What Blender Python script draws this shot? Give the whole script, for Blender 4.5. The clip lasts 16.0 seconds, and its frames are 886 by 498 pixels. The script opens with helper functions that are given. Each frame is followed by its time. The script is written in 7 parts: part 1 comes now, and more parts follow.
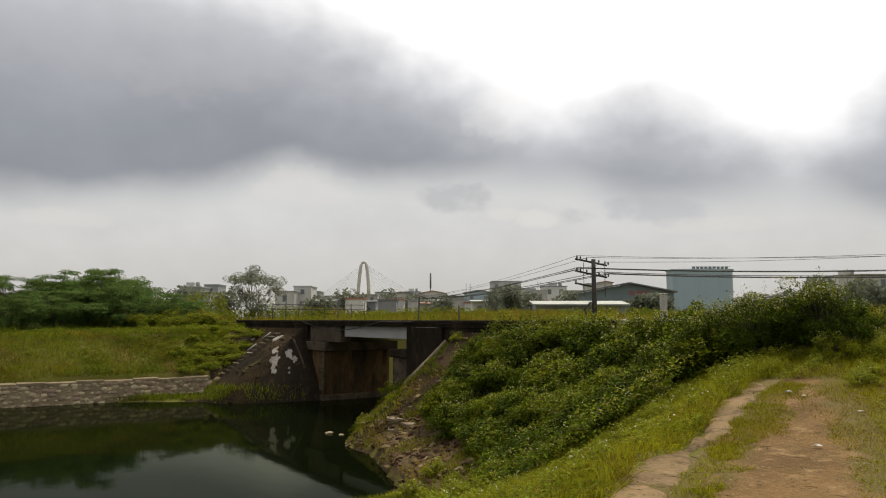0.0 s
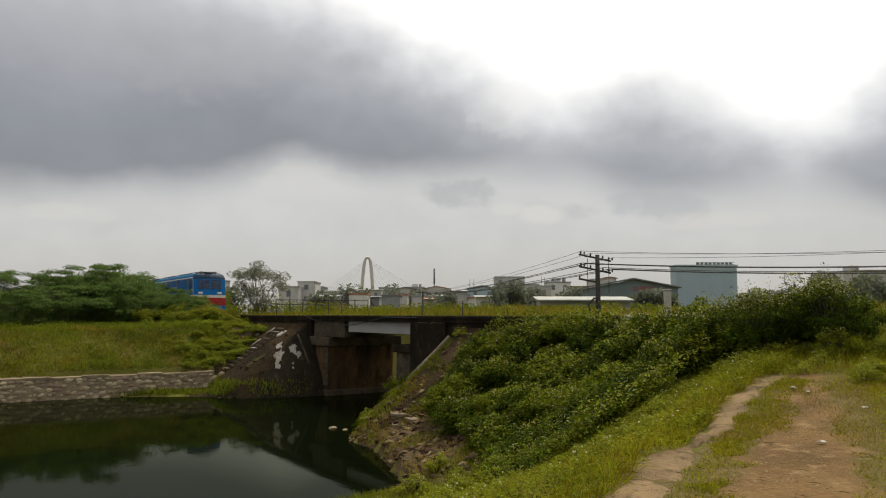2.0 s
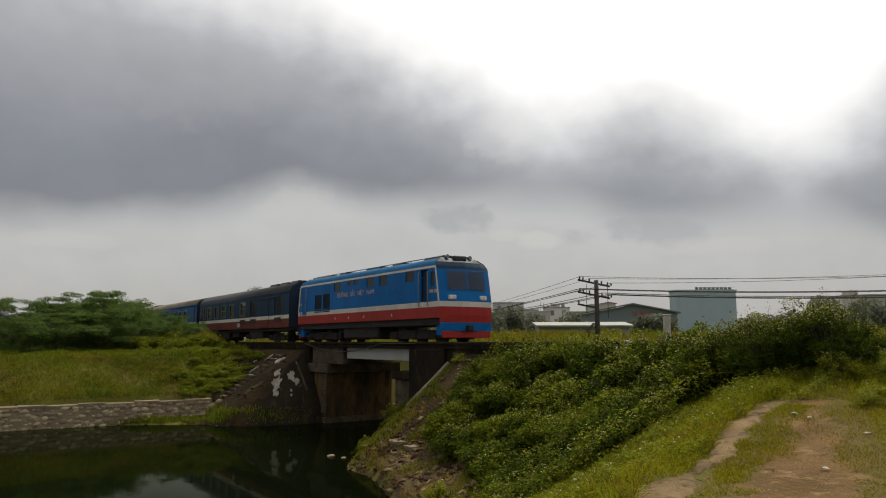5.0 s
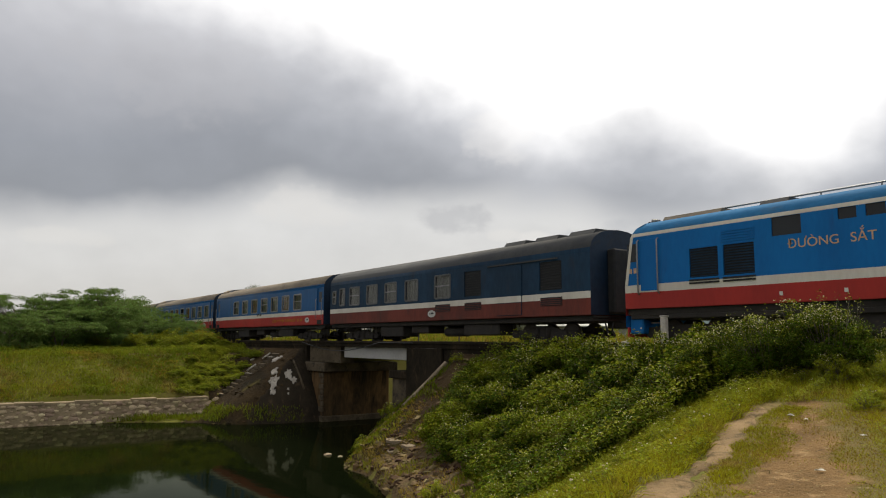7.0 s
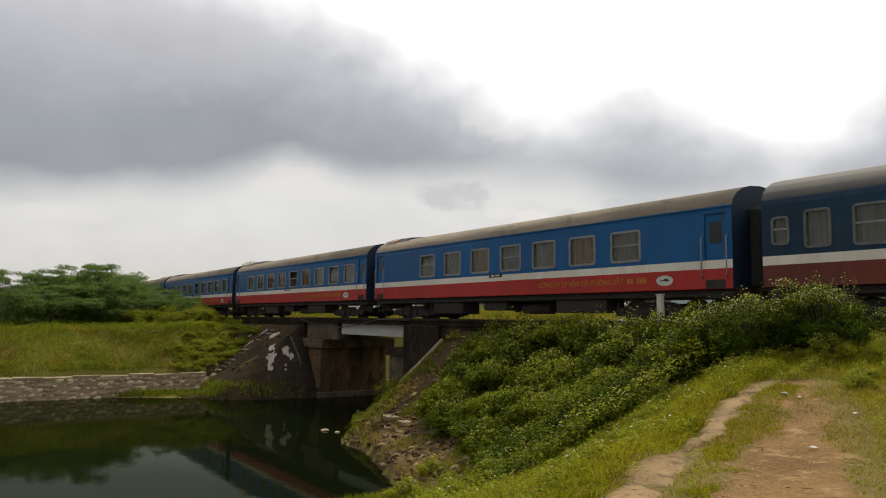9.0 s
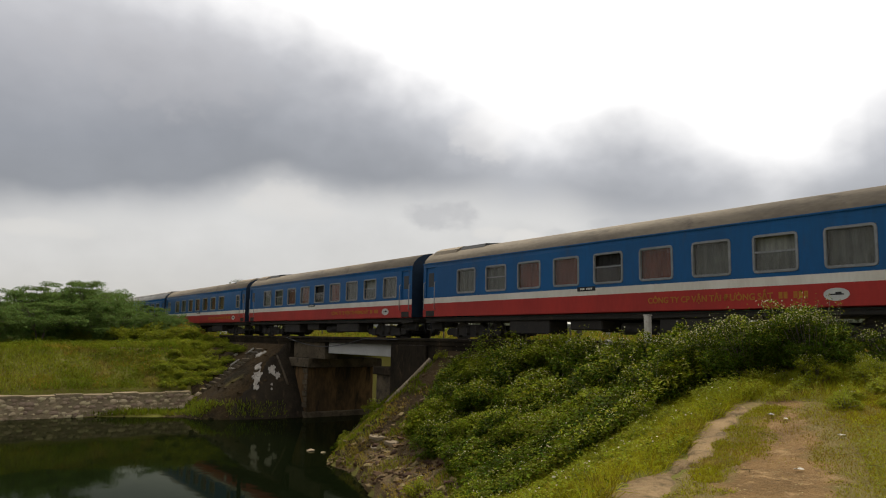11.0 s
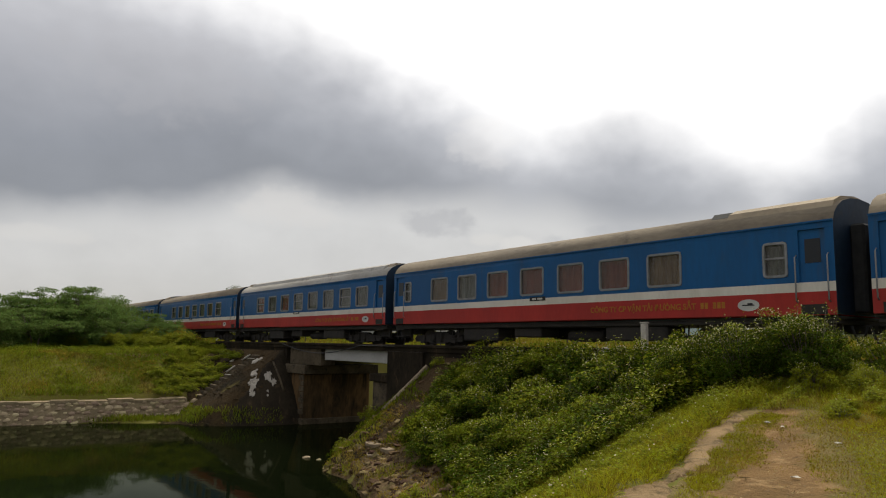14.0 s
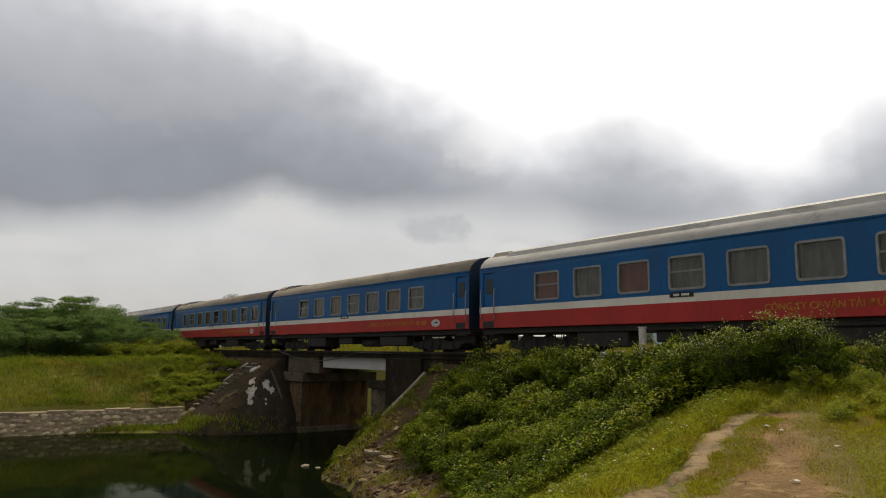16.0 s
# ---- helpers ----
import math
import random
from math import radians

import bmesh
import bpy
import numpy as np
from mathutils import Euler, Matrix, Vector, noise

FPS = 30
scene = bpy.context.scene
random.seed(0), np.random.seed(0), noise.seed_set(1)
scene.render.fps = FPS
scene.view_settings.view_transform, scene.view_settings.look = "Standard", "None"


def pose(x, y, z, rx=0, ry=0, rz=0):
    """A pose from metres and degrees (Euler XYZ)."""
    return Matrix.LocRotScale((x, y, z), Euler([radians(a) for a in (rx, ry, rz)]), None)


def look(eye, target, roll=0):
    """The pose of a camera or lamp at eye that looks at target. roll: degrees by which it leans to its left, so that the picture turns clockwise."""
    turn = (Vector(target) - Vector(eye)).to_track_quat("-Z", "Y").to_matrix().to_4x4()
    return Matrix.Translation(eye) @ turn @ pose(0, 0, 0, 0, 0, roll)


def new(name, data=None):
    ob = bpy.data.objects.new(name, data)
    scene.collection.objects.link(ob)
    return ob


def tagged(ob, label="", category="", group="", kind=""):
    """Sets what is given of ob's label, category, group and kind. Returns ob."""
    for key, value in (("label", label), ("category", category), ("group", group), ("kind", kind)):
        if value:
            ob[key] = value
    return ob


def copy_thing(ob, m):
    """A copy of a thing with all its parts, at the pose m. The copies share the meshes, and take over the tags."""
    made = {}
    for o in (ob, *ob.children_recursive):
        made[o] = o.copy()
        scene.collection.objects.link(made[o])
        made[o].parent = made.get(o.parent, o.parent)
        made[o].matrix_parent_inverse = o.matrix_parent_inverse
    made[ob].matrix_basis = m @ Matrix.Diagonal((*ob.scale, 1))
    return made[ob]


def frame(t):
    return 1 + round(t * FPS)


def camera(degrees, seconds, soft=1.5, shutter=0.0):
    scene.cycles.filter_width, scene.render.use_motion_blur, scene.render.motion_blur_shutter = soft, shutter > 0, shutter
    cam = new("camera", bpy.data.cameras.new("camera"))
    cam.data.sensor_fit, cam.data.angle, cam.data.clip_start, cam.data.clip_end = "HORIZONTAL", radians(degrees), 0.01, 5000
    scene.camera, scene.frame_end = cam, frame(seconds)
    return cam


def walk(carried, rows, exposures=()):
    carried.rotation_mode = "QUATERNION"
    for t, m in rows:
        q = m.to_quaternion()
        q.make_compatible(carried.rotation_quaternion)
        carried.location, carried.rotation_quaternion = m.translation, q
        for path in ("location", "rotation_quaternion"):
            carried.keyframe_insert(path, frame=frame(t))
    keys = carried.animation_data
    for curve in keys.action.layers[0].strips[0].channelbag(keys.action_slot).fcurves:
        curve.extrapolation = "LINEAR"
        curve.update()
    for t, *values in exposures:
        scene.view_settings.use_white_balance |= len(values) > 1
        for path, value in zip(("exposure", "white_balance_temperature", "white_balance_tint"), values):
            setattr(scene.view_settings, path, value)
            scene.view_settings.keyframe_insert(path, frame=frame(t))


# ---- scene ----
cam = camera(63.0, 16.0, soft=1.1)
EYE = (0.0, 0.0, 0.2)
# seconds, yaw, pitch, roll of the hand-held camera, which stands in one place
TURNS = [
    (0.0, 55.69, 5.55, 0.00), (0.5, 55.84, 5.23, 0.02), (1.0, 56.02, 4.88, -0.16), (1.5, 56.33, 4.81, -0.02),
    (2.0, 55.98, 5.19, -0.08), (2.5, 55.64, 6.38, -0.06), (3.0, 55.97, 6.61, 0.21), (3.5, 56.13, 6.79, 0.08),
    (4.0, 56.19, 7.11, 0.22), (6.5, 55.56, 7.24, -0.14), (7.0, 55.70, 7.20, -0.28), (7.5, 55.83, 7.38, -0.30),
    (8.0, 55.88, 6.01, -0.42), (8.5, 55.50, 5.29, -0.48), (9.0, 55.46, 5.43, -0.54), (9.5, 54.72, 6.30, -0.61),
    (12.0, 54.48, 7.06, -0.86), (12.5, 54.61, 7.20, -0.71), (13.0, 54.34, 7.38, -0.68), (13.5, 54.07, 7.45, -0.69),
    (14.0, 54.23, 7.51, -1.01), (14.5, 54.44, 7.56, -0.89), (15.0, 54.12, 7.71, -0.71), (15.5, 54.26, 7.62, -0.49),
    (16.0, 54.09, 8.02, -0.48)]
# seconds, stops, kelvin and tint of the camera's own exposure
EXPOSURES = [(0.0, 0.0, 6750, 10), (2.0, -0.10, 6750, 9), (2.5, -0.25, 6750, 9), (3.0, -0.36, 6700, 9), (3.5, -0.42, 6700, 9), (4.2, -0.40, 6700, 9), (6.4, -0.07, 6750, 10),
             (7.0, 0.10, 6750, 10), (8.0, 0.20, 6800, 10), (9.6, 0.15, 6800, 10), (12.0, 0.0, 6700, 10), (16.0, -0.03, 6700, 10)]
walk(cam, [(t, pose(*EYE, 90 + p, r, y)) for t, y, p, r in TURNS], exposures=EXPOSURES)

# ---- sky and sun: a bright gap in a heavy cloud deck ----
SUN_AZ = radians(127.7)      # counted from +x, counter-clockwise
SUN_EL = radians(52)
SUN_DIR = Vector((math.cos(SUN_AZ) * math.cos(SUN_EL), math.sin(SUN_AZ) * math.cos(SUN_EL), math.sin(SUN_EL)))


class Nodes:
    """Small helper to wire node trees."""

    def __init__(self, tree, keep=False):
        self.tree = tree
        if not keep:
            tree.nodes.clear()

    def add(self, kind, **props):
        n = self.tree.nodes.new(kind)
        for k, v in props.items():
            setattr(n, k, v)
        return n

    def link(self, a, b):
        self.tree.links.new(a, b)

    def val(self, sock, v):
        if hasattr(v, "is_output"):
            self.link(v, sock)
        else:
            sock.default_value = v

    def math(self, op, a, b=0.0, c=0.0, clamp=False):
        n = self.add("ShaderNodeMath", operation=op, use_clamp=clamp)
        for s, v in zip(n.inputs, (a, b, c)):
            self.val(s, v)
        return n.outputs[0]

    def vmath(self, op, a, b):
        n = self.add("ShaderNodeVectorMath", operation=op)
        self.val(n.inputs[0], a)
        self.val(n.inputs[1], b)
        return n.outputs["Value"] if op in ("DOT_PRODUCT", "LENGTH") else n.outputs[0]

    def smooth(self, x, lo, hi):
        n = self.add("ShaderNodeMapRange", interpolation_type="SMOOTHSTEP")
        self.val(n.inputs[0], x)
        n.inputs[1].default_value, n.inputs[2].default_value = lo, hi
        return n.outputs[0]

    def noise(self, vec, scale, detail=4.0, rough=0.55, distort=0.0):
        n = self.add("ShaderNodeTexNoise")
        self.val(n.inputs["Vector"], vec)
        n.inputs["Scale"].default_value = scale
        n.inputs["Detail"].default_value = detail
        n.inputs["Roughness"].default_value = rough
        n.inputs["Distortion"].default_value = distort
        return n.outputs[0]

    def ramp(self, x, stops, interp="LINEAR"):
        n = self.add("ShaderNodeValToRGB")
        n.color_ramp.interpolation = interp
        el = n.color_ramp.elements
        while len(el) < len(stops):
            el.new(0.5)
        for e, (p, c) in zip(el, stops):
            e.position = p
            e.color = (*c, 1) if len(c) == 3 else c
        self.val(n.inputs[0], x)
        return n.outputs[0]

    def mix(self, f, a, b, blend="MIX"):
        n = self.add("ShaderNodeMix", data_type="RGBA", blend_type=blend)
        self.val(n.inputs[0], f)
        for s, v in ((n.inputs[6], a), (n.inputs[7], b)):
            if hasattr(v, "is_output"):
                self.link(v, s)
            else:
                s.default_value = (*v, 1)
        return n.outputs[2]


# the cloud deck, by azimuth from the bridge's direction and elevation, in radians
DECK_FOOT = [(-1.2, 0.16), (-0.555, 0.146), (-0.433, 0.156), (-0.345, 0.165), (-0.281, 0.184), (-0.207, 0.206), (-0.129, 0.195), (-0.066, 0.188), (0.036, 0.192), (0.107, 0.189),
             (0.185, 0.183), (0.23, 0.164), (0.303, 0.151), (0.388, 0.158), (0.466, 0.154), (0.515, 0.138), (0.56, 0.126), (1.2, 0.14)]
DECK_TOP = [(-1.2, 0.60), (-0.573, 0.52), (-0.447, 0.505), (-0.304, 0.485), (-0.181, 0.457), (-0.109, 0.434), (-0.052, 0.411), (0.013, 0.388), (0.055, 0.368), (0.083, 0.345), (0.117, 0.335),
            (0.172, 0.335), (0.249, 0.340), (0.322, 0.330), (0.392, 0.302), (0.425, 0.280), (0.458, 0.266), (0.49, 0.275), (0.521, 0.300), (0.563, 0.330), (1.2, 0.40)]
# single wisps: azimuth, elevation, half width, half height, how strong, tone
WISPS = [(0.013, 0.166, 0.050, 0.022, 0.50, (0.40, 0.41, 0.44)), (0.267, 0.143, 0.100, 0.020, 0.40, (0.42, 0.44, 0.48)), (0.075, 0.275, 0.055, 0.035, 0.45, (0.80, 0.80, 0.81)),
         (0.130, 0.136, 0.030, 0.012, 0.45, (0.78, 0.77, 0.75)), (-0.190, 0.180, 0.090, 0.026, 0.40, (0.72, 0.71, 0.70)), (0.085, 0.145, 0.022, 0.010, 0.35, (0.76, 0.75, 0.73)),
         (-0.50, 0.125, 0.060, 0.012, 0.30, (0.74, 0.73, 0.71)), (0.36, 0.122, 0.080, 0.012, 0.30, (0.74, 0.72, 0.70)), (-0.36, 0.34, 0.16, 0.06, 0.22, (0.55, 0.55, 0.58))]


def make_world():
    w = bpy.data.worlds.new("overcast_sky")
    w.use_nodes = True
    scene.world = w
    n = Nodes(w.node_tree)
    d = n.add("ShaderNodeTexCoord").outputs["Generated"]
    sep = n.add("ShaderNodeSeparateXYZ")
    n.link(d, sep.inputs[0])
    z = sep.outputs[2]
    ax = radians(55.69)
    ahead = n.vmath("DOT_PRODUCT", d, (-math.sin(ax), math.cos(ax), 0.0))
    aside = n.vmath("DOT_PRODUCT", d, (math.cos(ax), math.sin(ax), 0.0))
    az = n.math("ARCTAN2", aside, ahead)
    el = n.math("ARCSINE", z)
    # cloud shapes lie flat: noise drawn out along the horizon
    flat = n.add("ShaderNodeCombineXYZ")
    n.link(az, flat.inputs[0])
    n.link(n.math("MULTIPLY", el, 1.35), flat.inputs[1])
    flat = flat.outputs[0]
    big = n.math("SUBTRACT", n.noise(flat, 3.6, 2.0, 0.45), 0.5)
    lump = n.math("SUBTRACT", n.noise(flat, 9.0, 3.0, 0.45), 0.5)
    fine = n.math("SUBTRACT", n.noise(flat, 26.0, 4.0, 0.5), 0.5)
    rag = n.math("ADD", n.math("MULTIPLY", lump, 0.060), n.math("MULTIPLY", fine, 0.016))

    def edge(points):
        x = n.math("ADD", n.math("MULTIPLY", az, 1 / 2.4), 0.5, clamp=True)
        return n.ramp(x, [(0.5 + a / 2.4, (b, b, b)) for a, b in points], "CARDINAL")
    over = n.math("ADD", n.math("SUBTRACT", el, edge(DECK_FOOT)), n.math("MULTIPLY", rag, 0.75))
    white = n.math("ADD", n.math("SUBTRACT", el, edge(DECK_TOP)), n.math("MULTIPLY", rag, 1.1))
    # the pale strip of sky under the deck
    low = n.ramp(n.math("ADD", el, n.math("MULTIPLY", big, 0.06)), [(0.0, (0.51, 0.507, 0.50)), (0.045, (0.565, 0.563, 0.558)), (0.10, (0.625, 0.63, 0.635)), (0.17, (0.66, 0.67, 0.68)), (1.0, (0.66, 0.67, 0.68))])
    # the deck itself: darkest just above its foot, thinner upwards
    deck = n.ramp(over, [(0.0, (0.36, 0.376, 0.41)), (0.03, (0.282, 0.300, 0.335)), (0.09, (0.300, 0.320, 0.362)), (0.20, (0.40, 0.413, 0.455)), (0.34, (0.52, 0.525, 0.56)), (0.7, (0.60, 0.61, 0.64)), (1.0, (0.62, 0.63, 0.66))])
    # lighter towards the gap before the sun
    near = n.vmath("DOT_PRODUCT", d, tuple(SUN_DIR))
    lit = n.smooth(n.math("ADD", white, n.math("MULTIPLY", n.smooth(az, 0.0, 0.25), 0.005)), -0.30, 0.02)
    deck = n.mix(n.math("MULTIPLY", n.math("MULTIPLY", lit, lit), 0.74), deck, (0.84, 0.86, 0.91))
    deck = n.mix(1.0, deck, n.math("ADD", 1.0, n.math("ADD", n.math("MULTIPLY", lump, 0.17), n.math("ADD", n.math("MULTIPLY", big, 0.30), n.math("MULTIPLY", fine, 0.06)))), "MULTIPLY")
    low = n.mix(1.0, low, n.math("ADD", 1.0, n.math("ADD", n.math("MULTIPLY", lump, 0.16), n.math("MULTIPLY", fine, 0.10))), "MULTIPLY")
    cloud = n.mix(n.smooth(over, -0.030, 0.036), low, deck)
    for a, e, ra, re, k, tone in WISPS:
        u = n.math("DIVIDE", n.math("SUBTRACT", az, a), ra)
        v = n.math("DIVIDE", n.math("SUBTRACT", el, e), re)
        r2 = n.math("ADD", n.math("MULTIPLY", u, u), n.math("MULTIPLY", v, v))
        m = n.math("SUBTRACT", 1.0, n.smooth(n.math("ADD", r2, n.math("MULTIPLY", n.math("ADD", lump, fine), 3.2)), 0.0, 1.3))
        cloud = n.mix(n.math("MULTIPLY", m, k), cloud, tone)
    gap = n.math("MULTIPLY", n.smooth(white, -0.115, 0.060), n.smooth(near, 0.66, 0.76))
    cloud = n.mix(gap, cloud, (1.5, 1.5, 1.5))
    sky = n.add("ShaderNodeTexSky", sky_type="NISHITA", sun_disc=False)
    sky.sun_elevation, sky.sun_rotation = SUN_EL, radians(90) - SUN_AZ
    blue = n.mix(1.0, sky.outputs[0], (0.1, 0.1, 0.1), "MULTIPLY")
    total = n.mix(0.96, blue, cloud)
    bg = n.add("ShaderNodeBackground")
    n.link(total, bg.inputs[0])
    bg.inputs[1].default_value = 1.0
    out = n.add("ShaderNodeOutputWorld")
    n.link(bg.outputs[0], out.inputs[0])


make_world()
sun = bpy.data.lights.new("sun", "SUN")
sun.energy, sun.angle, sun.color = 3.5, radians(8), (1.0, 0.91, 0.72)
sun_ob = new("sun", sun)
sun_ob.matrix_world = look((0, 0, 60), Vector((0, 0, 60)) - SUN_DIR)


# ---- materials ----
def mat(name, c1, c2=None, scale=2.0, rough=0.85, bump=0.15, c3=None, fine=30.0, metal=0.0, spots=(0.58, 0.72),
        stretch=(1, 1, 1), island=0.0, each=0.0, trans=0.0, spec=0.3, bumpscale=None, dist=0.02):
    """A surface of two tones with stains (c3) and fine relief, in metres of its object."""
    m = bpy.data.materials.new(name)
    m.use_nodes = True
    n = Nodes(m.node_tree)
    co = n.add("ShaderNodeTexCoord").outputs["Object"]
    mp = n.add("ShaderNodeMapping")
    n.link(co, mp.inputs[0])
    mp.inputs["Scale"].default_value = stretch
    v = mp.outputs[0]
    a = n.noise(v, scale, 5.0, 0.6)
    b = n.noise(v, fine, 4.0, 0.6)
    col = n.mix(n.smooth(n.math("ADD", n.math("MULTIPLY", a, 0.7), n.math("MULTIPLY", b, 0.3)), 0.36, 0.64), c1, c2 or tuple(x * 0.8 for x in c1))
    if c3:
        s = n.noise(v, scale * 2.3, 6.0, 0.65, 0.5)
        col = n.mix(n.smooth(s, *spots), col, c3)
    if island or each:
        if island:
            r = n.add("ShaderNodeNewGeometry").outputs["Random Per Island"]
        else:
            r = n.add("ShaderNodeObjectInfo").outputs["Random"]
        k = max(island, each)
        h = n.add("ShaderNodeHueSaturation")
        n.link(n.math("ADD", 0.5 - 0.03 * k, n.math("MULTIPLY", r, 0.06 * k)), h.inputs["Hue"])
        n.link(n.math("ADD", 1 - 0.5 * k, n.math("MULTIPLY", r, k)), h.inputs["Value"])
        n.link(col, h.inputs["Color"])
        col = h.outputs[0]
    p = n.add("ShaderNodeBsdfPrincipled")
    n.link(col, p.inputs["Base Color"])
    n.link(n.math("ADD", rough - 0.08, n.math("MULTIPLY", b, 0.16), clamp=True), p.inputs["Roughness"])
    p.inputs["Metallic"].default_value = metal
    p.inputs["Specular IOR Level"].default_value = spec
    if bump:
        bn = n.add("ShaderNodeBump")
        bn.inputs["Strength"].default_value = bump
        bn.inputs["Distance"].default_value = dist
        n.link(n.noise(v, bumpscale or fine, 5.0, 0.65), bn.inputs["Height"])
        n.link(bn.outputs[0], p.inputs["Normal"])
    sh = p.outputs[0]
    if trans:
        t = n.add("ShaderNodeBsdfTranslucent")
        n.link(col, t.inputs["Color"])
        mx = n.add("ShaderNodeMixShader")
        mx.inputs[0].default_value = trans
        n.link(sh, mx.inputs[1])
        n.link(t.outputs[0], mx.inputs[2])
        sh = mx.outputs[0]
    o = n.add("ShaderNodeOutputMaterial")
    n.link(sh, o.inputs[0])
    return m


def glass(name, tint, rough=0.05):
    """A window pane: mirror by Fresnel over clear tinted glass."""
    m = bpy.data.materials.new(name)
    m.use_nodes = True
    n = Nodes(m.node_tree)
    t = n.add("ShaderNodeBsdfTransparent")
    t.inputs[0].default_value = (*tint, 1)
    g = n.add("ShaderNodeBsdfGlossy")
    g.inputs["Roughness"].default_value = rough
    f = n.add("ShaderNodeFresnel")
    f.inputs[0].default_value = 1.5
    dirt = n.add("ShaderNodeBsdfDiffuse")
    dirt.inputs[0].default_value = (0.16, 0.14, 0.11, 1)
    co = n.add("ShaderNodeTexCoord").outputs["Object"]
    mx = n.add("ShaderNodeMixShader")
    n.link(n.math("MULTIPLY", f.outputs[0], 0.9, clamp=True), mx.inputs[0])
    n.link(t.outputs[0], mx.inputs[1])
    n.link(g.outputs[0], mx.inputs[2])
    my = n.add("ShaderNodeMixShader")
    n.link(n.math("MULTIPLY", n.noise(co, 3.0), 0.30), my.inputs[0])
    n.link(mx.outputs[0], my.inputs[1])
    n.link(dirt.outputs[0], my.inputs[2])
    o = n.add("ShaderNodeOutputMaterial")
    n.link(my.outputs[0], o.inputs[0])
    return m


def water_mat():
    m = bpy.data.materials.new("dark_canal_water")
    m.use_nodes = True
    n = Nodes(m.node_tree)
    co = n.add("ShaderNodeTexCoord").outputs["Object"]
    p = n.add("ShaderNodeBsdfDiffuse")
    p.inputs[0].default_value = (0.0028, 0.0045, 0.0016, 1)
    g = n.add("ShaderNodeBsdfGlossy")
    g.inputs[0].default_value = (0.76, 0.80, 0.62, 1)
    g.inputs["Roughness"].default_value = 0.04
    f = n.add("ShaderNodeFresnel")
    f.inputs[0].default_value = 1.33
    mx = n.add("ShaderNodeMixShader")
    n.link(n.math("MULTIPLY", f.outputs[0], 0.60), mx.inputs[0])
    n.link(p.outputs[0], mx.inputs[1])
    n.link(g.outputs[0], mx.inputs[2])
    b = n.add("ShaderNodeBump")
    b.inputs["Strength"].default_value = 0.10
    b.inputs["Distance"].default_value = 0.02
    mp = n.add("ShaderNodeMapping")
    mp.inputs["Scale"].default_value = (1.0, 1.6, 1.0)
    n.link(co, mp.inputs[0])
    n.link(n.math("ADD", n.noise(mp.outputs[0], 1.4, 3.0), n.math("MULTIPLY", n.noise(mp.outputs[0], 0.25, 2.0), 1.5)), b.inputs["Height"])
    n.link(b.outputs[0], g.inputs["Normal"])
    n.link(b.outputs[0], f.inputs["Normal"])
    o = n.add("ShaderNodeOutputMaterial")
    n.link(mx.outputs[0], o.inputs[0])
    return m




def ground_mat():
    """Grassy earth, bare and trodden along the cart track beside the camera."""
    m = mat("grassy_earth", (0.100, 0.100, 0.016), (0.115, 0.098, 0.026), 0.5, 0.95, 0.5, (0.16, 0.11, 0.05), 9.0, spots=(0.60, 0.75), dist=0.05, spec=0.1)
    t = m.node_tree
    pr = next(q for q in t.nodes if q.type == "BSDF_PRINCIPLED")
    old = pr.inputs["Base Color"].links[0].from_socket
    n = Nodes(t, keep=True)
    co = n.add("ShaderNodeTexCoord").outputs["Object"]
    s = n.add("ShaderNodeSeparateXYZ")
    n.link(co, s.inputs[0])
    mid = n.math("ADD", -0.55, n.math("MULTIPLY", s.outputs[1], -0.52))
    off = n.math("ABSOLUTE", n.math("SUBTRACT", s.outputs[0], mid))
    rag = n.math("MULTIPLY", n.math("SUBTRACT", n.noise(co, 1.6, 5.0, 0.65), 0.5), 1.8)
    k = n.math("SUBTRACT", 1.0, n.smooth(n.math("ADD", off, rag), 0.35, 1.0))
    k = n.math("MULTIPLY", k, n.math("SUBTRACT", 1.0, n.smooth(n.math("ADD", s.outputs[1], rag), 11.0, 12.0)))
    soil = n.mix(n.smooth(n.noise(co, 12.0, 5.0, 0.65), 0.35, 0.65), (0.195, 0.135, 0.064), (0.110, 0.076, 0.034))
    n.link(n.mix(k, old, soil), pr.inputs["Base Color"])
    return m


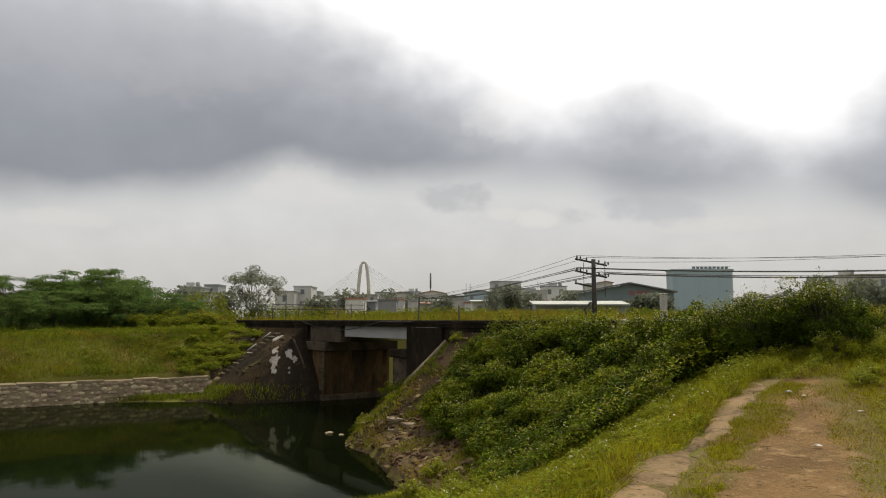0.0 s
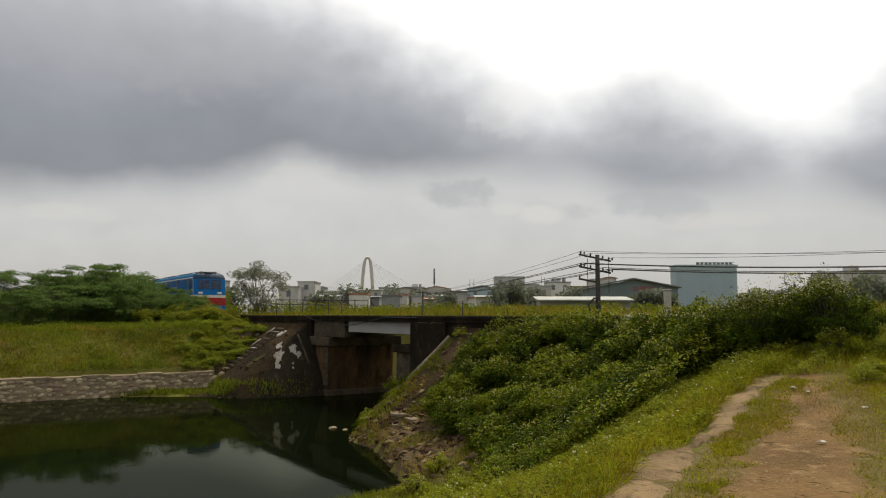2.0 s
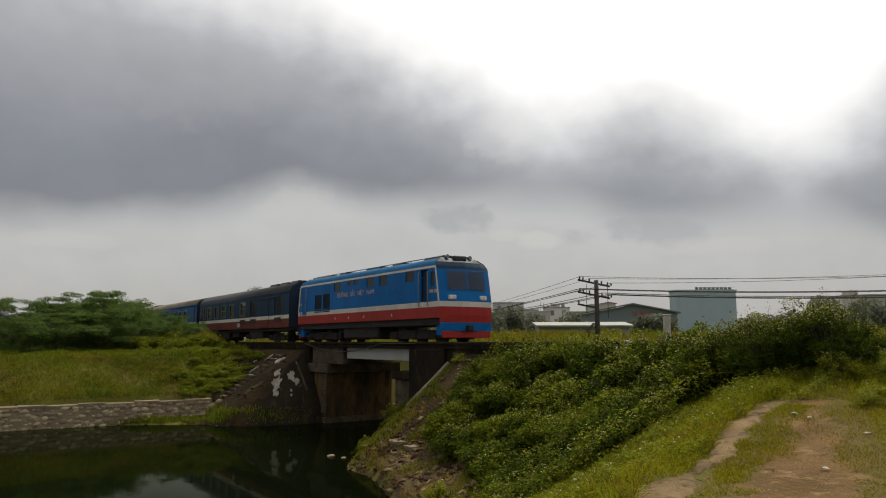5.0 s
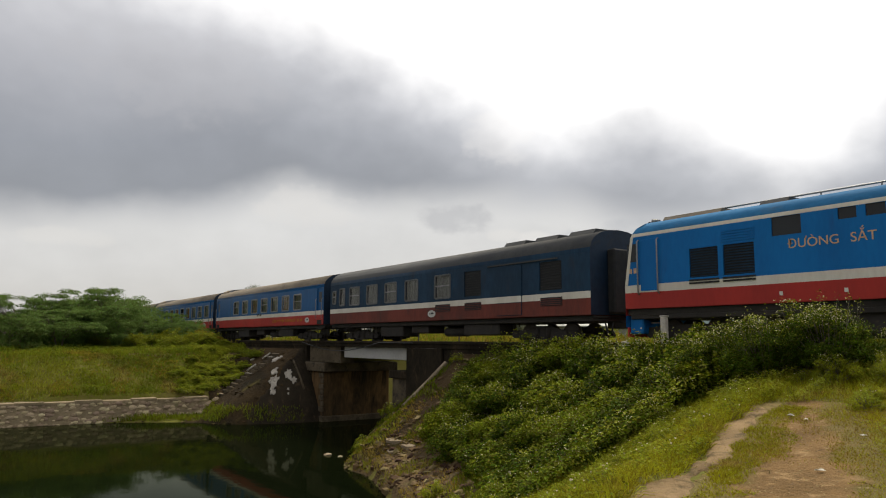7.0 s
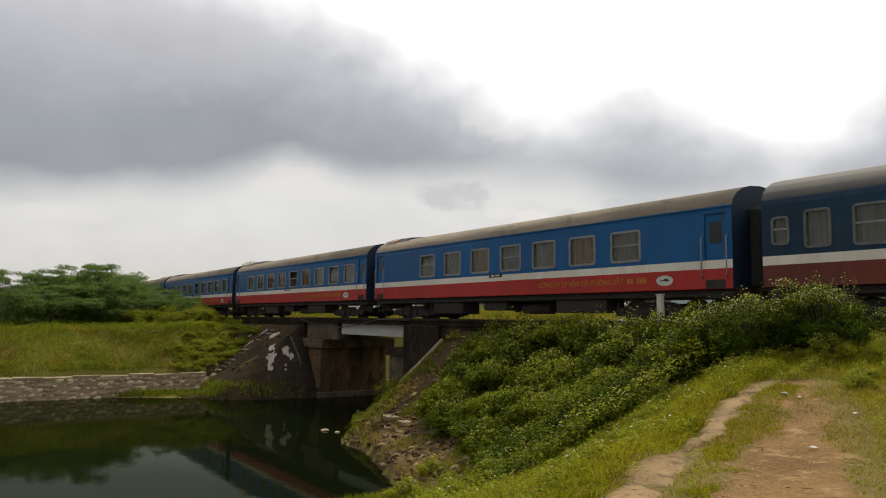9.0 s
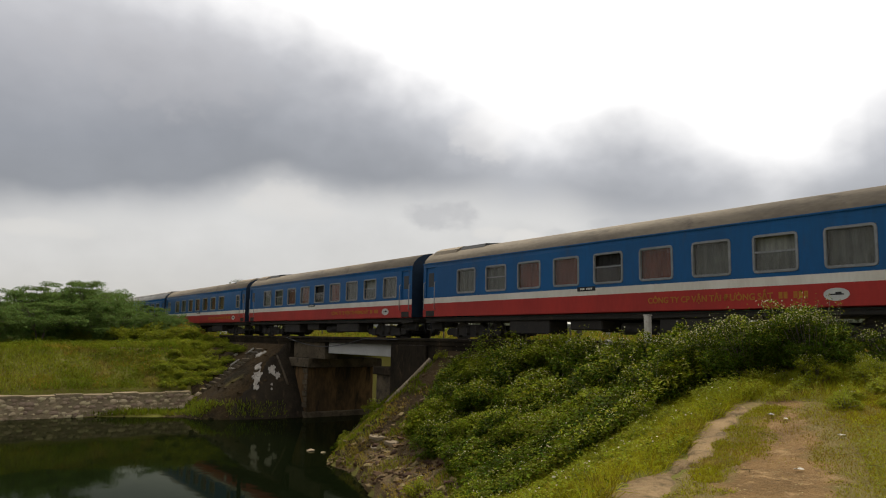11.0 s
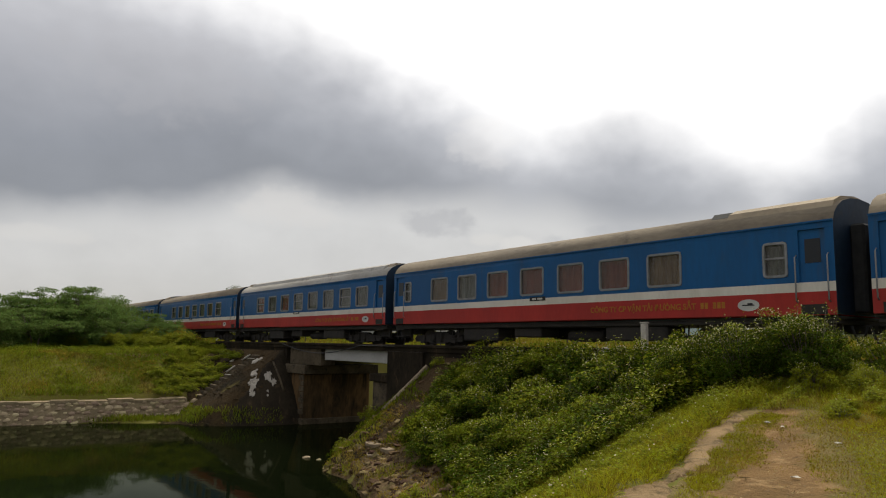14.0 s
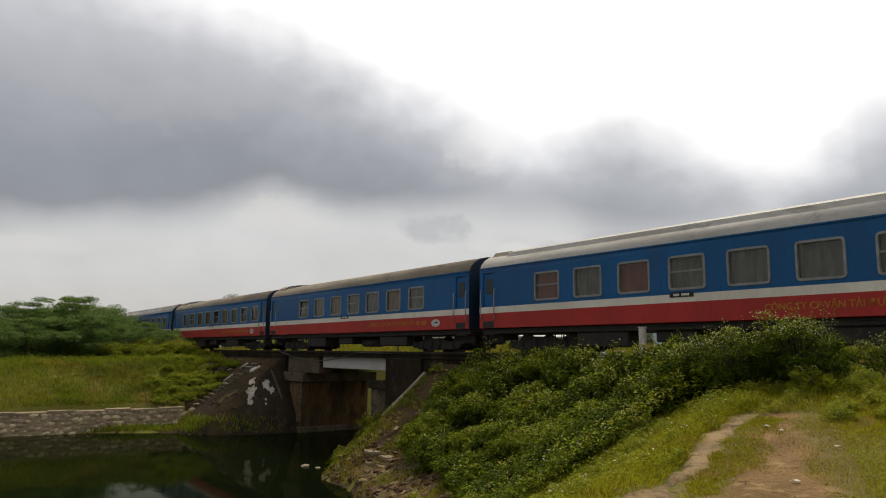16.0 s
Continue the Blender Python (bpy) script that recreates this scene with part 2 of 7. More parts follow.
M_GROUND = ground_mat()
def dirt_mat():
    """Trodden earth that gives way raggedly to grassy soil at both sides of the track."""
    m = mat("trodden_earth", (0.210, 0.128, 0.055), (0.120, 0.074, 0.032), 1.1, 0.95, 1.0, (0.29, 0.19, 0.095), 18.0, dist=0.05, spots=(0.52, 0.70), spec=0.08)
    t = m.node_tree
    pr = next(q for q in t.nodes if q.type == "BSDF_PRINCIPLED")
    old = pr.inputs["Base Color"].links[0].from_socket
    n = Nodes(t, keep=True)
    co = n.add("ShaderNodeTexCoord").outputs["Object"]
    s = n.add("ShaderNodeSeparateXYZ")
    n.link(co, s.inputs[0])
    mid = n.math("ADD", -0.20, n.math("MULTIPLY", s.outputs[1], -0.555))
    off = n.math("ABSOLUTE", n.math("SUBTRACT", s.outputs[0], mid))
    wide = n.math("SUBTRACT", 1.30, n.math("MULTIPLY", s.outputs[1], 0.088))
    rag = n.math("MULTIPLY", n.math("SUBTRACT", n.noise(co, 2.2, 5.0, 0.65), 0.5), 1.5)
    k = n.smooth(n.math("SUBTRACT", n.math("ADD", off, rag), wide), -0.25, 0.25)
    grassy = n.mix(n.noise(co, 7.0, 5.0, 0.6), (0.120, 0.105, 0.028), (0.145, 0.105, 0.045))
    n.link(n.mix(k, old, grassy), pr.inputs["Base Color"])
    return m


M_DIRT = dirt_mat()
M_FOOTPATH = mat("trodden_footpath", (0.205, 0.142, 0.070), (0.105, 0.073, 0.034), 1.5, 0.95, 1.0, (0.27, 0.20, 0.11), 22.0, dist=0.05, spots=(0.54, 0.70), spec=0.08)
M_SLAB = mat("worn_concrete_edging", (0.250, 0.172, 0.092), (0.150, 0.102, 0.054), 1.3, 0.95, 0.9, (0.095, 0.070, 0.036), 20.0, dist=0.03, spec=0.1, spots=(0.48, 0.66))
M_WATER = water_mat()
M_EARTHBANK = mat("bare_earth_bank", (0.120, 0.080, 0.040), (0.062, 0.043, 0.022), 0.9, 0.95, 0.9, (0.09, 0.085, 0.025), 9.0, spots=(0.56, 0.72), dist=0.08, spec=0.08)
M_STONE = mat("rubble_stone", (0.40, 0.31, 0.20), (0.25, 0.19, 0.12), 2.0, 0.9, 0.5, (0.52, 0.43, 0.30), 14.0, each=0.8)
M_LEDGE = mat("tan_broken_concrete", (0.27, 0.215, 0.15), (0.18, 0.14, 0.095), 2.2, 0.92, 0.5, (0.09, 0.072, 0.048), 15.0, spots=(0.55, 0.72), spec=0.1)
M_STONEJ = mat("rubble_stones", (0.135, 0.088, 0.046), (0.062, 0.043, 0.024), 3.0, 0.92, 0.7, (0.23, 0.165, 0.095), 14.0, island=1.2, spots=(0.58, 0.78), spec=0.08)
M_MORTAR = mat("old_mortar", (0.255, 0.195, 0.118), (0.160, 0.124, 0.074), 1.5, 0.95, 0.6, (0.13, 0.11, 0.055), 12.0, spots=(0.52, 0.7))
M_BLACKCONC = mat("black_concrete", (0.013, 0.0105, 0.0075), (0.030, 0.023, 0.015), 0.9, 0.92, 0.6, (0.080, 0.055, 0.030), 10.0, spots=(0.55, 0.78), spec=0.06, stretch=(1, 1, 0.5))
M_BROWNCONC = mat("rust_stained_concrete", (0.150, 0.088, 0.038), (0.052, 0.034, 0.018), 0.6, 0.9, 0.5, (0.024, 0.019, 0.012), 8.0, stretch=(1, 1, 0.28), spots=(0.48, 0.66), spec=0.08)
M_CAPCONC = mat("grey_weathered_concrete", (0.105, 0.082, 0.054), (0.054, 0.042, 0.028), 1.2, 0.9, 0.4, (0.035, 0.03, 0.022), 12.0, spots=(0.50, 0.68), spec=0.1)
M_PALEBEAM = mat("pale_girder_concrete", (0.42, 0.41, 0.40), (0.34, 0.33, 0.31), 0.8, 0.85, 0.25, (0.24, 0.16, 0.10), 12.0, spots=(0.62, 0.8))
M_PATCH = mat("bare_plaster_patch", (0.36, 0.33, 0.28), (0.24, 0.215, 0.18), 2.5, 0.9, 0.4, (0.12, 0.10, 0.08), 14.0, spots=(0.55, 0.7))
M_SLOPE = mat("mossy_stone_pitching", (0.054, 0.035, 0.016), (0.013, 0.0105, 0.0065), 0.35, 0.95, 1.0, (0.075, 0.062, 0.018), 8.0, spots=(0.55, 0.72), dist=0.12, spec=0.06)
M_BALLAST = mat("ballast", (0.16, 0.145, 0.125), (0.10, 0.09, 0.075), 3.0, 0.95, 0.8, (0.07, 0.08, 0.03), 25.0, dist=0.04)
M_RAIL = mat("rusty_rail", (0.12, 0.065, 0.04), (0.08, 0.05, 0.035), 4.0, 0.6, 0.2, metal=0.4)
M_SLEEPER = mat("concrete_sleeper", (0.25, 0.235, 0.21), (0.18, 0.165, 0.145), 4.0, 0.9, 0.3)
M_RED = mat("faded_red_paint", (0.37, 0.036, 0.029), (0.29, 0.032, 0.027), 0.7, 0.5, 0.05, (0.13, 0.040, 0.030), 12.0, stretch=(1, 1, 0.25), spots=(0.62, 0.85), spec=0.12)
M_WHITE = mat("off_white_paint", (0.62, 0.59, 0.52), (0.52, 0.48, 0.41), 0.8, 0.5, 0.05, (0.34, 0.30, 0.24), 12.0, stretch=(1, 1, 0.3), spots=(0.62, 0.85), spec=0.2)
M_BLUE = mat("coach_blue_paint", (0.011, 0.092, 0.245), (0.014, 0.075, 0.19), 0.6, 0.45, 0.05, (0.040, 0.068, 0.112), 9.0, stretch=(1, 1, 0.22), spots=(0.56, 0.80), spec=0.12)
M_LBLUE = mat("locomotive_blue_paint", (0.006, 0.140, 0.40), (0.006, 0.112, 0.33), 0.6, 0.5, 0.04, (0.02, 0.075, 0.20), 12.0, stretch=(1, 1, 0.25), spots=(0.60, 0.85), spec=0.10)
M_LROOF = mat("dusty_blue_roof", (0.035, 0.165, 0.34), (0.028, 0.125, 0.26), 0.5, 0.85, 0.1, (0.09, 0.13, 0.17), 8.0, stretch=(0.6, 2, 1), spots=(0.56, 0.80), spec=0.06)
M_ROOF = mat("dusty_roof_paint", (0.215, 0.180, 0.135), (0.145, 0.122, 0.095), 0.5, 0.85, 0.2, (0.075, 0.066, 0.055), 8.0, stretch=(0.6, 2, 1), spots=(0.54, 0.78), spec=0.15)
M_ROOFSILVER = mat("silver_roof_paint", (0.34, 0.325, 0.30), (0.25, 0.235, 0.21), 0.5, 0.7, 0.15, (0.13, 0.12, 0.105), 8.0, stretch=(0.6, 2, 1), spots=(0.56, 0.80), spec=0.2)
M_HOOD = mat("tan_hood_paint", (0.30, 0.245, 0.175), (0.22, 0.18, 0.13), 0.6, 0.8, 0.15, (0.12, 0.10, 0.08), 8.0, spots=(0.58, 0.8), spec=0.15)
M_SOOT = mat("sooty_roof", (0.035, 0.038, 0.042), (0.055, 0.055, 0.055), 0.6, 0.8, 0.15, (0.10, 0.095, 0.085), 9.0, spots=(0.64, 0.85))
M_SOOTBLUE = mat("sooty_blue_paint", (0.013, 0.044, 0.088), (0.010, 0.028, 0.053), 0.5, 0.6, 0.06, (0.024, 0.030, 0.040), 9.0, stretch=(1, 1, 0.3), spots=(0.55, 0.8), spec=0.15)
M_UNDER = mat("grimy_underframe", (0.022, 0.020, 0.018), (0.034, 0.029, 0.024), 2.0, 0.85, 0.2, (0.055, 0.042, 0.03), 15.0)
M_SOOTRED = mat("sooty_red_paint", (0.17, 0.040, 0.028), (0.11, 0.032, 0.024), 0.5, 0.6, 0.06, (0.05, 0.03, 0.025), 9.0, stretch=(1, 1, 0.3), spots=(0.52, 0.78), spec=0.15)
M_WHEEL = mat("worn_wheel_steel", (0.07, 0.06, 0.05), (0.045, 0.038, 0.032), 3.0, 0.6, 0.1, metal=0.5)
M_ALU = mat("aluminium_window_frame", (0.235, 0.24, 0.24), (0.17, 0.175, 0.175), 4.0, 0.5, 0.05, metal=0.3)
M_SOOTRIM = mat("sooty_window_frame", (0.12, 0.125, 0.125), (0.08, 0.085, 0.085), 4.0, 0.6, 0.05)
M_GLASS = glass("coach_window_glass", (0.72, 0.75, 0.74))
M_WIND = glass("windscreen_glass", (0.55, 0.60, 0.60))
M_DARKIN = mat("dark_interior", (0.018, 0.018, 0.018), (0.028, 0.026, 0.024), 2.0, 0.9, 0.0)
# grey curtain cloth, its tone also standing for sky reflected in panes
M_CURTSHEEN = mat("grey_curtain_and_sky_sheen", (0.24, 0.245, 0.215), (0.15, 0.155, 0.14), 3.0, 0.95, 0.3, stretch=(2.5, 1, 0.4))
M_TANCURT = mat("tan_curtain", (0.32, 0.20, 0.10), (0.19, 0.115, 0.06), 3.0, 0.95, 0.3, stretch=(2.5, 1, 0.4))
M_REDCURT = mat("faded_red_curtain", (0.36, 0.085, 0.052), (0.20, 0.050, 0.034), 3.0, 0.95, 0.3, stretch=(2.5, 1, 0.4))
M_GOLD = mat("gold_lettering", (0.36, 0.165, 0.028), (0.31, 0.105, 0.027), 5.0, 0.7, 0.0, spec=0.1)
M_ORANGE = mat("pale_orange_lettering", (0.62, 0.40, 0.22), (0.52, 0.32, 0.17), 5.0, 0.5, 0.0)
# coach end blue, darkened to hold the shade of the gap between coaches
M_ENDBLUE = mat("shaded_grimy_end_blue", (0.007, 0.022, 0.046), (0.006, 0.015, 0.030), 0.8, 0.6, 0.05, (0.02, 0.022, 0.026), 9.0, spots=(0.55, 0.8))
M_BADGE = mat("grey_white_badge", (0.50, 0.50, 0.47), (0.40, 0.40, 0.37), 3.0, 0.5, 0.0)
M_RUBBER = mat("black_rubber", (0.016, 0.016, 0.017), (0.024, 0.024, 0.024), 5.0, 0.8, 0.1)
M_LEAF = mat("shrub_leaves", (0.116, 0.134, 0.005), (0.056, 0.076, 0.003), 0.6, 0.7, 0.0, (0.17, 0.172, 0.018), 5.0, island=1.2, trans=0.30, spec=0.03)
M_LEAFDARK = mat("dark_shrub_leaves", (0.055, 0.082, 0.004), (0.030, 0.048, 0.002), 0.6, 0.7, 0.0, (0.100, 0.108, 0.006), 5.0, island=1.2, trans=0.26, spec=0.03)
M_LEAFTIP = mat("pale_shrub_leaves", (0.235, 0.25, 0.020), (0.155, 0.185, 0.016), 0.8, 0.7, 0.0, (0.26, 0.21, 0.035), 5.0, island=0.8, trans=0.45, spec=0.05)
M_WEED = mat("low_weed_leaves", (0.232, 0.236, 0.012), (0.142, 0.160, 0.008), 0.6, 0.75, 0.0, (0.27, 0.215, 0.026), 4.0, island=1.0, trans=0.45, spec=0.05)
M_LEAFTREE = mat("feathery_tree_leaves", (0.112, 0.170, 0.040), (0.076, 0.120, 0.030), 0.25, 0.8, 0.0, (0.160, 0.210, 0.055), 3.0, island=0.9, trans=0.40, spec=0.06)
M_LEAFDRY = mat("grey_sparse_leaves", (0.185, 0.195, 0.13), (0.135, 0.145, 0.098), 0.6, 0.8, 0.0, island=0.7, trans=0.6)
M_GRASS = mat("grass_blades", (0.272, 0.246, 0.013), (0.185, 0.182, 0.009), 0.55, 0.75, 0.0, (0.27, 0.195, 0.045), 3.0, island=1.0, trans=0.38, spots=(0.54, 0.70), spec=0.05)
M_DRYGRASS = mat("half_dry_grass", (0.280, 0.192, 0.030), (0.20, 0.148, 0.018), 0.5, 0.85, 0.0, (0.30, 0.22, 0.08), 3.0, island=0.7, trans=0.35, spec=0.08)
M_GRASSFAR = mat("bank_grass", (0.190, 0.198, 0.015), (0.112, 0.142, 0.010), 0.16, 0.8, 0.0, (0.225, 0.165, 0.040), 2.0, island=0.9, trans=0.36, spots=(0.52, 0.68), spec=0.08)
M_STRAW = mat("dry_straw", (0.24, 0.18, 0.09), (0.15, 0.11, 0.055), 2.0, 0.9, 0.0, island=0.8)
# pale flecks: flowers, and on bushes the painted glints of leaves too
M_FLOWERGLINT = mat("white_flowers_and_glints", (0.66, 0.60, 0.42), (0.55, 0.48, 0.32), 5.0, 0.8, 0.0, trans=0.2)
M_BARK = mat("grey_bark", (0.12, 0.10, 0.08), (0.08, 0.065, 0.05), 5.0, 0.95, 0.6)
M_WOODPOLE = mat("tarred_concrete_pole", (0.075, 0.068, 0.06), (0.05, 0.045, 0.04), 3.0, 0.9, 0.3)
M_CABLE = mat("black_cable", (0.03, 0.03, 0.032), (0.04, 0.04, 0.042), 5.0, 0.7, 0.0)
M_INSUL = mat("porcelain_insulator", (0.10, 0.09, 0.085), (0.07, 0.06, 0.06), 5.0, 0.35, 0.0)
M_LITTER = mat("dirty_white_plastic", (0.50, 0.48, 0.43), (0.38, 0.36, 0.31), 8.0, 0.7, 0.2)
M_BLUEBAG = mat("blue_plastic_bag", (0.05, 0.20, 0.50), (0.04, 0.15, 0.4), 8.0, 0.5, 0.1)
# far town tones are lifted, with distance haze put into the colour
M_WALLPALE = mat("pale_rendered_wall", (0.55, 0.54, 0.51), (0.45, 0.44, 0.42), 0.15, 0.9, 0.0, (0.32, 0.32, 0.31), 1.0, each=0.4)
M_WALLGREY = mat("grey_rendered_wall", (0.33, 0.34, 0.345), (0.27, 0.28, 0.285), 0.15, 0.9, 0.0, (0.22, 0.22, 0.22), 1.0, each=0.4)
M_WALLBLUE = mat("pale_blue_cladding", (0.34, 0.43, 0.48), (0.30, 0.39, 0.44), 0.12, 0.7, 0.0, (0.37, 0.45, 0.49), 1.0, stretch=(1, 1, 0.2))
# teal made paler for haze
M_WALLTEAL = mat("haze_paled_teal_cladding", (0.17, 0.21, 0.215), (0.14, 0.18, 0.185), 0.2, 0.7, 0.0)
M_ROOFTIN = mat("corrugated_roof_sheet", (0.32, 0.335, 0.31), (0.25, 0.265, 0.25), 0.3, 0.7, 0.0, (0.2, 0.16, 0.12), 2.0)
M_ROOFDARK = mat("dark_roof_sheet", (0.17, 0.18, 0.19), (0.13, 0.14, 0.145), 0.3, 0.7, 0.0)
M_ROOFRED = mat("red_tile_roof", (0.36, 0.15, 0.10), (0.28, 0.12, 0.08), 0.3, 0.8, 0.0)
M_WINDARK = mat("dark_window_opening", (0.025, 0.028, 0.032), (0.018, 0.020, 0.024), 0.5, 0.35, 0.0, spec=0.25)
# panes lightened for haze
M_FARPANE = mat("haze_paled_window_pane", (0.17, 0.18, 0.19), (0.13, 0.14, 0.15), 0.5, 0.3, 0.0)
M_PYLON = mat("white_pylon_concrete", (0.60, 0.57, 0.53), (0.52, 0.50, 0.47), 0.05, 0.8, 0.0)
M_SIGNRED = mat("red_sign", (0.30, 0.10, 0.095), (0.25, 0.09, 0.085), 0.5, 0.6, 0.0)
# leaf colour lifted for haze
M_FARWOOD = mat("haze_paled_tree_leaves", (0.165, 0.18, 0.125), (0.125, 0.14, 0.10), 0.2, 0.8, 0.0, island=0.6, trans=0.4)
M_POST = mat("whitewashed_post", (0.50, 0.47, 0.42), (0.38, 0.35, 0.30), 4.0, 0.9, 0.2, (0.2, 0.18, 0.15), 12.0)
M_DARKPATCH = mat("louvre_black", (0.012, 0.013, 0.015), (0.02, 0.02, 0.022), 4.0, 0.6, 0.0)
M_LAMP = mat("headlamp_glass", (0.75, 0.75, 0.72), (0.6, 0.6, 0.58), 5.0, 0.15, 0.0, spec=0.6)


# ---- mesh helpers ----
def add_ob(name, me, parent=None, label="", at=None):
    ob = new(name, me)
    if parent is not None:
        ob.parent = parent
    if at is not None:
        ob.matrix_basis = at
    if label:
        ob["label"] = label
    return ob


def mesh_of(bm, name, *mats, smooth=False):
    bmesh.ops.recalc_face_normals(bm, faces=bm.faces)
    me = bpy.data.meshes.new(name)
    if smooth:
        for f in bm.faces:
            f.smooth = True
    bm.to_mesh(me)
    bm.free()
    for m in mats:
        me.materials.append(m)
    return me


def part(name, bm, material, parent, label="", smooth=False, at=None):
    mats = material if isinstance(material, (list, tuple)) else (material,)
    return add_ob(name, mesh_of(bm, name, *mats, smooth=smooth), parent, label, at)


def empty(name, m=None):
    ob = new(name)
    ob.empty_display_size = 0.2
    if m is not None:
        ob.matrix_basis = m
    return ob


def box(bm, x0, x1, y0, y1, z0, z1, bevel=0.0, mi=0):
    vs = [bm.verts.new(p) for p in ((x0, y0, z0), (x1, y0, z0), (x1, y1, z0), (x0, y1, z0), (x0, y0, z1), (x1, y0, z1), (x1, y1, z1), (x0, y1, z1))]
    fs = [bm.faces.new([vs[i] for i in q]) for q in ((3, 2, 1, 0), (4, 5, 6, 7), (0, 1, 5, 4), (1, 2, 6, 5), (2, 3, 7, 6), (3, 0, 4, 7))]
    for f in fs:
        f.material_index = mi
    if bevel:
        es = list({e for f in fs for e in f.edges})
        bmesh.ops.bevel(bm, geom=es, offset=bevel, segments=1, affect="EDGES", clamp_overlap=True)
    return bm


def boxbm(*a, **k):
    return box(bmesh.new(), *a, **k)


def tube(bm, pts, radii, seg=8, caps=True):
    """A round bar along pts."""
    rings = []
    pts = [Vector(p) for p in pts]
    for i, p in enumerate(pts):
        d = (pts[min(i + 1, len(pts) - 1)] - pts[max(i - 1, 0)]).normalized()
        a = d.cross(Vector((0.13, 0.37, 0.92)) if abs(d.z) < 0.9 else Vector((1, 0.1, 0))).normalized()
        b = d.cross(a)
        r = radii[i] if isinstance(radii, (list, tuple)) else radii
        rings.append([bm.verts.new(p + (a * math.cos(t) + b * math.sin(t)) * r) for t in (2 * math.pi * k / seg for k in range(seg))])
    for r0, r1 in zip(rings, rings[1:]):
        for k in range(seg):
            bm.faces.new((r0[k], r0[(k + 1) % seg], r1[(k + 1) % seg], r1[k])).smooth = True
    if caps:
        bm.faces.new(rings[0][::-1])
        bm.faces.new(rings[-1])
    return bm


def tubebm(pts, radii, seg=8):
    return tube(bmesh.new(), pts, radii, seg)


def prism(bm, outline, y0, y1, axis="y", mi=0):
    """A flat outline of (a, z) pairs pushed from y0 to y1 along an axis."""
    def p(a, z, y):
        return (a, y, z) if axis == "y" else ((y, a, z) if axis == "x" else (a, z, y))
    lo = [bm.verts.new(p(a, z, y0)) for a, z in outline]
    hi = [bm.verts.new(p(a, z, y1)) for a, z in outline]
    fs = [bm.faces.new(lo[::-1]), bm.faces.new(hi)]
    for i in range(len(outline)):
        j = (i + 1) % len(outline)
        fs.append(bm.faces.new((lo[i], lo[j], hi[j], hi[i])))
    for f in fs:
        f.material_index = mi
    return bm


def cards(name, C, D, size, width, material, parent=None, droop=0.25, seed=0, flat=0.0):
    """Many small pointed leaves in one mesh: C their feet, D their directions (n x 3 arrays)."""
    rng = np.random.default_rng(seed)
    n = len(C)
    D = D / np.maximum(np.linalg.norm(D, axis=1, keepdims=True), 1e-6)
    R = rng.normal(size=(n, 3)) * (1 - 0.6 * min(flat, 1.0))
    R[:, 2] += 1.6 * flat
    S = np.cross(D, R)
    S /= np.maximum(np.linalg.norm(S, axis=1, keepdims=True), 1e-6)
    size = np.broadcast_to(np.asarray(size, float), (n,))[:, None]
    w = np.broadcast_to(np.asarray(width, float), (n,))[:, None]
    mid = C + D * size * 0.5
    tip = C + D * size
    tip[:, 2] -= droop * size[:, 0]
    V = np.stack([C, mid - S * w * 0.5, tip, mid + S * w * 0.5], axis=1).reshape(-1, 3)
    me = bpy.data.meshes.new(name)
    me.vertices.add(4 * n)
    me.vertices.foreach_set("co", V.astype(np.float32).ravel())
    me.loops.add(4 * n)
    me.loops.foreach_set("vertex_index", np.arange(4 * n, dtype=np.int32))
    me.polygons.add(n)
    me.polygons.foreach_set("loop_start", np.arange(0, 4 * n, 4, dtype=np.int32))
    me.polygons.foreach_set("loop_total", np.full(n, 4, dtype=np.int32))
    me.materials.append(material)
    me.update(calc_edges=True)
    me.validate()
    return add_ob(name, me, parent)


def smoothstep(a, b, x):
    t = np.clip((np.asarray(x, float) - a) / (b - a), 0, 1)
    return t * t * (3 - 2 * t)


def lattice(x, y, s, seed=0):
    """Smooth value noise in the plane, 0 to 1."""
    x, y = np.asarray(x, float) / s, np.asarray(y, float) / s
    i, j = np.floor(x), np.floor(y)
    u, v = x - i, y - j
    u, v = u * u * (3 - 2 * u), v * v * (3 - 2 * v)

    def h(a, b):
        q = np.sin(a * 127.1 + b * 311.7 + seed * 74.7) * 43758.5453
        return q - np.floor(q)
    return (h(i, j) * (1 - u) + h(i + 1, j) * u) * (1 - v) + (h(i, j + 1) * (1 - u) + h(i + 1, j + 1) * u) * v


# ---- the lie of the land: x along the track, y away from the camera, z = 0 at the rails ----
WATER = -4.0
TRACK_Y = 18.6
LEFT_Y, LEFT_X = (-90, -40, -12, 2.3, 8, 10.5, 13, 15, 22, 60), (-66, -50, -43, -40.6, -38.6, -37.2, -36.3, -35.4, -36.0, -39)
RIGHT_Y, RIGHT_X = (-90, 0, 6, 9.2, 9.6, 12.5, 15.0, 22, 60), (-14, -13.4, -13.8, -15.0, -16.1, -24.1, -27.7, -27.7, -29)


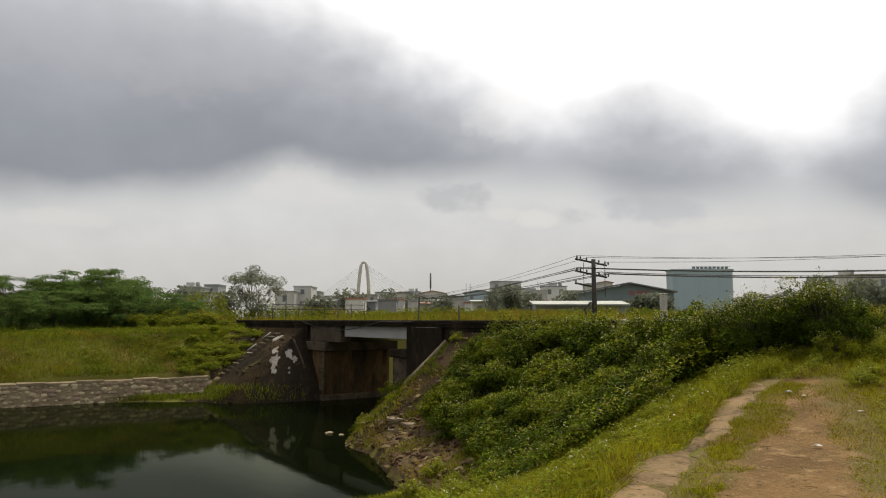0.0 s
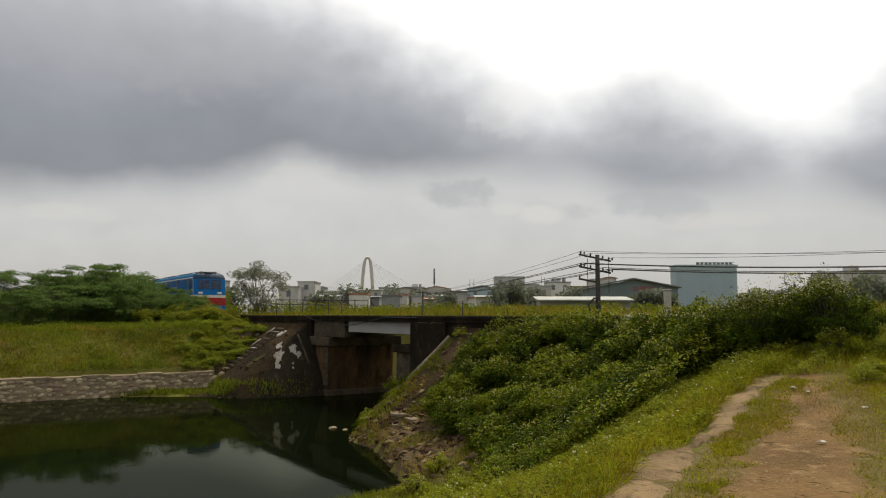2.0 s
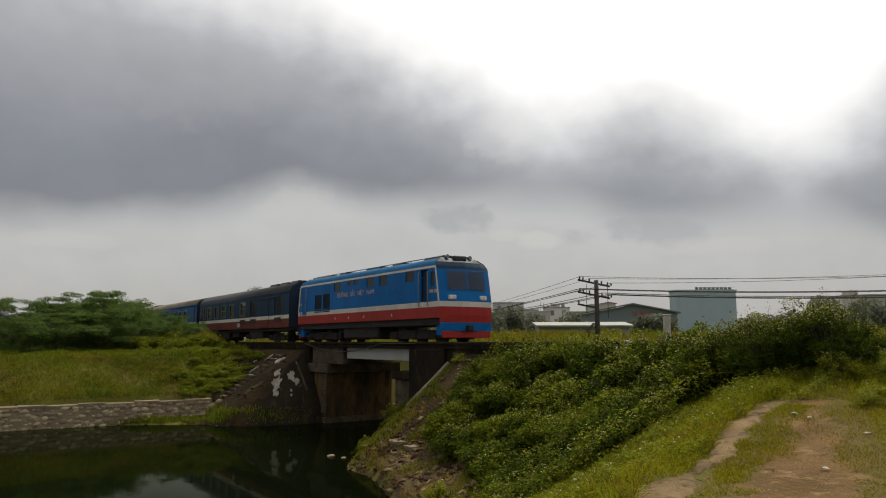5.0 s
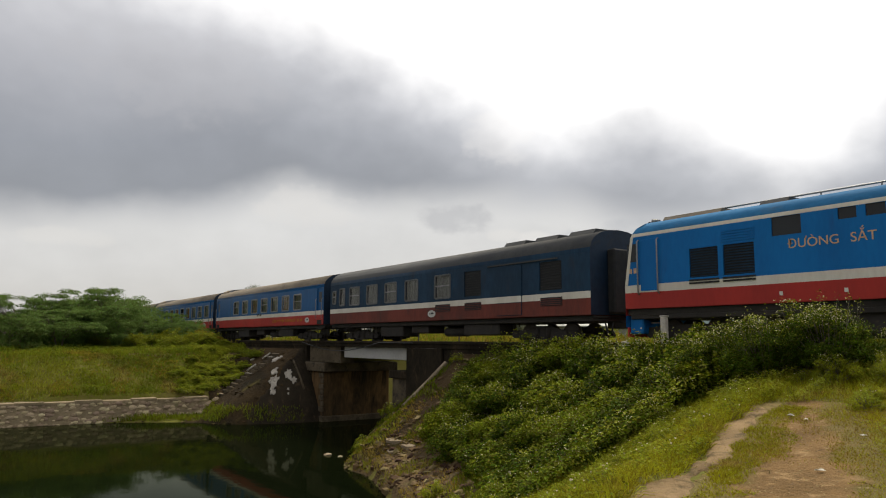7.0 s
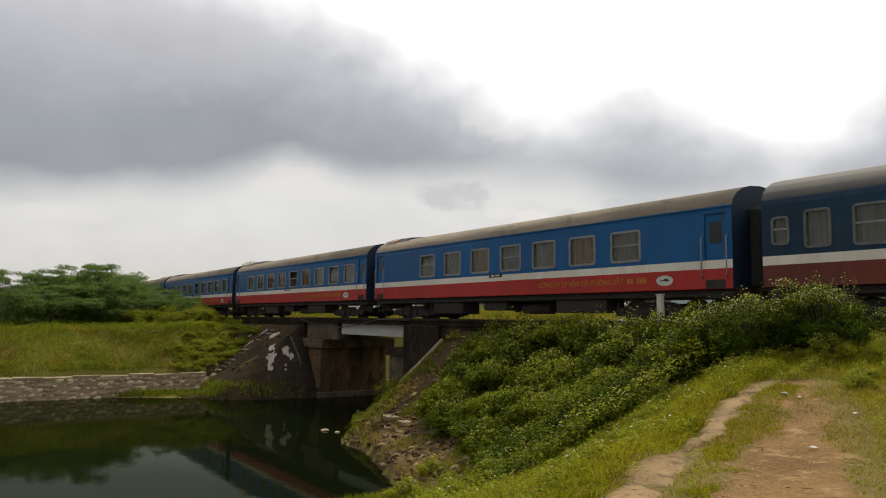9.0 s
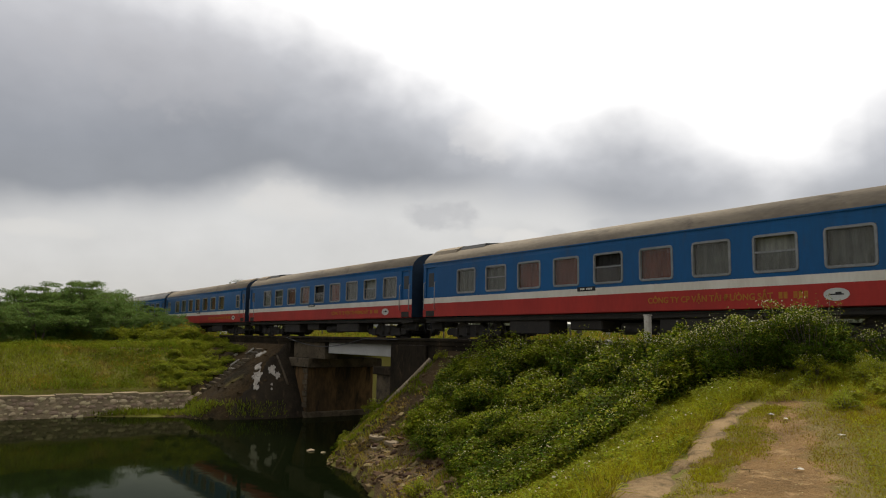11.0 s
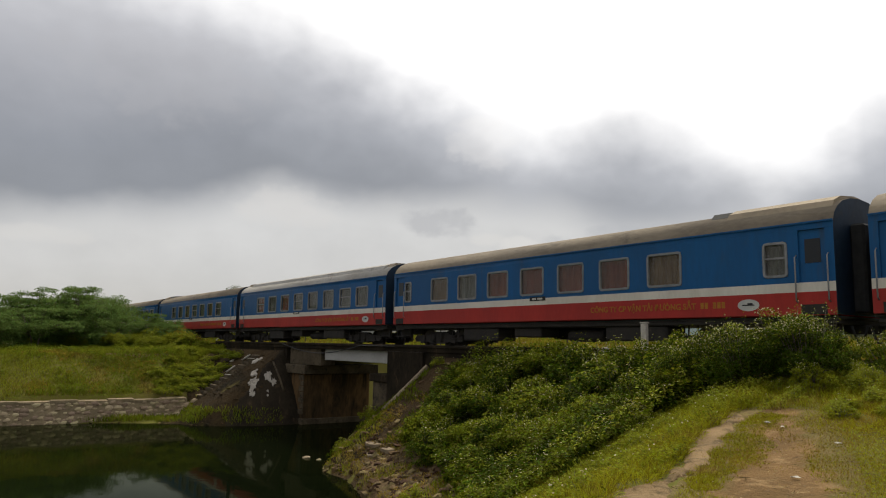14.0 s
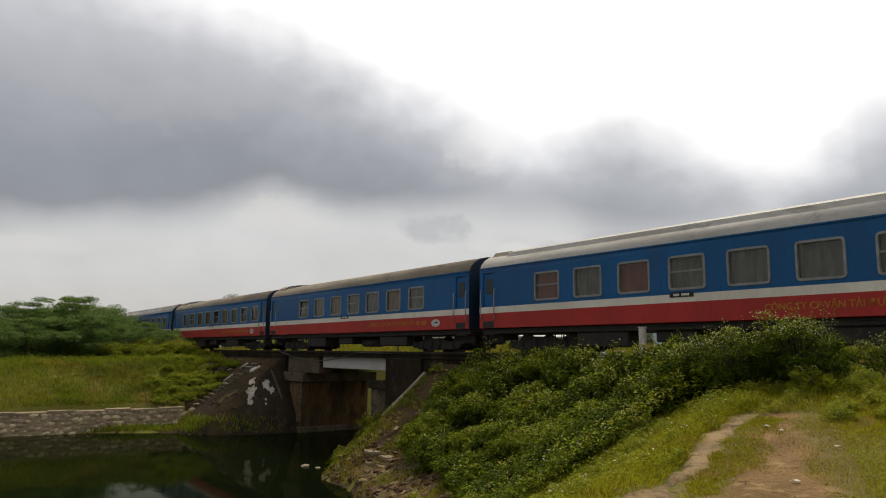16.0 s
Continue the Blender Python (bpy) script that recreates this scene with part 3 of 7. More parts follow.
def height(x, y):
    x, y = np.asarray(x, float), np.asarray(y, float)
    xl, xr = np.interp(y, LEFT_Y, LEFT_X), np.interp(y, RIGHT_Y, RIGHT_X)
    bumps = (lattice(x, y, 3.1, 1) - 0.5) * 0.22 + (lattice(x, y, 0.9, 2) - 0.5) * 0.10
    # far bank: a low shelf, then the terrace behind the stone wall, rising to the trees
    dl = xl - x
    wall_x = np.interp(y, (-90, -12, 2, 12, 14), (-66.6, -44.5, -40.9, -40.2, -40.4))
    back = wall_x - x
    left = WATER - 0.6 + 0.70 * smoothstep(-1.0, 1.8, dl) + 1.15 * smoothstep(0.0, 0.35, back) - 0.13 * smoothstep(0, 0.3, back) + np.clip(back, 0, 5.3) * 0.415 + np.clip(back - 5.3, 0, 40) * 0.012 + bumps * smoothstep(0, 2, back)
    # near bank, rising to the path by the camera
    xp = np.interp(y, (-20, 0, 2, 5.2, 8.87, 11.2, 14), (-2.8, -2.8, -3.75, -5.12, -6.75, -7.45, -8.2))
    k = np.clip((x - xr) / np.maximum(xp - xr, 0.5), 0, 1.0)
    path = -1.40 + 0.0100 * np.clip(y - 4, 0, 10) ** 2
    right = (WATER - 0.5) + (path - WATER + 0.5) * (0.25 * smoothstep(-0.05, 0.06, k) + 0.75 * k ** 1.7) + bumps * 0.6 * smoothstep(0.02, 0.3, k) * (1 - 0.7 * smoothstep(0.9, 1, k))
    mid = 0.5 * (xl + xr)
    z = np.where(x < mid, left, right)
    z = np.where((x > xl + 0.8) & (x < xr - 0.5), WATER - 1.2, z)
    # the railway bank
    ay = np.abs(y - 18.8)
    bank = -0.34 - np.clip(ay - 2.55, 0, None) / np.where(y < 18.8, 1.38, 1.7) + bumps * 0.5 * smoothstep(2.8, 4, ay)
    # quarter cones of stone pitching before the two abutments
    cone_l = -0.34 - np.hypot(np.clip(x + 37.6, 0, None) * 2.1, np.clip(16.25 - y, 0, None)) / 1.38
    facet = -4.0 + 0.94 * ((x + 27.8) * 0.55 + (np.minimum(y, 16.25) - 15.0) * 0.835)
    bank = np.where((y < 17.0) & (x > -37.6) & (x < mid), cone_l, bank)
    bank = np.where(x >= mid, np.minimum(bank, facet + bumps * 0.5), bank)
    canal = (x > xl - 0.3) & (x < xr + 0.2)
    span = (x > -35.6) & (x < -27.2)
    under = (canal | span) & (y >= 17.0)
    z = np.where(under, z, np.maximum(z, bank))
    # beyond the track the land lies almost level with it
    far = -0.30 + 0.75 * smoothstep(22, 48, y) + bumps * 1.2
    z = np.where((y > 21.5) & ~(canal | span), np.maximum(z, np.where(y > 21.5, np.minimum(far, 0.4), z)), z)
    away = smoothstep(60, 160, np.hypot(x + 20, y - 10))
    flat = np.where((x > xl - 2) & (x < xr + 2), z, -0.2)
    return z * (1 - away) + flat * away


def hz(x, y):
    return float(height(np.array([x]), np.array([y]))[0])


def axis_steps(stops):
    out = []
    for (a, b, s) in stops:
        out += list(np.arange(a, b, s))
    out.append(stops[-1][1])
    return np.array(out)


def make_ground():
    xs = axis_steps([(-4000, -600, 425), (-600, -150, 45), (-150, -70, 8), (-70, -48, 1.0), (-48, 6, 0.33), (6, 30, 1.5), (30, 150, 12), (150, 600, 45), (600, 4000, 425)])
    ys = axis_steps([(-4000, -600, 425), (-600, -120, 48), (-120, -30, 8), (-30, -4, 1.0), (-4, 24, 0.33), (24, 60, 1.5), (60, 150, 9), (150, 600, 45), (600, 4000, 425)])
    X, Y = np.meshgrid(xs, ys, indexing="ij")
    Z = height(X, Y)
    n, m = X.shape
    idx = np.arange(n * m).reshape(n, m)
    q = np.stack([idx[:-1, :-1], idx[1:, :-1], idx[1:, 1:], idx[:-1, 1:]], axis=-1).reshape(-1, 4)
    me = bpy.data.meshes.new("ground")
    me.from_pydata(np.stack([X, Y, Z], -1).reshape(-1, 3).tolist(), [], q.tolist())
    me.polygons.foreach_set("use_smooth", np.ones(len(me.polygons), bool))
    me.materials.append(M_GROUND)
    return tagged(add_ob("ground", me), "grassy embankment earth sloping down to the canal", "ground", kind="structure")


def make_water():
    bm = bmesh.new()
    vs = [bm.verts.new(p) for p in ((-150, -300, WATER), (20, -300, WATER), (20, 150, WATER), (-150, 150, WATER))]
    bm.faces.new(vs)
    return tagged(part("water", bm, M_WATER, None), "still dark green canal water reflecting the bank", "water", kind="structure")


def sheet(name, xs, ys, keep, lift, material, parent=None, label="", category="", kind="structure"):
    """A thin sheet that follows the ground where keep(x, y) says so."""
    X, Y = np.meshgrid(xs, ys, indexing="ij")
    K = keep(X, Y)
    inner = K.copy()
    inner[1:-1, 1:-1] = K[1:-1, 1:-1] & K[2:, 1:-1] & K[:-2, 1:-1] & K[1:-1, 2:] & K[1:-1, :-2]
    Z = height(X, Y) + np.where(inner, lift, -0.02)
    bm = bmesh.new()
    vid = {}

    def v(i, j):
        if (i, j) not in vid:
            vid[i, j] = bm.verts.new((X[i, j], Y[i, j], Z[i, j]))
        return vid[i, j]
    for i in range(len(xs) - 1):
        for j in range(len(ys) - 1):
            if K[i, j] and K[i + 1, j] and K[i, j + 1] and K[i + 1, j + 1]:
                bm.faces.new((v(i, j), v(i + 1, j), v(i + 1, j + 1), v(i, j + 1))).smooth = True
    return tagged(part(name, bm, material, parent), label, category, kind=kind)


make_ground()
make_water()


BARE_Y, BARE_L, BARE_R = (-9, 0, 3, 5.5, 6.3, 7.0, 7.7, 8.65, 9.6, 10.5, 11.2), (2.6, -1.7, -3.1, -4.25, -4.5, -4.8, -5.05, -5.4, -5.85, -6.25, -6.5), (5.6, 1.0, -1.0, -2.65, -3.1, -3.5, -3.9, -4.4, -4.95, -5.5, -5.9)


def bareness(x, y):
    """How trodden the earth is, 1 in the middle of the wheel track to 0 in the grass."""
    left, right = np.interp(y, BARE_Y, BARE_L), np.interp(y, BARE_Y, BARE_R)
    rag = (lattice(x, y, 0.9, 5) - 0.5) * 0.7 + (lattice(x, y, 0.28, 6) - 0.5) * 0.45
    k = smoothstep(-0.25, 0.40, np.minimum(x - left, right - x) + rag * 0.75)
    return k * (1 - smoothstep(10.6, 11.6, y + rag))


def path_keep(x, y):
    """The trodden wheel track leading up to the railway, with its grassy margins."""
    left, right = np.interp(y, BARE_Y, BARE_L), np.interp(y, BARE_Y, BARE_R)
    return (x > left - 0.5) & (x < right + 0.5) & (y < 12.0)


sheet("dirt_path", axis_steps([(-8, 2, 0.055), (2, 6.5, 0.15)]), axis_steps([(-9, 2, 0.16), (2, 12.5, 0.055)]), path_keep, 0.010, M_DIRT, None, "bare trodden brown earth path with dry grass", "path")


EDGE_Y, EDGE_X = (0, 2, 4.9, 6.1, 7.1, 8.0, 8.93, 9.8, 10.7, 12, 14), (-2.6, -3.5, -4.80, -5.45, -5.62, -6.02, -6.55, -6.95, -7.2, -7.5, -8.0)


def make_edging():
    """Broken concrete edging slabs along the bank side of the path."""
    base = empty("concrete_edging")
    tagged(base, "worn sandy concrete edging strip half covered with earth", "edging", kind="structure")
    y = 2.2
    for ln in (9.0,):
        bm = bmesh.new()
        rows = []
        for a in np.linspace(y, y + ln, 160):
            xe = float(np.interp(a, EDGE_Y, EDGE_X))
            w0 = xe + 0.05 + 0.22 * (float(lattice(a, 0.0, 0.5, 61)) - 0.5) + 0.12 * (float(lattice(a, 0.0, 0.13, 63)) - 0.5)
            wide = float(np.interp(a, (2, 5.2, 6.2, 6.8, 7.3, 7.9, 9.2, 10.6), (0.75, 0.78, 0.72, 0.40, 0.34, 0.52, 0.60, 0.40)))
            w1 = xe + wide + 0.25 * (float(lattice(a, 7.0, 0.9, 62)) - 0.5) + 0.12 * (float(lattice(a, 7.0, 0.14, 64)) - 0.5)
            row = []
            for j, w in enumerate(np.linspace(w0, w1, 8)):
                edge = -0.055 if j in (0, 7) else (-0.010 if j in (1, 6) else 0.0)
                row.append((w, a, hz(w, a) + 0.020 + edge + 0.040 * (float(lattice(w, a, 0.28, 65)) - 0.5)))
            rows.append(row)
        top = [[bm.verts.new(p) for p in r] for r in rows]
        low = [[bm.verts.new((p[0], p[1], p[2] - 0.16)) for p in r] for r in rows]
        n = len(rows) - 1
        for i in range(n):
            for j in range(7):
                bm.faces.new((top[i][j], top[i][j + 1], top[i + 1][j + 1], top[i + 1][j])).smooth = True
            bm.faces.new((top[i][0], top[i + 1][0], low[i + 1][0], low[i][0]))
            bm.faces.new((top[i][7], low[i][7], low[i + 1][7], top[i + 1][7]))
        for j in range(7):
            bm.faces.new((top[0][j], low[0][j], low[0][j + 1], top[0][j + 1]))
            bm.faces.new((top[n][j], top[n][j + 1], low[n][j + 1], low[n][j]))
        part("slab", bm, M_SLAB, base)
        y += ln


make_edging()


# ---- the bridge ----
def make_bridge():
    # far abutment: body, bearing ledge, back wall and wing wall
    ab = tagged(empty("bridge_abutment"), "black concrete bridge abutment with rust-brown inner face", "abutment")
    part("abutment_body", boxbm(-37.2, -35.0, 16.4, 20.3, -5.2, -1.46, 0.03), M_BROWNCONC, ab, "rust-stained brown concrete wall")
    part("plinth", boxbm(-37.3, -34.86, 16.28, 20.34, -5.2, -3.72, 0.03), M_CAPCONC, ab)
    part("bearing_ledge", boxbm(-37.3, -34.7, 16.25, 20.66, -1.455, -0.98, 0.03), M_CAPCONC, ab, "weathered grey concrete ledge")
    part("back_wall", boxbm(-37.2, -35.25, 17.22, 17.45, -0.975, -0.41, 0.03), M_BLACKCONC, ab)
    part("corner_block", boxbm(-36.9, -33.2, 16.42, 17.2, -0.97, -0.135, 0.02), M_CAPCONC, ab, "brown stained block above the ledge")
    part("wing_wall", boxbm(-48.6, -37.22, 16.35, 16.8, -5.0, -0.135, 0.02), M_BLACKCONC, ab, "black wing wall with brown stains")
    for i in range(7):
        z = -3.5 + i * 0.29
        part("quoin", boxbm(-35.32 if i % 2 else -35.5, -34.955, 16.33, 16.39, z, z + 0.25, 0.02), M_CAPCONC, ab)
    # near abutment
    nb = tagged(empty("bridge_abutment"), "black concrete abutment half buried in the stone slope", "abutment")
    part("abutment_body", boxbm(-28.0, -25.2, 16.4, 21.4, -5.2, -1.46, 0.03), M_CAPCONC, nb)
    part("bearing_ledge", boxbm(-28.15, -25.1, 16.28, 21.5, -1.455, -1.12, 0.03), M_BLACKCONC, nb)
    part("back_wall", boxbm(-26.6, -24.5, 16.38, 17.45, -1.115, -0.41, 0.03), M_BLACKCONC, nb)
    part("wing_wall", boxbm(-24.48, -17.2, 16.35, 16.8, -3.0, -0.135, 0.02), M_BLACKCONC, nb, "black wing wall with brown stains")
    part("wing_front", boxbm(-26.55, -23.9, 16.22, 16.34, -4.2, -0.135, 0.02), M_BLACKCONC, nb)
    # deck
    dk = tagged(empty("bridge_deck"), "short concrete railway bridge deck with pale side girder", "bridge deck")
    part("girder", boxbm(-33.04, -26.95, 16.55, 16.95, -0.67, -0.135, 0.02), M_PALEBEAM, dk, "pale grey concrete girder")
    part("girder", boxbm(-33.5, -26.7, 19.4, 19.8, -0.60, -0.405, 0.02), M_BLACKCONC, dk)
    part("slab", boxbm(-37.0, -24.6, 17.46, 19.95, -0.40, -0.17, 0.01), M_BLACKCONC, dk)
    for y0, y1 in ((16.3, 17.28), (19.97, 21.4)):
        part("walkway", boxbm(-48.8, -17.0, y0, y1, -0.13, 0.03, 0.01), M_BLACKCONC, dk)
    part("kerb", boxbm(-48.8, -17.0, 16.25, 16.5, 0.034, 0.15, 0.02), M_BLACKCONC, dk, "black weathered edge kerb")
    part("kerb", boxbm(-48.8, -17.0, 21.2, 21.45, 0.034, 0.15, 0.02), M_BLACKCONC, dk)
    pts = [(-37.5 + 11.5 * k / 20, 16.2, 0.08 - 0.42 * math.sin(math.pi * min(1, k / 15))) for k in range(21)]
    tagged(part("sagging_cable", tubebm(pts, 0.018, 6), M_CABLE, None), "slack grey cable hanging along the bridge side", "cable")


make_bridge()


def make_track():
    tr = tagged(empty("railway_track"), "metre-gauge railway track on old ballast", "railway track")
    bm = bmesh.new()
    prism(bm, [(16.9, -0.5), (17.4, -0.16), (19.8, -0.16), (20.3, -0.5)], -340, 120, axis="x")
    part("ballast", bm, M_BALLAST, tr)
    prof = [(-0.06, -0.14), (0.06, -0.14), (0.06, -0.12), (0.012, -0.10), (0.012, -0.04), (0.034, -0.03), (0.034, 0.0), (-0.034, 0.0), (-0.034, -0.03), (-0.012, -0.04), (-0.012, -0.10), (-0.06, -0.12)]
    for s in (-0.53, 0.53):
        part("rail", prism(bmesh.new(), [(TRACK_Y + s + a, z) for a, z in prof], -340, 120, axis="x"), M_RAIL, tr)
    me = mesh_of(boxbm(-0.12, 0.12, TRACK_Y - 0.95, TRACK_Y + 0.95, -0.20, -0.135, 0.015), "sleeper", M_SLEEPER)
    for i in range(150):
        add_ob("sleeper", me, tr, at=pose(-78 + i * 0.6, 0, 0))


make_track()


# ---- the train ----
SPEED = 12.776               # metres a second, towards +x
HALF = 9.72                  # half a coach body
SIDE = 1.40


def side_wall(bm, x0, x1, z0, z1, holes, y, depth=0.07, mi=0):
    """A flat side at y with real openings; holes are (x0, x1, z0, z1). Reveals run inwards."""
    xs = sorted({x0, x1, *[h[0] for h in holes], *[h[1] for h in holes]})
    zs = sorted({z0, z1, *[h[2] for h in holes], *[h[3] for h in holes]})
    vid = {}

    def v(x, yy, z):
        k = (round(x, 4), round(yy, 4), round(z, 4))
        if k not in vid:
            vid[k] = bm.verts.new((x, yy, z))
        return vid[k]

    def quad(*p):
        bm.faces.new([v(*q) for q in p]).material_index = mi
    for a, b in zip(xs, xs[1:]):
        for c, d in zip(zs, zs[1:]):
            mx, mz = (a + b) / 2, (c + d) / 2
            if not any(h[0] < mx < h[1] and h[2] < mz < h[3] for h in holes):
                quad((a, y, c), (b, y, c), (b, y, d), (a, y, d))
    i = y + depth * (1 if y < 0 else -1)
    for a, b, c, d in holes:
        quad((a, y, c), (b, y, c), (b, i, c), (a, i, c))
        quad((a, y, d), (a, i, d), (b, i, d), (b, y, d))
        quad((a, y, c), (a, i, c), (a, i, d), (a, y, d))
        quad((b, y, c), (b, y, d), (b, i, d), (b, i, c))


ROOF_ARC = [(1.40, 3.12), (1.385, 3.27), (1.30, 3.48), (1.12, 3.66), (0.85, 3.81), (0.45, 3.91), (0.0, 3.94)]


def coach_shell(parent, holes, m_blue, m_white, m_red, m_roof, hl=HALF, arc=ROOF_ARC):
    """Body with painted bands, as one shell with openings in the near side."""
    bm = bmesh.new()
    box(bm, -hl, hl, -SIDE + 0.12, SIDE - 0.12, 0.96, 1.02, mi=4)
    for y, hs in ((-SIDE, holes), (SIDE, [])):
        side_wall(bm, -hl, hl, 1.05, 1.60, [], y, mi=2)
        side_wall(bm, -hl, hl, 1.60, 1.83, [], y, mi=1)
        side_wall(bm, -hl, hl, 1.83, 3.12, hs, y, mi=0)
    full = arc + [(-a, z) for a, z in arc[-2::-1]]
    for (a, c), (b, d) in zip(full, full[1:]):
        f = bm.faces.new([bm.verts.new(p) for p in ((-hl, a, c), (hl, a, c), (hl, b, d), (-hl, b, d))])
        f.material_index = 0 if max(c, d) < 3.3 else 3
        f.smooth = True
    for x in (-hl, hl):
        f = bm.faces.new([bm.verts.new((x, a, z)) for a, z in [(SIDE, 1.05)] + full + [(-SIDE, 1.05)]])
        f.material_index = 5
    bmesh.ops.remove_doubles(bm, verts=bm.verts, dist=0.002)
    return part("body", bm, (m_blue, m_white, m_red, m_roof, M_UNDER, M_ENDBLUE), parent)


def window(parent, x0, x1, z0, z1, curtain, sash=False, shut=True, name="window", rim=None):
    """Rounded aluminium frame, glass, and a curtain or the dark inside behind it."""
    y = -SIDE
    c, w, h = (x0 + x1) / 2, x1 - x0, z1 - z0
    bm = bmesh.new()
    r, t = 0.10, 0.045

    def ring(g, yy):
        out = []
        for sx, sz, a0 in ((1, 1, 0), (-1, 1, 90), (-1, -1, 180), (1, -1, 270)):
            for k in range(4):
                a = radians(a0 + 30 * k)
                rr = max(r + g, 0.01)
                out.append(bm.verts.new((c + sx * (w / 2 - r) + rr * math.cos(a), yy, (z0 + z1) / 2 + sz * (h / 2 - r) + rr * math.sin(a))))
        return out
    rings = [ring(0.02, y - 0.002), ring(0.012, y - 0.022), ring(-t, y - 0.022), ring(-t - 0.01, y + 0.035)]
    for p, q in zip(rings, rings[1:]):
        for k in range(16):
            bm.faces.new((p[k], p[(k + 1) % 16], q[(k + 1) % 16], q[k]))
    w_ob = part(name, bm, rim or M_ALU, parent, "sooty window frame" if rim else "rounded aluminium window frame")
    bm = bmesh.new()
    zt = z1 - 0.01 - (0 if shut else h * 0.42)
    bm.faces.new([bm.verts.new(p) for p in ((x0 + 0.01, y + 0.03, z0 + 0.01), (x1 - 0.01, y + 0.03, z0 + 0.01), (x1 - 0.01, y + 0.03, zt), (x0 + 0.01, y + 0.03, zt))])
    pane = part("pane", bm, M_GLASS, w_ob)
    pane.visible_shadow = False
    if sash:
        zc = (z0 + z1) / 2 + 0.02
        part("sash_bar", boxbm(x0 + 0.03, x1 - 0.03, y - 0.012, y + 0.026, zc, zc + 0.045), M_ALU, w_ob)
    bm = bmesh.new()
    n = 13
    vs = [[bm.verts.new((x0 - 0.05 + (w + 0.1) * k / n, y + 0.14 + 0.022 * math.sin(k * 2.4), z)) for z in (z0 - 0.05, z1 + 0.05)] for k in range(n + 1)]
    for a, b in zip(vs, vs[1:]):
        bm.faces.new((a[0], b[0], b[1], a[1]))
    part("curtain", bm, curtain, w_ob)
    return w_ob


def bogie(parent, x):
    b = empty("bogie")
    b.parent = parent
    b.matrix_basis = pose(x, 0, 0)
    for s in (-0.86, 0.86):
        bm = bmesh.new()
        prism(bm, [(-1.75, 0.42), (-1.65, 0.30), (-0.7, 0.30), (-0.5, 0.22), (0.5, 0.22), (0.7, 0.30), (1.65, 0.30), (1.75, 0.42), (1.6, 0.58), (0.8, 0.60), (0.5, 0.72), (-0.5, 0.72), (-0.8, 0.60), (-1.6, 0.58)], s - 0.07, s + 0.07)
        part("side_frame", bm, M_UNDER, b)
        for k in (-1.1, 1.1):
            part("axle_box", boxbm(k - 0.17, k + 0.17, s - 0.13, s + 0.13, 0.24, 0.58, 0.03), M_UNDER, b)
        for k in (-0.28, 0.28):
            part("spring", tubebm([(k, s * 1.05, 0.30), (k, s * 1.05, 0.66)], 0.10, 10), M_UNDER, b)
    for k in (-1.1, 1.1):
        bm = bmesh.new()
        tube(bm, [(k, -0.8, 0.42), (k, 0.8, 0.42)], 0.07, 8)
        for s in (-0.54, 0.54):
            tube(bm, [(k, s - 0.065, 0.42), (k, s + 0.065, 0.42)], 0.42, 20)
        part("wheelset", bm, M_WHEEL, b)
    return b


def undergear(parent, seed, hl=HALF):
    rng = random.Random(seed)
    part("solebar", boxbm(-hl + 0.05, hl - 0.05, -1.28, 1.28, 0.84, 0.955, 0.02), M_UNDER, parent)
    for x0, x1, z0, y in ((-4.6, -2.5, 0.36, -1.22), (-1.6, -0.2, 0.50, -1.15), (2.6, 4.9, 0.40, -1.22), (-1.0, 1.6, 0.45, 0.2)):
        d = rng.uniform(-0.3, 0.3)
        part("equipment_box", boxbm(x0 + d, x1 + d, y, y + 0.9, z0, 0.84, 0.04), M_UNDER, parent)
    part("air_tank", tubebm([(0.7, -0.8, 0.55), (2.2, -0.8, 0.55)], 0.19, 12), M_UNDER, parent)
    for x in (-5.6, -5.2, 5.5):
        part("hanger", tubebm([(x, -1.1, 0.86), (x, -1.15, 0.45), (x + 0.3, -1.15, 0.45), (x + 0.3, -1.1, 0.86)], 0.025, 6), M_UNDER, parent)


def coupling(parent, x, s):
    part("gangway", boxbm(min(x, x + s * 0.34), max(x, x + s * 0.34), -0.62, 0.62, 1.1, 3.25, 0.05), M_RUBBER, parent, "black rubber gangway bellows")
    part("coupler", boxbm(min(x - s * 0.5, x + s * 0.36), max(x - s * 0.5, x + s * 0.36), -0.13, 0.13, 0.62, 0.84, 0.03), M_UNDER, parent)
    bm = bmesh.new()
    for k in (-0.75, 0.75):
        pts = [(x + s * 0.36 * q, k, 0.80 - 0.42 * math.sin(math.pi * q)) for q in (0, 0.2, 0.4, 0.6, 0.8, 1.0)]
        tube(bm, pts, 0.028, 6)
    part("brake_hose", bm, M_RUBBER, parent)


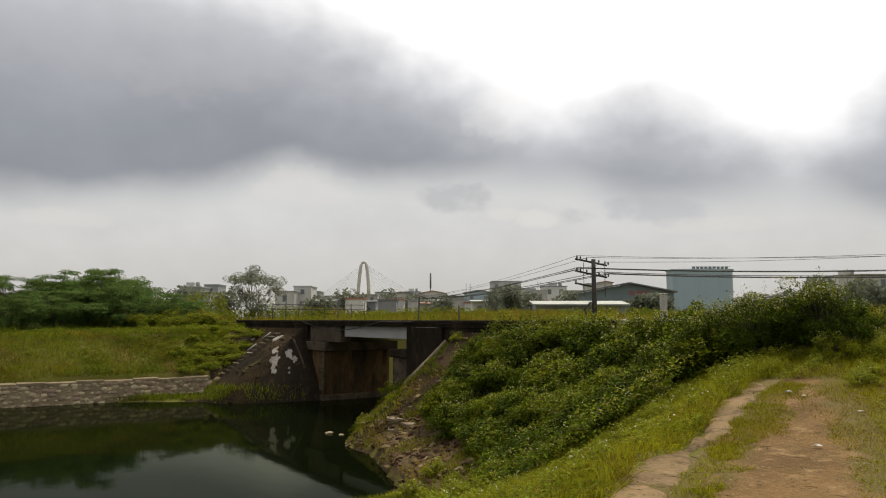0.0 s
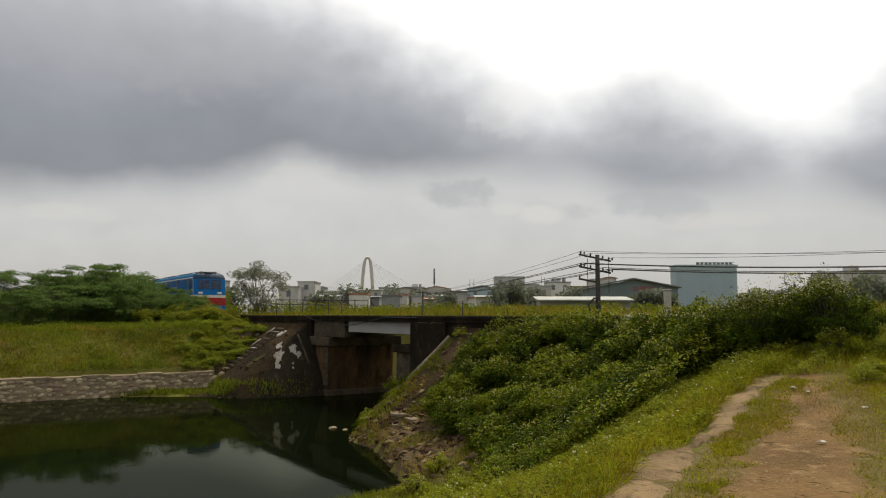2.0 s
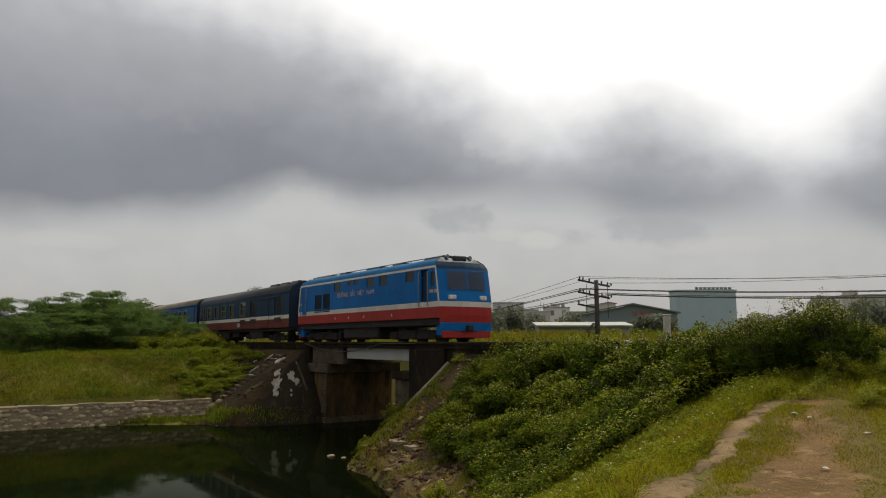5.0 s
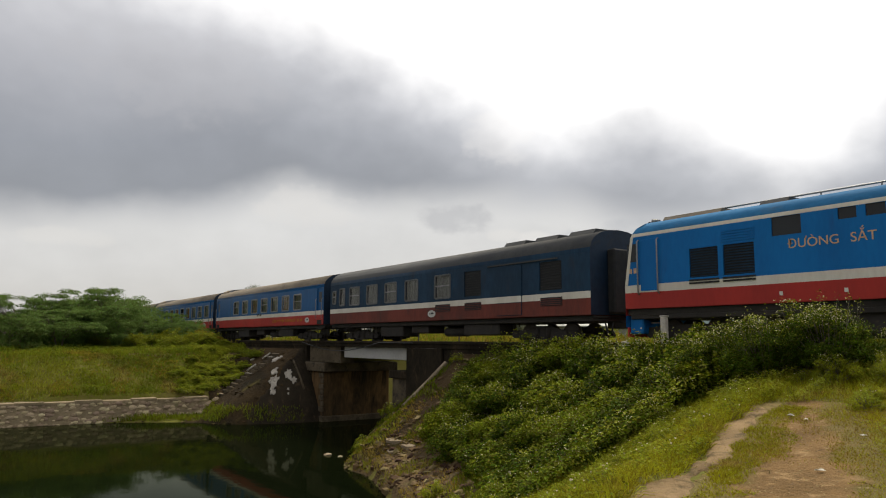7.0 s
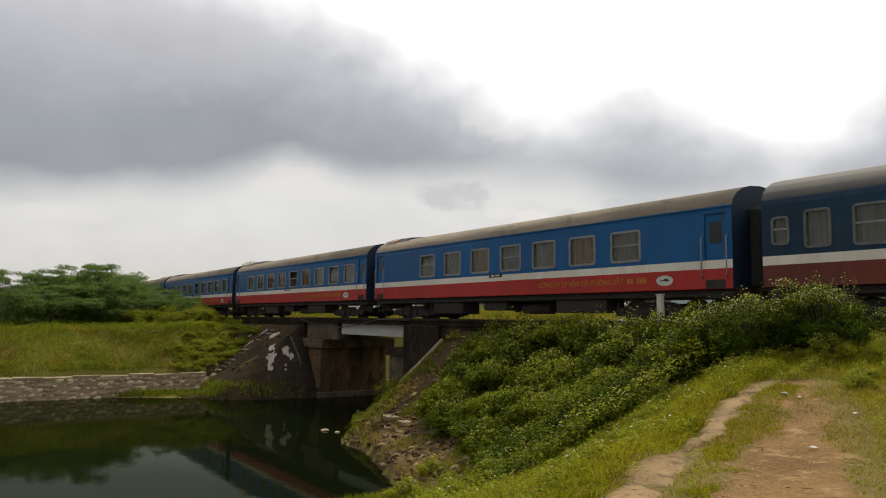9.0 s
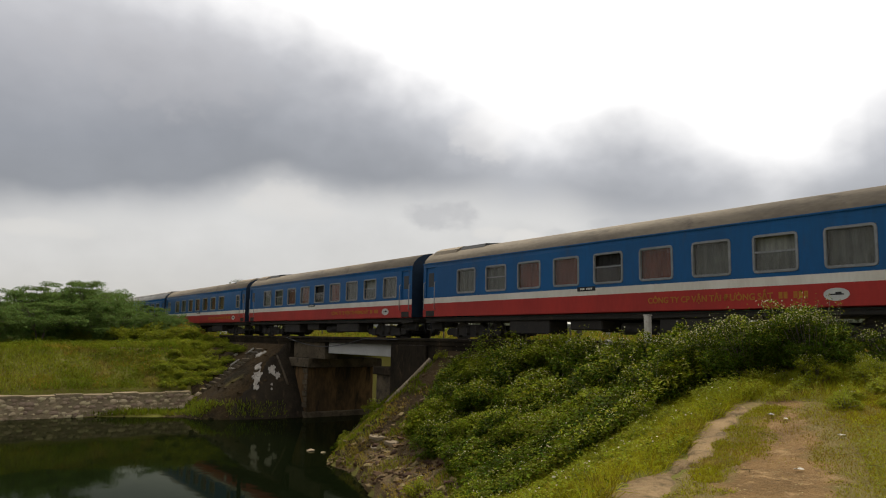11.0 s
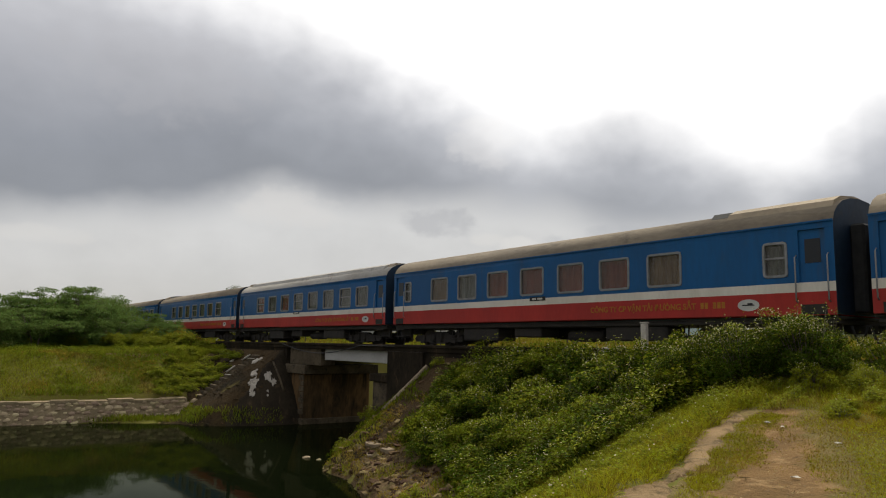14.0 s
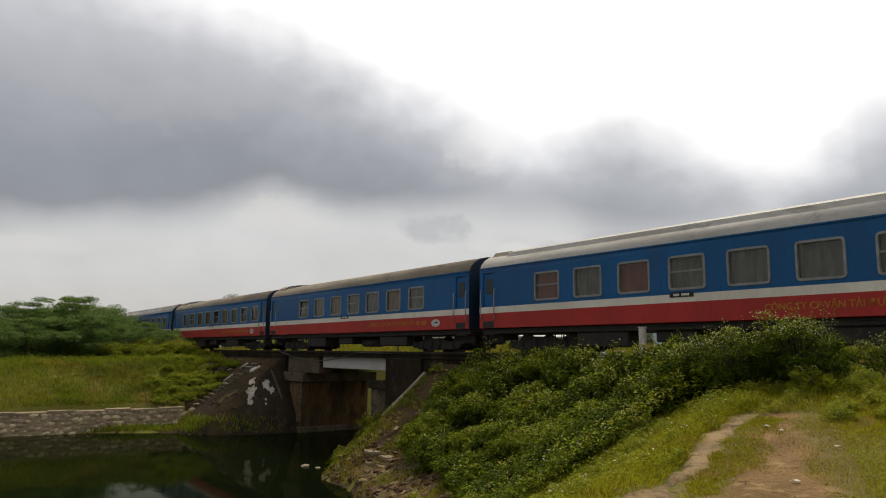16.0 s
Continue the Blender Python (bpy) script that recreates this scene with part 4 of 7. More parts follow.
def door(parent, x0, x1, m_blue, m_white, m_red, s):
    """Recessed end door with grab rails and steps below."""
    y = -SIDE
    d = part("door", boxbm(x0, x1, y + 0.05, y + 0.09, 1.15, 3.10, 0.0), (m_blue,), parent)
    bm = bmesh.new()
    box(bm, x0 + 0.001, x1 - 0.001, y + 0.042, y + 0.05, 1.60, 1.83)
    part("white_band", bm, m_white, d)
    part("red_band", boxbm(x0 + 0.001, x1 - 0.001, y + 0.042, y + 0.05, 1.15, 1.597), m_red, d)
    part("door_window", boxbm(x0 + 0.14, x1 - 0.14, y + 0.04, y + 0.052, 2.30, 2.88, 0.0), M_WINDARK, d)
    for x in (x0 - 0.06, x1 + 0.06):
        part("grab_rail", tubebm([(x, y, 1.35), (x, y - 0.07, 1.40), (x, y - 0.07, 2.45), (x, y, 2.50)], 0.018, 6), M_ALU, parent)
    for z in (0.50, 0.80):
        part("step", boxbm(x0 + 0.02, x1 - 0.02, y + 0.02, y + 0.34, z, z + 0.04), M_UNDER, parent)
    # no real hollow: a flat dark plate paints the recess's shade
    part("step_recess", boxbm(x0 + 0.02, x1 - 0.02, y - 0.006, y - 0.002, 1.06, 1.30), M_UNDER, parent, "dark plate standing for the shaded step recess")
    part("step_well", boxbm(x0 - 0.05, x1 + 0.05, y + 0.36, y + 0.5, 0.45, 1.05), M_UNDER, parent)


def bar_text(name, x0, x1, z0, z1, y, groups, material, parent, label=""):
    """Unreadable lettering: plain upright bars in word groups."""
    bm = bmesh.new()
    n = sum(groups) + len(groups) - 1
    w = (x1 - x0) / n
    k = 0
    for g in groups:
        for _ in range(g):
            box(bm, x0 + k * w + w * 0.12, x0 + (k + 1) * w - w * 0.12, y - 0.006, y - 0.002, z0, z1)
            k += 1
        k += 1
    return part(name, bm, material, parent, label)


def letters(name, body, x, z, y, size, width, material, parent, label="", bold=0.0):
    """Readable lettering on the near side, in the built-in font."""
    cu = bpy.data.curves.new(name, "FONT")
    cu.body, cu.size, cu.extrude, cu.offset = body, size, 0.004, bold
    ob = new(name, cu)
    bpy.context.view_layer.update()
    me = bpy.data.meshes.new_from_object(ob.evaluated_get(bpy.context.evaluated_depsgraph_get()))
    bpy.data.objects.remove(ob)
    co = np.empty(len(me.vertices) * 3)
    me.vertices.foreach_get("co", co)
    co = co.reshape(-1, 3)
    lo, hi = co[:, 0].min(), co[:, 0].max()
    co[:, 0] = (co[:, 0] - lo) * width / (hi - lo)
    me.vertices.foreach_set("co", co.ravel())
    me.materials.clear()
    me.materials.append(material)
    ob = add_ob(name, me, parent, label)
    ob.matrix_basis = pose(x, y, z, 90, 0, 0)
    return ob


def badge(parent, x, z=1.33):
    bm = bmesh.new()
    vs = [bm.verts.new((x + 0.30 * math.cos(a), -SIDE - 0.006, z + 0.15 * math.sin(a))) for a in (2 * math.pi * k / 28 for k in range(28))]
    f = bm.faces.new(vs)
    bmesh.ops.extrude_face_region(bm, geom=[f])
    for v in bm.verts[-28:]:
        v.co.y += 0.005
    b = part("badge", bm, M_BADGE, parent, "white oval badge with a small emblem")
    bm = bmesh.new()
    box(bm, x - 0.17, x + 0.17, -SIDE - 0.010, -SIDE - 0.007, z - 0.015, z + 0.015)
    box(bm, x - 0.02, x + 0.12, -SIDE - 0.010, -SIDE - 0.007, z + 0.015, z + 0.055)
    part("emblem", bm, M_RUBBER, b)


LIVERY = {
    # window middles, small windows, curtains, sashes, open windows, roof hoods
    "seats": dict(label="blue, white and red passenger coach with brown curtains", cs=[-5.07, -3.19, -1.32, 0.53, 2.35, 4.2, 6.05], small=[], cur=["g", "g", "t", "g", "g", "t", "g"], sash=(0, 3, 6), gap=(0,), hoods=[(-9.3, -7.4)], half=HALF),
    "nine": dict(label="blue, white and red sleeping coach with nine large windows", cs=[-6.72 + 1.823 * k for k in range(9)], small=[], cur=["g", "g", "r", "r", "d", "r", "g", "g", "g"], sash=(1, 4, 7), gap=(4, 7), hoods=[(-9.4, -6.2)], half=HALF),
    "red": dict(label="blue, white and red sleeping coach with faded red curtains", cs=[-6.2 + 1.853 * k for k in range(7)], small=[(-8.80, -8.30), (7.95, 8.57)], cur=["t", "g", "r", "r", "r", "r", "t"], sash=(), gap=(), hoods=[(6.2, 9.6)], half=HALF),
    "silver": dict(label="blue, white and red coach with silver raised roof", cs=[-5.7, -3.85, -2.0, -0.15, 1.7, 3.55, 5.4, 7.1], small=[], cur=["r", "g", "r", "g", "g", "g", "g", "g"], sash=(0, 3, 6), gap=(), hoods=[], half=9.32),
}


def coach(kind, index):
    """A passenger coach in one of the liveries."""
    v = LIVERY[kind]
    c = empty("passenger_coach")
    roof = M_ROOFSILVER if kind == "silver" else M_ROOF
    m_blue = M_BLUE
    tagged(c, v["label"], "railway coach", "coaches of the train")
    zs = (1.95, 2.90)
    cur = {"g": M_CURTSHEEN, "t": M_TANCURT, "r": M_REDCURT, "d": M_DARKIN}
    wide = 0.585
    holes = [(x - wide, x + wide, *zs) for x in v["cs"]] + [(a, b, 2.0, 2.86) for a, b in v["small"]]
    hl = v["half"]
    holes += [(hl - 0.86, hl - 0.20, 1.84, 3.11), (0.20 - hl, 0.86 - hl, 1.84, 3.11)]
    coach_shell(c, holes, m_blue, M_WHITE, M_RED, roof, hl)
    for k, x in enumerate(v["cs"]):
        window(c, x - wide, x + wide, *zs, cur[v["cur"][k]], k in v["sash"], shut=k not in v["gap"])
    for a, b in v["small"]:
        window(c, a, b, 2.0, 2.86, M_CURTSHEEN, True)
    for x0, x1, s in ((hl - 0.86, hl - 0.20, 1), (0.20 - hl, 0.86 - hl, -1)):
        door(c, x0, x1, m_blue, M_WHITE, M_RED, s)
    for s in (-1, 1):
        bogie(c, s * (hl - 2.85))
        coupling(c, s * hl, s)
    undergear(c, index, hl)
    letters("side_lettering", "CÔNG TY CP VẬN TẢI ĐƯÒNG SẮT", 2.1, 1.27, -SIDE - 0.004, 0.235, 3.85, M_GOLD, c, "faded gold lettering", 0.005)
    bar_text("side_lettering", 6.08, 6.34, 1.275, 1.44, -SIDE, (2,), M_GOLD, c)
    bar_text("side_lettering", 6.46, 6.85, 1.275, 1.44, -SIDE, (3,), M_GOLD, c)
    badge(c, 7.5)
    part("number_plate", boxbm(-0.73, 0.05, -SIDE - 0.012, -SIDE - 0.002, 1.74, 1.88), M_RUBBER, c, "black destination plate")
    bar_text("plate_lettering", -0.6, -0.08, 1.78, 1.84, -SIDE - 0.012, (3, 4), M_WHITE, c)
    part("gutter", boxbm(-hl, hl, -SIDE - 0.03, -SIDE + 0.005, 3.26, 3.30), m_blue, c)
    if kind == "silver":
        bm = bmesh.new()
        arc = [(1.12, 3.64), (1.0, 3.84), (0.6, 3.97), (0.0, 4.02)]
        full = arc + [(-a, z) for a, z in arc[-2::-1]]
        prism(bm, full, -8.1, 8.6, axis="x")
        part("raised_roof", bm, M_ROOFSILVER, c, "silver raised roof duct")
        for x0, x1 in ((-9.1, -8.15), (8.65, 9.2)):
            bm = bmesh.new()
            prism(bm, [(-1.0, 3.70), (-0.8, 3.93), (0.8, 3.93), (1.0, 3.70)], x0, x1, axis="x")
            part("roof_box", bm, M_ROOF, c)
    else:
        for x0, x1 in v["hoods"]:
            bm = bmesh.new()
            cut = x0 + 0.55 if x0 > 0 else (x0 + x1) / 2
            prism(bm, [(-1.12, 3.66), (-1.02, 3.82), (-0.7, 3.96), (0, 4.03), (0.7, 3.96), (1.02, 3.82), (1.12, 3.66)], *((cut + 0.05, x1) if x0 > 0 else (x0, cut)), axis="x")
            part("air_conditioner", bm, M_HOOD, c, "tan roof air-conditioning hood")
            bm = bmesh.new()
            prism(bm, [(-0.95, 3.76), (-0.8, 3.92), (0, 4.0), (0.8, 3.92), (0.95, 3.76)], *((x0, cut) if x0 > 0 else (cut + 0.05, x1)), axis="x")
            part("air_grille", bm, M_SOOT, c, "dark open roof grille")
    return c


def generator_car():
    """The sooty service car behind the locomotive."""
    c = tagged(empty("generator_car"), "soot-darkened blue and red service car with louvres", "railway coach", "coaches of the train")
    zs = (1.95, 2.90)
    cs = [-6.88, -5.03, -3.2, -1.34]
    holes = [(x - 0.56, x + 0.56, *zs) for x in cs] + [(-9.45, -9.0, 2.1, 2.8), (-8.6, -7.96, 1.98, 2.9)]
    holes += [(0.55, 1.75, 1.95, 2.95), (2.72, 3.83, 1.95, 2.95), (7.25, 8.38, 1.95, 2.95)]
    coach_shell(c, holes, M_SOOTBLUE, M_WHITE, M_SOOTRED, M_SOOT)
    # grey curtains behind these panes paint the pale sky they reflect
    for k, x in enumerate(cs):
        window(c, x - 0.56, x + 0.56, *zs, M_CURTSHEEN, k % 2 == 0, rim=M_SOOTRIM)
    for a, b in ((-9.45, -9.0), (-8.6, -7.96)):
        window(c, a, b, 2.1 if a < -9 else 1.98, 2.8 if a < -9 else 2.9, M_CURTSHEEN, a < -9, rim=M_SOOTRIM)
    window(c, 0.55, 1.75, 1.95, 2.95, M_CURTSHEEN, True, rim=M_SOOTRIM)
    for x0 in (2.72, 7.25):
        part("louvre_panel", boxbm(x0, x0 + 1.12, -SIDE + 0.05, -SIDE + 0.08, 1.95, 2.95), M_DARKPATCH, c, "black louvred opening")
        for k in range(10):
            part("louvre", boxbm(x0 + 0.02, x0 + 1.09, -SIDE + 0.012, -SIDE + 0.048, 2.0 + k * 0.094, 2.03 + k * 0.094), M_DARKPATCH, c)
    for x0 in (0.63, 2.76, 7.3):
        part("louvre_panel", boxbm(x0, x0 + 1.1, -SIDE - 0.012, -SIDE - 0.002, 1.40, 1.70), M_DARKPATCH, c)
        for k in range(4):
            part("louvre", boxbm(x0 + 0.02, x0 + 1.08, -SIDE - 0.03, -SIDE - 0.012, 1.43 + k * 0.068, 1.45 + k * 0.068), M_SOOTRED, c)
    part("loading_door", boxbm(4.85, 6.3, -SIDE - 0.03, -SIDE - 0.002, 1.12, 3.0, 0.01), M_SOOTBLUE, c, "sliding sooty blue loading door")
    part("door_band", boxbm(4.86, 6.29, -SIDE - 0.036, -SIDE - 0.031, 1.14, 1.58), M_SOOTRED, c)
    part("door_band", boxbm(4.86, 6.29, -SIDE - 0.036, -SIDE - 0.031, 1.60, 1.83), M_WHITE, c)
    part("door_rail", boxbm(4.3, 8.2, -SIDE - 0.05, -SIDE - 0.002, 3.01, 3.06), M_SOOT, c)
    badge(c, 0.33)
    for s in (-1, 1):
        bogie(c, s * 6.9)
        coupling(c, s * HALF, s)
    undergear(c, 77)
    for x in (4.4, 6.2, 8.0):
        bm = bmesh.new()
        prism(bm, [(-0.7, 3.83), (-0.55, 4.02), (0.55, 4.02), (0.7, 3.83)], x, x + 1.2, axis="x")
        part("roof_hatch", bm, M_SOOT, c)
    part("exhaust", tubebm([(5.8, 0.2, 3.85), (5.8, 0.2, 4.12)], 0.12, 10), M_SOOT, c)
    return c


def locomotive():
    c = tagged(empty("diesel_locomotive"), "bright blue diesel locomotive with white and red bands", "locomotive")
    hl = 7.72

    def rim_x(z):
        """Where sides and roof meet the noses, at height z."""
        return float(np.interp(z, (1.89, 3.36, 3.46, 3.64, 3.80, 3.88), (7.62, 7.36, 7.30, 7.19, 7.05, 7.0)))
    arc = [(1.40, 3.36), (1.39, 3.46), (1.30, 3.64), (1.05, 3.80), (0.7, 3.86), (0.0, 3.88)]
    full = arc + [(-a, z) for a, z in arc[-2::-1]]
    bm = bmesh.new()
    top = [(-2.73, -1.95), (1.0, 1.73), (2.33, 3.07), (4.8, 5.53)]
    small = [(-1.05, -0.62), (-0.42, 0.02)]
    holes = [(a, b, 2.87, 3.355) for a, b in top] + [(a, b, 3.08, 3.355) for a, b in small]
    holes += [(-5.24, -4.32, 1.98, 2.80), (-4.16, -3.24, 1.98, 2.80), (6.09, 6.68, 1.91, 3.33), (6.90, 7.22, 2.55, 3.2)]
    for y, hs in ((-SIDE, holes), (SIDE, [])):
        side_wall(bm, -hl, hl, 1.18, 1.66, [], y, mi=2)
        side_wall(bm, -hl, hl, 1.66, 1.89, [], y, mi=1)
        side_wall(bm, -hl, hl, 1.89, 3.36, hs, y, mi=0)
    for (a, cc), (b, d) in zip(full, full[1:]):
        f = bm.faces.new([bm.verts.new(p) for p in ((-hl, a, cc), (hl, a, cc), (hl, b, d), (-hl, b, d))])
        f.material_index = 1 if max(cc, d) < 3.47 else 6
        f.smooth = True
    # the raked front and rear edges of sides and roof
    for v in bm.verts:
        if abs(v.co.x) > 7.7:
            v.co.x = math.copysign(rim_x(v.co.z), v.co.x)
    # both noses: slightly pointed, the upper half raked back
    levels = [(0.62, -0.12, 4), (0.98, -0.05, 0), (1.30, 0.0, 2), (1.66, 0.0, 2), (1.89, 0.0, 1), (2.25, 0.0, 0), (3.30, 0.0, 0), (3.46, 0.0, 5), (3.64, 0.0, 5)]
    for s in (1, -1):
        rows = []
        for z, xf, mi in levels:
            yw = SIDE if z < 3.4 else (1.38 if z < 3.5 else 1.28)
            rows.append([bm.verts.new((s * rim_x(z), q * yw, z)) if abs(q) == 1 else
                         bm.verts.new((s * (rim_x(z) + xf + (0.24 if q == 0 else (0.20 if abs(q) < 0.6 else 0.12))), q * yw, z)) for q in (-1, -0.72, -0.36, 0, 0.36, 0.72, 1)])
        for (r0, r1, lv) in zip(rows, rows[1:], levels[1:]):
            for a in range(6):
                bm.faces.new((r0[a], r0[a + 1], r1[a + 1], r1[a])).material_index = lv[2]
        cap = [bm.verts.new((s * 7.0, q * 1.28, 3.70 if abs(q) == 1 else 3.86)) for q in (-1, -0.72, -0.36, 0, 0.36, 0.72, 1)]
        for a in range(6):
            bm.faces.new((rows[-1][a], rows[-1][a + 1], cap[a + 1], cap[a])).material_index = 5
    box(bm, -7.6, 7.6, -1.30, 1.30, 1.00, 1.17, mi=3)
    bmesh.ops.remove_doubles(bm, verts=bm.verts, dist=0.002)
    body = part("body", bm, (M_LBLUE, M_WHITE, M_RED, M_UNDER, M_RED, M_SOOTBLUE, M_LROOF), c)
    y = -SIDE
    for a, b in top:
        part("window", boxbm(a, b, y + 0.03, y + 0.04, 2.87, 3.355), M_WINDARK, c, "dark high body window")
    for a, b in small:
        part("window", boxbm(a, b, y + 0.03, y + 0.04, 3.08, 3.355), M_WINDARK, c)
    for a in (-5.24, -4.16):
        g = part("grille", boxbm(a, a + 0.92, y + 0.05, y + 0.06, 1.98, 2.80), M_DARKPATCH, c, "black louvred intake grille")
        for k in range(11):
            part("louvre", boxbm(a + 0.01, a + 0.91, y + 0.005, y + 0.05, 2.0 + 0.073 * k, 2.025 + 0.073 * k), M_SOOTBLUE, g)
        for k in range(2):
            part("louvre", boxbm(a - 0.02, a + 0.94, y - 0.02, y - 0.003, 1.80 + 0.08 * k, 1.85 + 0.08 * k), M_RUBBER, c)
    for k in range(5):
        part("louvre", boxbm(-4.2, -3.2, y - 0.014, y - 0.002, 2.88 + 0.07 * k, 2.905 + 0.07 * k), M_LBLUE, c)
        part("louvre", boxbm(3.2, 4.3, y - 0.012, y - 0.002, 2.0 + 0.12 * k, 2.03 + 0.12 * k), M_LBLUE, c)
    d = part("cab_door", boxbm(6.09, 6.68, y + 0.10, y + 0.14, 1.91, 3.33), M_SOOTBLUE, c, "dark blue recessed cab door")
    for x in (6.02, 6.75):
        part("grab_rail", tubebm([(x, y, 1.7), (x, y - 0.07, 1.75), (x, y - 0.07, 3.2), (x, y, 3.25)], 0.022, 6), M_ALU, c)
    part("door", boxbm(-7.0, -6.38, y - 0.012, y - 0.002, 1.70, 3.25, 0.01), M_LBLUE, c)
    for x in (-7.06, -6.32):
        part("grab_rail", tubebm([(x, y, 1.6), (x, y - 0.07, 1.65), (x, y - 0.07, 3.2), (x, y, 3.25)], 0.022, 6), M_ALU, c)
    part("cab_window", boxbm(6.90, 7.22, y + 0.03, y + 0.04, 2.55, 3.2), M_WINDARK, c)
    part("cab_window", boxbm(-7.5, -7.15, y - 0.008, y - 0.002, 2.6, 3.15), M_WINDARK, c)
    # white corner bands of the cabs
    for s in (1, -1):
        bm = bmesh.new()
        prism(bm, [(s * 7.50, 1.9), (s * 7.61, 1.9), (s * 7.355, 3.36), (s * 7.25, 3.36)], y - 0.012, y - 0.003)
        part("white_corner_band", bm, M_WHITE, c)
    # windscreens, lamps and horns on both noses
    for s in (1, -1):
        for q in (-1, 1):
            bm = bmesh.new()
            pts = [(rim_x(2.40) + 0.255, 0.05, 2.40), (rim_x(2.40) + 0.155, 1.02, 2.40), (rim_x(3.24) + 0.155, 1.00, 3.24), (rim_x(3.24) + 0.255, 0.05, 3.24)]
            vs = [bm.verts.new((s * (px + 0.02), q * py, pz)) for px, py, pz in pts]
            f = bm.faces.new(vs)
            r = bmesh.ops.inset_region(bm, faces=[f], thickness=0.06)
            for g in r["faces"]:
                g.material_index = 1
            part("windscreen", bm, (M_WIND, M_WHITE), c, "windscreen with white frame")
            bm = bmesh.new()
            box(bm, s * 7.73 - 0.06, s * 7.73 + 0.06, q * 0.82 - 0.20, q * 0.82 + 0.20, 1.96, 2.16, 0.03)
            part("lamp_box", bm, M_WHITE, c)
            for k in (-0.09, 0.09):
                part("headlamp", tubebm([(s * 7.75, q * 0.82 + k, 2.06), (s * 7.81, q * 0.82 + k, 2.06)], 0.07, 12), M_LAMP, c)
            part("horn", tubebm([(s * 6.85, q * 0.62, 3.90), (s * 7.10, q * 0.62, 3.91)], [0.04, 0.09], 10), M_ALU, c)
        part("inside_cab", boxbm(min(s * 6.9, s * 7.25), max(s * 6.9, s * 7.25), -1.2, 1.2, 1.9, 3.3), M_DARKIN, c)
        part("roof_lamp", boxbm(s * 7.08 - 0.14, s * 7.08 + 0.14, -0.34, 0.34, 3.74, 3.95, 0.04), M_SOOT, c, "dark roof lamp housing")
        part("pilot", boxbm(min(s * 7.1, s * 7.60), max(s * 7.1, s * 7.60), -1.25, 1.25, 0.42, 0.98, 0.04), M_LBLUE, c)
        part("buffer_beam", boxbm(min(s * 7.60, s * 7.66), max(s * 7.60, s * 7.66), -1.3, 1.3, 0.32, 0.62, 0.02), M_RED, c, "red buffer beam")
        part("coupler", boxbm(min(s * 7.64, s * 8.0), max(s * 7.64, s * 8.0), -0.13, 0.13, 0.62, 0.86, 0.03), M_UNDER, c)
        for q in (-1.36, 1.30):
            for z in (0.45, 0.72, 0.98):
                part("step", boxbm(s * 6.4 - 0.28, s * 6.4 + 0.28, q, q + 0.06, z, z + 0.04), M_UNDER, c)
        b = empty("bogie")
        b.parent = c
        b.matrix_basis = pose(s * 4.9, 0, 0)
        for q in (-0.9, 0.9):
            bm = bmesh.new()
            prism(bm, [(-2.3, 0.40), (-2.2, 0.30), (2.2, 0.30), (2.3, 0.40), (2.2, 0.62), (1.0, 0.70), (-1.0, 0.70), (-2.2, 0.62)], q - 0.08, q + 0.08)
            part("side_frame", bm, M_UNDER, b)
            for k in (-1.7, 0, 1.7):
                part("axle_box", boxbm(k - 0.19, k + 0.19, q - 0.15, q + 0.15, 0.26, 0.62, 0.03), M_UNDER, b)
        for k in (-1.7, 0, 1.7):
            bm = bmesh.new()
            tube(bm, [(k, -0.8, 0.46), (k, 0.8, 0.46)], 0.07, 8)
            for q in (-0.54, 0.54):
                tube(bm, [(k, q - 0.065, 0.46), (k, q + 0.065, 0.46)], 0.46, 20)
            part("wheelset", bm, M_WHEEL, b)
    part("fuel_tank", boxbm(-1.9, 1.9, -1.22, 1.22, 0.30, 0.98, 0.08), M_UNDER, c)
    part("solebar", boxbm(-7.5, 7.5, -1.32, 1.32, 0.86, 0.995, 0.02), M_UNDER, c)
    # roof: walkway rails, hatches, fans
    for q in (-0.55, 0.55):
        part("roof_rail", tubebm([(-6.4, q, 3.98), (5.6, q, 3.98)], 0.025, 6), M_ALU, c)
    for k in range(9):
        part("rail_foot", tubebm([(-6.2 + 1.45 * k, -0.55, 3.85), (-6.2 + 1.45 * k, -0.55, 3.98)], 0.02, 6), M_ALU, c)
    for x0, x1 in ((-6.6, -4.6), (-3.4, -2.6), (-0.2, 1.2), (2.5, 3.4), (5.4, 6.9)):
        bm = bmesh.new()
        prism(bm, [(-0.8, 3.84), (-0.7, 3.97), (0.7, 3.97), (0.8, 3.84)], x0, x1, axis="x")
        part("roof_hatch", bm, M_ROOF if x0 < -4 else M_SOOT, c)
    for word, x0, x1 in (("ĐƯÒNG", -2.32, -1.06), ("SẮT", -0.78, -0.20), ("VIỆT", 0.02, 0.74), ("NAM", 1.05, 1.80)):
        letters("side_name", word, x0, 2.52, y - 0.004, 0.32, x1 - x0, M_ORANGE, c, "pale orange painted lettering")
    bar_text("number", 6.82, 7.42, 2.28, 2.42, y, (4, 3), M_ORANGE, c)
    bar_text("number", -7.55, -7.1, 2.25, 2.40, y, (4, 3), M_ORANGE, c)
    part("name_plate", boxbm(3.3, 4.4, y - 0.008, y - 0.002, 1.72, 1.84), M_WHITE, c)
    for x in (-2.6, -1.0, 0.7, 3.5):
        part("stencil", boxbm(x, x + 0.09, y - 0.006, y - 0.002, 1.36, 1.46), M_WHITE, c)
    return c


